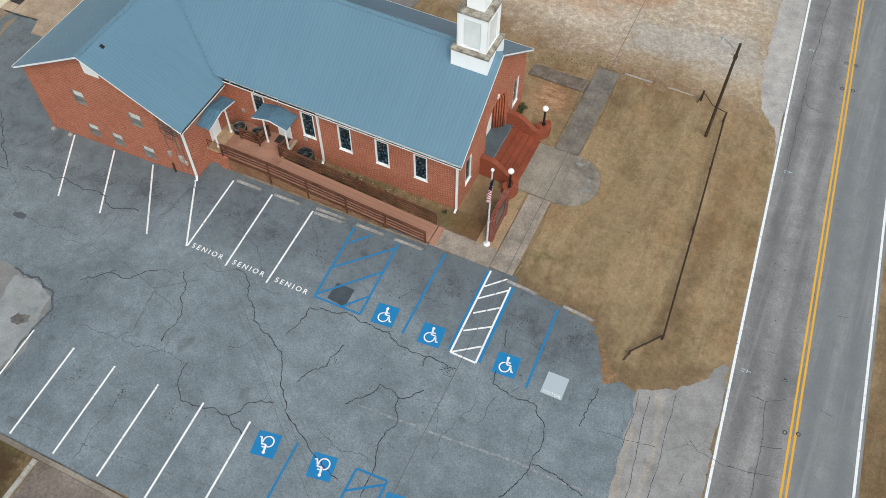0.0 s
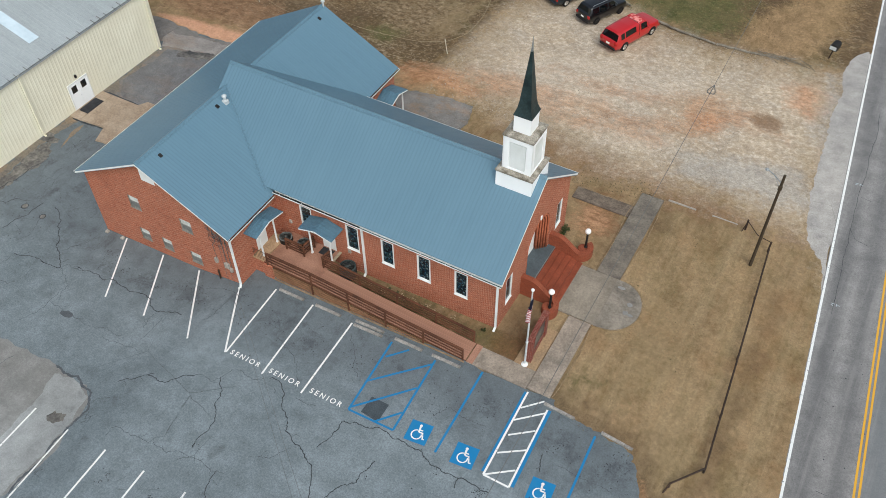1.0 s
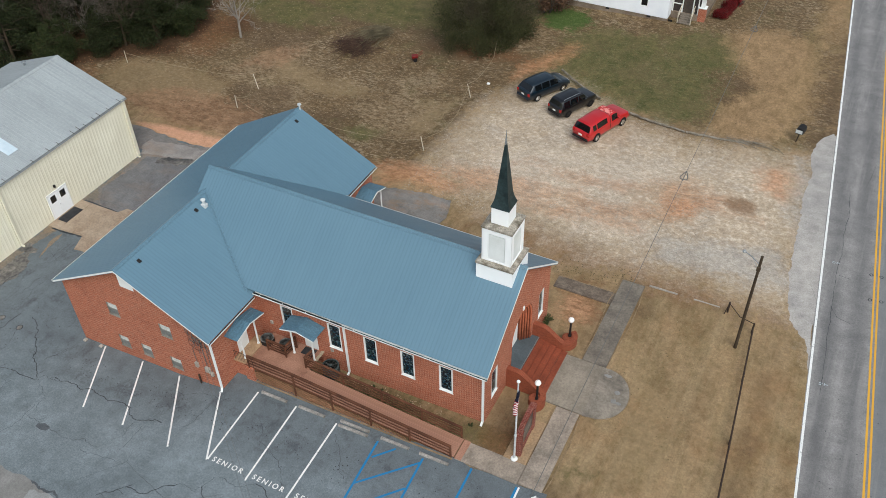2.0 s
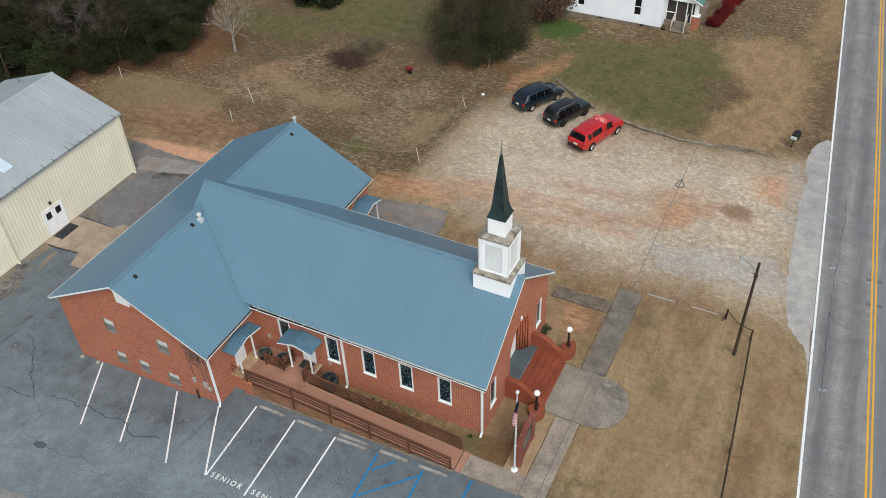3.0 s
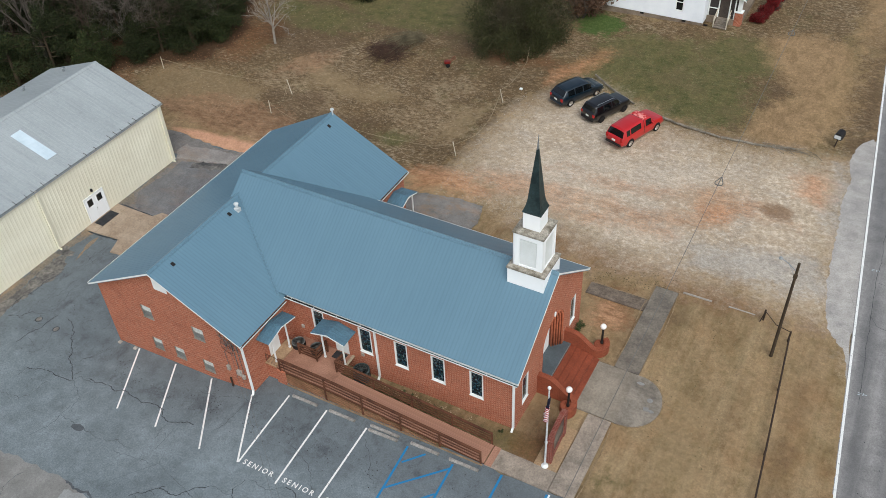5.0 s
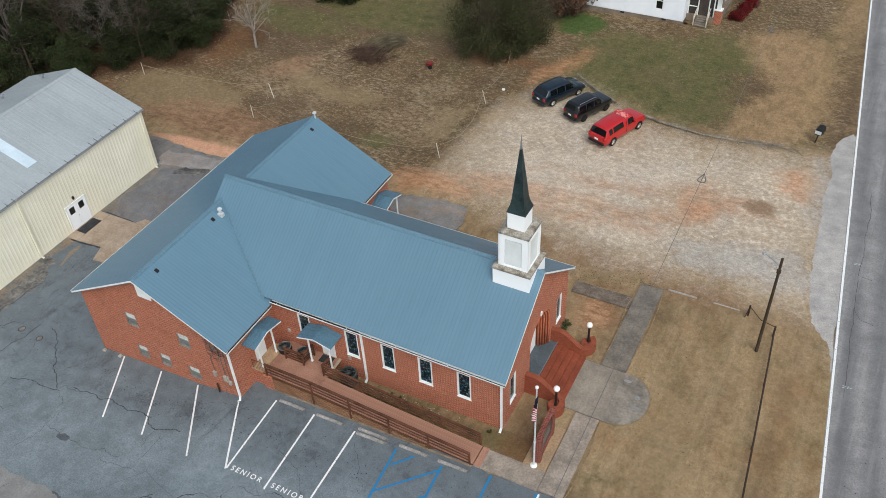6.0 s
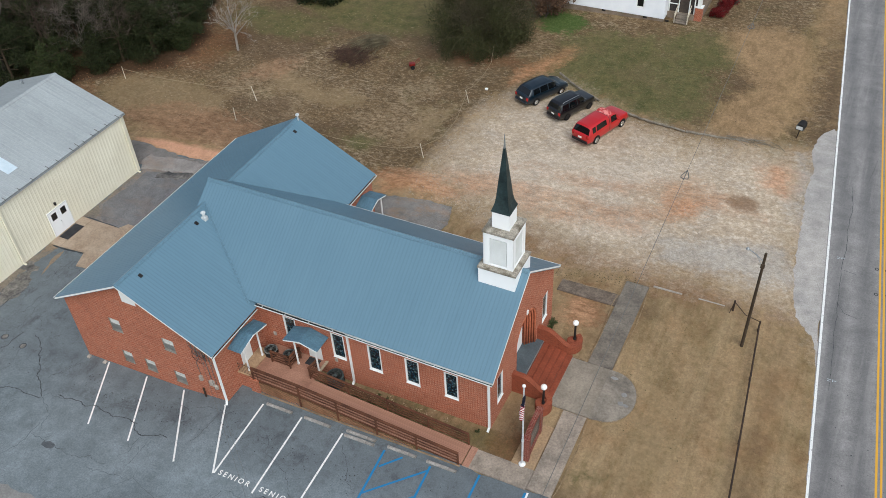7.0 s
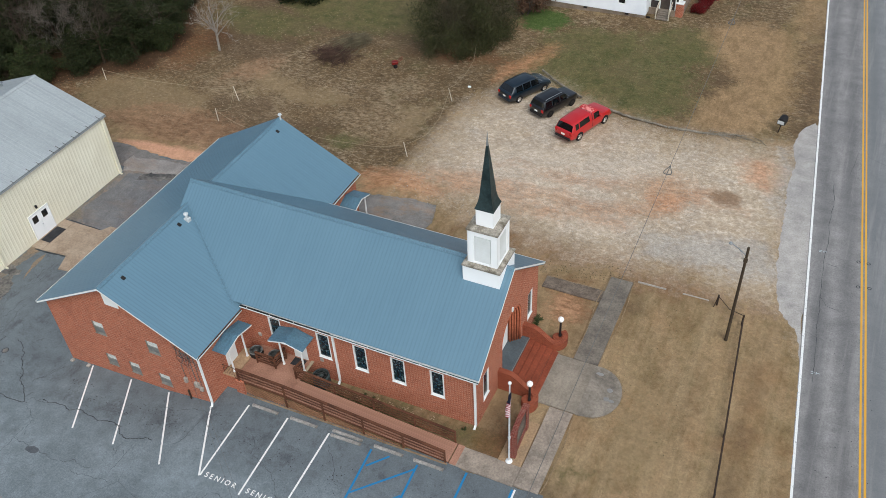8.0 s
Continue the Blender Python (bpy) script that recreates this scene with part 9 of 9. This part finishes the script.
box(bm, -0.35, 0.25, -0.22, 0.22, 0.3, 0.62, bevel=0.05)
part("engine_hood", bm, TILLER_RED, tl)
bm = bmesh.new()
tube(bm, [(0.2, -0.18, 0.5), (0.75, -0.24, 0.95)], 0.025)
tube(bm, [(0.2, 0.18, 0.5), (0.75, 0.24, 0.95)], 0.025)
part("handle", bm, TILLER_RED, tl)
for s in (-1, 1):
    bm = bmesh.new()
    cyl(bm, (0, s * 0.24, 0.2), (0, s * 0.34, 0.2), 0.2, n=12)
    part("wheel", bm, RUBBER, tl)

# ------------------------------------------------------------------ planter bed and kerb at the south edge
bm = bmesh.new()
for x0, x1 in ((-17.5, -15.2), (-15.19, -12.2), (-12.19, -9.2), (-9.19, -6.2)):
    vs = box(bm, x0, x1 - 0.01, -22.86, -22.6, -0.4, 0.1)
    for v in vs:
        v.co.z += gz(v.co.x)
solid("kerb", bm, CONCRETE, "brown stained concrete kerb at the lot edge", "kerb", kind="structure")
sheet("planter_slab", [(-12.1, -30), (-6.3, -30), (-6.3, -22.87), (-12.1, -22.87)], mottled("stained_brown_slab", lin(138, 126, 116), lin(112, 100, 90), 0.5, 7, 0.9, fine_amount=0.45), 0.0, 0.2, "brown stained concrete slab below the kerb", "slab")
rnd = random.Random(8)
for x, y0 in ((-12.3, -22.9), (-6.25, -22.9)):
    y = y0
    while y > -25.6 if x < -10 else y > -29:
        w = rnd.uniform(0.3, 0.55)
        bm = bmesh.new()
        box(bm, x - 0.13, x + 0.13, y - w, y - 0.01, gz(x) - 0.2, gz(x) + 0.12 + rnd.uniform(0, 0.03), bevel=0.02)
        solid("edging_stone", bm, CONCRETE_PALE, "whitewashed edging stone round the slab", "edging stone", "edging stones")
        y -= w
x = -12.3
while x < -8.5:
    w = rnd.uniform(0.3, 0.55)
    bm = bmesh.new()
    box(bm, x, x + w - 0.01, -25.85, -25.6, gz(x) - 0.2, gz(x) + 0.12 + rnd.uniform(0, 0.03), bevel=0.02)
    solid("edging_stone", bm, CONCRETE_PALE, "whitewashed edging stone round the slab", "edging stone", "edging stones")
    x += w
bench = thing("concrete_bench", pose(-10.7, -25.15, gz(-10.7), 0, 0, -3), "grey-green weathered bench on the slab", "bench")
bm = bmesh.new()
box(bm, -0.9, 0.9, -0.2, 0.2, 0.38, 0.46, bevel=0.015)
part("seat", bm, mottled("mossy_bench_board", lin(132, 138, 128), lin(108, 114, 104), 1.5, 10), bench)
for x in (-0.65, 0.65):
    bm = bmesh.new()
    box(bm, x - 0.07, x + 0.07, -0.17, 0.17, 0, 0.38, bevel=0.01)
    part("leg", bm, CONCRETE, bench)


# ------------------------------------------------------------------ trees and shrubs
PALE_BARK = mottled("pale_smooth_bark", lin(156, 148, 138), lin(128, 120, 110), 1.2, 12, 0.9)
def leaf_mesh(name, lobes, n, size, mat, seed, slim=0.6, shell=0.55, up=0.0):
    """Many small loose leaves filling the outer part of several lobes (centre, radii)."""
    r = np.random.RandomState(seed)
    vol = np.array([lo[1][0] * lo[1][1] * lo[1][2] for lo in lobes]) ** 0.7
    pick = r.choice(len(lobes), n, p=vol / vol.sum())
    c = np.array([lo[0] for lo in lobes])[pick]
    rad = np.array([lo[1] for lo in lobes])[pick]
    d = r.normal(size=(n, 3))
    d /= np.linalg.norm(d, axis=1, keepdims=True)
    k = (shell + (1 - shell) * r.rand(n, 1) ** 0.6) * (1 + 0.12 * r.normal(size=(n, 1)))
    p = c + d * rad * k
    a = r.normal(size=(n, 3)) + d * 0.6 + np.array([0, 0, up])
    a /= np.linalg.norm(a, axis=1, keepdims=True)
    b = np.cross(a, r.normal(size=(n, 3)))
    b /= np.linalg.norm(b, axis=1, keepdims=True)
    s = size * (0.5 + r.rand(n, 1))
    a, b = a * s, b * s * slim
    v = np.stack([p - a * 0.5, p + b * 0.5, p + a * 0.5, p - b * 0.5], 1).reshape(-1, 3)
    me = bpy.data.meshes.new(name)
    me.from_pydata(v.tolist(), [], np.arange(4 * n).reshape(-1, 4).tolist())
    me.materials.append(mat)
    return me


def limbs(bm, base, direction, length, radius, depth, rnd, spread=0.6, bend=0.25, min_r=0.008, kids=(2, 4), lift=0.15):
    """A forking limb, ever thinner."""
    n = 3
    p, d = Vector(base), Vector(direction).normalized()
    pts = [(p.copy(), radius)]
    for i in range(n):
        d = (d + Vector((rnd.gauss(0, bend * 0.4), rnd.gauss(0, bend * 0.4), lift * 0.3))).normalized()
        p = p + d * length / n
        pts.append((p.copy(), radius * (1 - 0.5 * (i + 1) / n)))
    for (a, ra), (b, rb) in zip(pts, pts[1:]):
        cyl(bm, a, b, ra, rb, 8 if ra > 0.06 else 5 if ra > 0.025 else 3, caps=False)
    if depth == 0:
        return
    for _ in range(rnd.randint(*kids)):
        i = rnd.randint(1, n)
        q, r = pts[i]
        axis = d.cross(Vector((rnd.gauss(0, 1), rnd.gauss(0, 1), rnd.gauss(0, 1)))).normalized()
        nd = (Matrix.Rotation(rnd.uniform(0.5, 1.2) * spread * 1.4, 3, axis) @ d)
        limbs(bm, q, nd, length * rnd.uniform(0.55, 0.8), max(min_r, r * 0.62), depth - 1, rnd, spread, bend, min_r, kids, lift)


def bare_tree(m, height, radius, seed, depth=4, label="bare grey tree with spreading branches", bark=BRANCH, thin=0.012):
    rnd = random.Random(seed)
    t = thing("bare_tree", m, label, "tree")
    bm = bmesh.new()
    cyl(bm, (0, 0, -0.2), (0.05, 0.02, height * 0.28), radius * 1.15, radius, 10, caps=False)
    part("trunk", bm, bark, t)
    bm = bmesh.new()
    for k in range(4):
        a = 2 * math.pi * k / 4 + rnd.uniform(-0.4, 0.4)
        limbs(bm, (0.05, 0.02, height * (0.24 + 0.02 * k)), (math.cos(a) * 0.6, math.sin(a) * 0.6, 1.0), height * 0.34, radius * 0.62, depth, rnd, min_r=thin, kids=(2, 3))
    limbs(bm, (0.05, 0.02, height * 0.28), (0.05, 0.05, 1), height * 0.45, radius * 0.9, depth, rnd, min_r=thin, kids=(3, 4))
    part("branch_crown", bm, bark, t)
    return t


def evergreen(seed, height, width):
    """A dense dark tree, bushy to the ground."""
    rnd = random.Random(seed)
    t = thing("evergreen_tree", None, "dense dark evergreen tree at the wood's edge", "tree", "evergreen trees")
    bm = bmesh.new()
    cyl(bm, (0, 0, -0.3), (0.1, 0, height * 0.8), 0.2, 0.04, 8, caps=False)
    for k in range(9):
        a = rnd.uniform(0, 2 * math.pi)
        z = height * rnd.uniform(0.15, 0.7)
        cyl(bm, (0.05, 0, z), (math.cos(a) * width * 0.4, math.sin(a) * width * 0.4, z + 0.6), 0.05, 0.015, 4, caps=False)
    part("trunk", bm, POLE_WOOD, t)
    lobes = []
    for k in range(17):
        z = height * (0.1 + 0.82 * (k + rnd.random()) / 17)
        f = width * 0.5 * (1.0 - 0.55 * (z / height) ** 2)
        a = rnd.uniform(0, 2 * math.pi)
        rr = f * rnd.uniform(0.3, 0.62)
        o = max(0.0, f - rr * 0.7) * rnd.uniform(0.5, 1.1)
        lobes.append(((o * math.cos(a), o * math.sin(a), z), (rr, rr, rr * rnd.uniform(0.6, 1.0))))
    ob = new("crown", leaf_mesh("evergreen_crown", lobes, 15000, 0.135, PINE, seed, 0.45, 0.35))
    ob.parent = t
    return t


protos = [evergreen(11, 9.5, 5.6), evergreen(12, 7.5, 5.0), evergreen(13, 11.0, 6.2), evergreen(14, 4.5, 4.4)]
rnd = random.Random(21)
spots = []
edge = [(-64, 12.5), (-60, 17.0), (-55.5, 22.0), (-52.0, 26.3), (-47.6, 29.2), (-47.2, 33.5), (-48.8, 37.5), (-52.5, 43), (-58, 50)]
for (x0, y0), (x1, y1) in zip(edge, edge[1:]):
    d = Vector((x1 - x0, y1 - y0))
    nrm = Vector((-d.y, d.x)).normalized()
    for k in range(2):
        for row in range(5):
            f = (k + 0.5 * (row % 2) + rnd.uniform(0, 0.4)) / 2
            p = Vector((x0, y0)) + d * f + nrm * (2.2 + row * 3.6 + rnd.uniform(-0.8, 0.8))
            if math.dist(p, (-60.2, 18.6)) > 2.0:
                spots.append((p.x, p.y, row))
spots += [(-63.0, 14.6, 0), (-60.3, 15.9, 0), (-58.0, 18.6, 0), (-56.2, 20.8, 0), (-65.5, 13.0, 0)]
first = [True] * 4
for x, y, row in spots:
    v = rnd.choice((3, 1, 3)) if row == 0 else rnd.choice((0, 1, 2, 0)) if row < 3 else rnd.choice((0, 2))
    m = pose(x, y, gz(x) - 0.1, 0, 0, rnd.uniform(0, 360)) @ Matrix.Scale(rnd.uniform(0.85, 1.15), 4)
    if first[v]:
        protos[v].matrix_basis = m
        first[v] = False
    else:
        q = copy_thing(protos[v], pose(0, 0, 0))
        q.matrix_basis = m
bare_tree(pose(-61.0, 20.2, gz(-59), 0, -3, 40), 15.0, 0.2, 31, 5, "tall bare grey tree behind the shed")
bare_tree(pose(-61.9, 20.0, gz(-60), 0, -4, 150), 14.0, 0.15, 37, 5, "second tall bare trunk behind the shed")
BROWN_TWIG = mottled("brown_grey_twig", lin(92, 80, 68), lin(64, 55, 47), 1.2, 12, 0.95)
under = [bare_tree(pose(0, 0, 0), 8.5, 0.07, 41, 5, "thin brown bare tree among evergreens", BROWN_TWIG, 0.012), bare_tree(pose(0, 0, 0), 6.0, 0.05, 42, 5, "low bare sapling in front of the wood", BRANCH, 0.01)]
placed = [False, False]
for k, (x, y) in enumerate(((-52.6, 28.0), (-55.0, 25.4), (-57.6, 23.6), (-57.0, 29.5), (-60.5, 26.0), (-64.0, 22.5), (-65.5, 18.5), (-50.8, 31.4), (-51.5, 35.5), (-54.6, 33.0), (-62.8, 29.5), (-67.5, 24.5), (-53.5, 39.0), (-59.0, 33.5))):
    q = under[k % 2] if not placed[k % 2] else copy_thing(under[k % 2], pose(0, 0, 0))
    placed[k % 2] = True
    q.matrix_basis = pose(x, y, gz(x) - 0.1, rnd.uniform(-7, 7), rnd.uniform(-7, 7), rnd.uniform(0, 360)) @ Matrix.Scale(rnd.uniform(0.85, 1.25), 4)
bare_tree(pose(-43.2, 33.9, gz(-41), 0, 0, 20), 6.5, 0.12, 36, 4, "small bare pale tree on the field", PALE_BARK, 0.013)


def shrub(name, m, lobes, n, size, mat, seed, label, stems=14, reach=2.0, slim=0.5, shell=0.3, up=0.0, twigs=0, category="shrub", bark=BRANCH):
    rnd = random.Random(seed)
    t = thing(name, m, label, category)
    for k in range(stems):
        bm = bmesh.new()
        a = rnd.uniform(0, 2 * math.pi)
        limbs(bm, (0.3 * math.cos(a), 0.3 * math.sin(a), -0.1), (math.cos(a) * rnd.uniform(0.2, 1.0), math.sin(a) * rnd.uniform(0.2, 1.0), 1.1), reach * rnd.uniform(0.7, 1.1), 0.05, 3 if twigs else 1, rnd, spread=0.5, min_r=0.008, kids=(2, 4))
        part("stem", bm, bark, t)
    ob = new("leaves", leaf_mesh(name + "_leaves", lobes, n, size, mat, seed, slim, shell, up))
    ob.parent = t
    ob["kind"] = "stuff"
    return t


rnd = random.Random(44)
lob = []
for k in range(95):
    a = rnd.uniform(0, 2 * math.pi)
    z = rnd.uniform(0.5, 7.2)
    o = 4.3 * math.sqrt(max(0.05, 1 - ((z - 2.0) / 6.2) ** 2)) * math.sqrt(rnd.uniform(0.1, 1.0))
    q = rnd.uniform(0.55, 1.25)
    lob.append(((o * math.cos(a), o * math.sin(a), z), (q, q, q * 1.3)))
for k in range(40):
    a = rnd.uniform(0, 2 * math.pi)
    o = rnd.uniform(2.4, 4.3)
    lob.append(((o * math.cos(a), o * math.sin(a), rnd.uniform(0.35, 1.3)), (rnd.uniform(0.6, 1.0),) * 3))
shrub("olive_bush", pose(-20.4, 43.8, gz(-19)) @ Matrix.Diagonal((1.1, 1.1, 1.15, 1)), lob, 78000, 0.24, OLIVE, 44, "huge olive-brown twiggy bush at the field's edge", 60, 3.9, 0.13, 0.1, 1.1, 1, "bush", BUSH_STEM)
lob = [((rnd.uniform(-1.6, 1.6), rnd.uniform(-1.0, 1.0), rnd.uniform(0.6, 2.4)), (rnd.uniform(0.6, 1.0),) * 3) for k in range(9)]
shrub("rusty_shrub", pose(-16.4, 50.6, gz(-15.8)) @ Matrix.Scale(1.35, 4), lob, 6000, 0.2, RUST_LEAF, 45, "rust brown leafless-looking shrub by the house", 12, 1.8, 0.4, 0.2, 0.4, 1)
for x, y, s, seed in ((0.1, 55.4, 0.6, 46), (0.5, 56.8, 0.72, 47), (0.9, 58.6, 0.8, 48), (1.2, 60.8, 0.9, 50)):
    lob = [((rnd.uniform(-0.7, 0.7), rnd.uniform(-0.9, 0.9), rnd.uniform(0.3, 1.5)), (rnd.uniform(0.5, 0.8),) * 3) for k in range(8)]
    shrub("crimson_shrub", pose(x, y, 0) @ Matrix.Scale(s, 4), lob, 4200, 0.16, RED_LEAF, seed, "crimson leaved shrub beside the porch", 8, 1.2, 0.6, 0.3)
lob = [((rnd.uniform(-1.8, 1.8), rnd.uniform(-1.2, 1.2), rnd.uniform(0.6, 2.2)), (rnd.uniform(0.9, 1.4),) * 3) for k in range(10)]
shrub("dark_bush", pose(-41.5, 46.5, gz(-41)), lob, 6500, 0.28, PINE, 49, "dark green rounded bush on the far lawn", 8, 1.6, 0.5, 0.3)
for x, y, s, seed in ((0.3, 9.25, 0.36, 51), (0.28, 8.85, 0.26, 52), (-0.6, -0.5, 0.18, 53), (-7.2, -0.35, 0.14, 54), (-6.6, -0.45, 0.13, 55)):
    lob = [((rnd.uniform(-0.6, 0.6), rnd.uniform(-0.5, 0.5), rnd.uniform(0.2, 0.9)), (rnd.uniform(0.3, 0.5),) * 3) for k in range(5)]
    shrub("low_shrub", pose(x, y, gz(x) - 0.02) @ Matrix.Scale(s, 4), lob, 500, 0.2, SHRUB, seed, "small green weed clump at the church wall", 4, 0.6, 0.5, 0.3)


# loose leaves and tufts lying on the grass
def scatter(name, n, area, size, mat, seed, label, lift=0.02, flat=True, line=None, spread=1.5):
    r = np.random.RandomState(seed)
    if line:
        ends = np.array(line)
        k = r.randint(0, len(ends) - 1, n)
        p = ends[k] + (ends[k + 1] - ends[k]) * r.rand(n, 1) + r.normal(0, spread, (n, 2))
    else:
        x0, x1, y0, y1 = area
        p = np.stack([r.uniform(x0, x1, n), r.uniform(y0, y1, n)], 1)
    v, f = [], []
    for i, (x, y) in enumerate(p):
        a = r.uniform(0, 6.28)
        s = size * r.uniform(0.5, 1.3)
        z = gz(x) + lift
        dx, dy = math.cos(a) * s, math.sin(a) * s
        h = r.uniform(0.01, 0.03) if flat else s * 1.2
        v += [(x - dx, y - dy, z), (x + dy * 0.5, y - dx * 0.5, z), (x + dx, y + dy, z + h), (x - dy * 0.5, y + dx * 0.5, z + h * 0.6)]
        f.append((4 * i, 4 * i + 1, 4 * i + 2, 4 * i + 3))
    me = bpy.data.meshes.new(name)
    me.from_pydata(v, [], f)
    me.materials.append(mat)
    tagged(new(name, me), label, "ground cover", "", "stuff")


GRASS_TUFT = foliage("dormant_grass_tuft", [lin(168, 148, 112), lin(150, 132, 96), lin(142, 132, 92), lin(182, 162, 128)])
DARK_TUFT = foliage("dark_weed_tuft", [lin(110, 98, 64), lin(98, 84, 58), lin(118, 106, 70)])
DEAD_LEAF = foliage("dead_leaf", [lin(150, 98, 62), lin(168, 124, 84), lin(120, 84, 58)])
STRAW = foliage("pale_straw", [lin(150, 130, 104), lin(122, 106, 82), lin(172, 154, 126), lin(98, 84, 66)])
scatter("lawn_tufts", 2600, (5.6, 15.6, -2.6, 14.0), 0.04, GRASS_TUFT, 61, "short tufts of dormant tan grass")
scatter("field_straw", 5200, (-46, -15, 21, 46), 0.065, STRAW, 62, "straw and dead grass lying on the field")
scatter("dark_tufts", 220, (5.6, 16.4, -4.2, 14.0), 0.055, DARK_TUFT, 65, "scattered dark weeds in the dormant lawn")
WOOD_EDGE = [(-60, 16.2), (-55.2, 21.2), (-51.6, 25.4), (-47.4, 28.4), (-46.4, 33.5), (-48.2, 37.5), (-52.0, 43)]
RUBBLE = foliage("wall_foot_rubble", [lin(180, 162, 136), lin(140, 118, 90), lin(122, 102, 76)])
scatter("wall_rubble", 170, None, 0.06, RUBBLE, 66, "pale mortar rubble along the church wall", line=[(-8.6, -0.62), (-5.0, -0.5), (-2.6, -0.42)], spread=0.13)
WALL_MOSS = foliage("wall_foot_weed", [lin(84, 88, 50), lin(104, 102, 62), lin(70, 74, 42)])
scatter("wall_weeds", 700, None, 0.05, WALL_MOSS, 67, "low green weeds in the shade of the church wall", line=[(-9.0, -1.0), (-6.0, -0.9), (-4.4, -0.8)], spread=0.2)
scatter("corner_weeds", 200, None, 0.055, DARK_TUFT, 68, "dark weeds along the gravel behind the church corner", line=[(-1.2, 14.3), (1.8, 14.4), (3.9, 15.7)], spread=0.55)
scatter("dead_leaves", 1500, None, 0.06, DEAD_LEAF, 63, "orange-brown dead leaves along the wood's edge", line=WOOD_EDGE, spread=1.1)
CLOD = foliage("dark_soil_clod", [lin(96, 70, 52), lin(112, 84, 60), lin(80, 62, 46)])
scatter("soil_clods", 90, (4.5, 9.0, 37, 54), 0.06, CLOD, 64, "dark clods on bare soil", 0.0)
GRASS_STRAW = foliage("faded_grass_blade", [lin(128, 118, 82), lin(144, 130, 96), lin(112, 106, 70)])
STONE_FLECK = foliage("loose_gravel_stone", [lin(188, 178, 164), lin(166, 154, 138), lin(146, 134, 118), lin(198, 188, 174)])
GREEN_TUFT = foliage("winter_green_tuft", [lin(94, 102, 56), lin(104, 110, 62), lin(122, 120, 74), lin(112, 104, 68)])
scatter("gravel_stones", 8000, (-15.5, 12.2, 17.6, 34.5), 0.055, STONE_FLECK, 71, "loose pale stones strewn over the gravel", 0.0)
scatter("grass_tufts", 3600, (-9.5, 4.0, 35.6, 47.0), 0.06, GREEN_TUFT, 72, "thin winter grass tufts beside the parked cars", 0.0)
scatter("grass_straw", 900, (-9.5, 4.0, 35.6, 47.0), 0.05, GRASS_STRAW, 73, "dead straw among thin winter grass", 0.0)
scatter("soil_clods", 70, (9.4, 10.4, 39.5, 53.0), 0.13, CLOD, 75, "dark clods thrown up along a wheel track", 0.0)
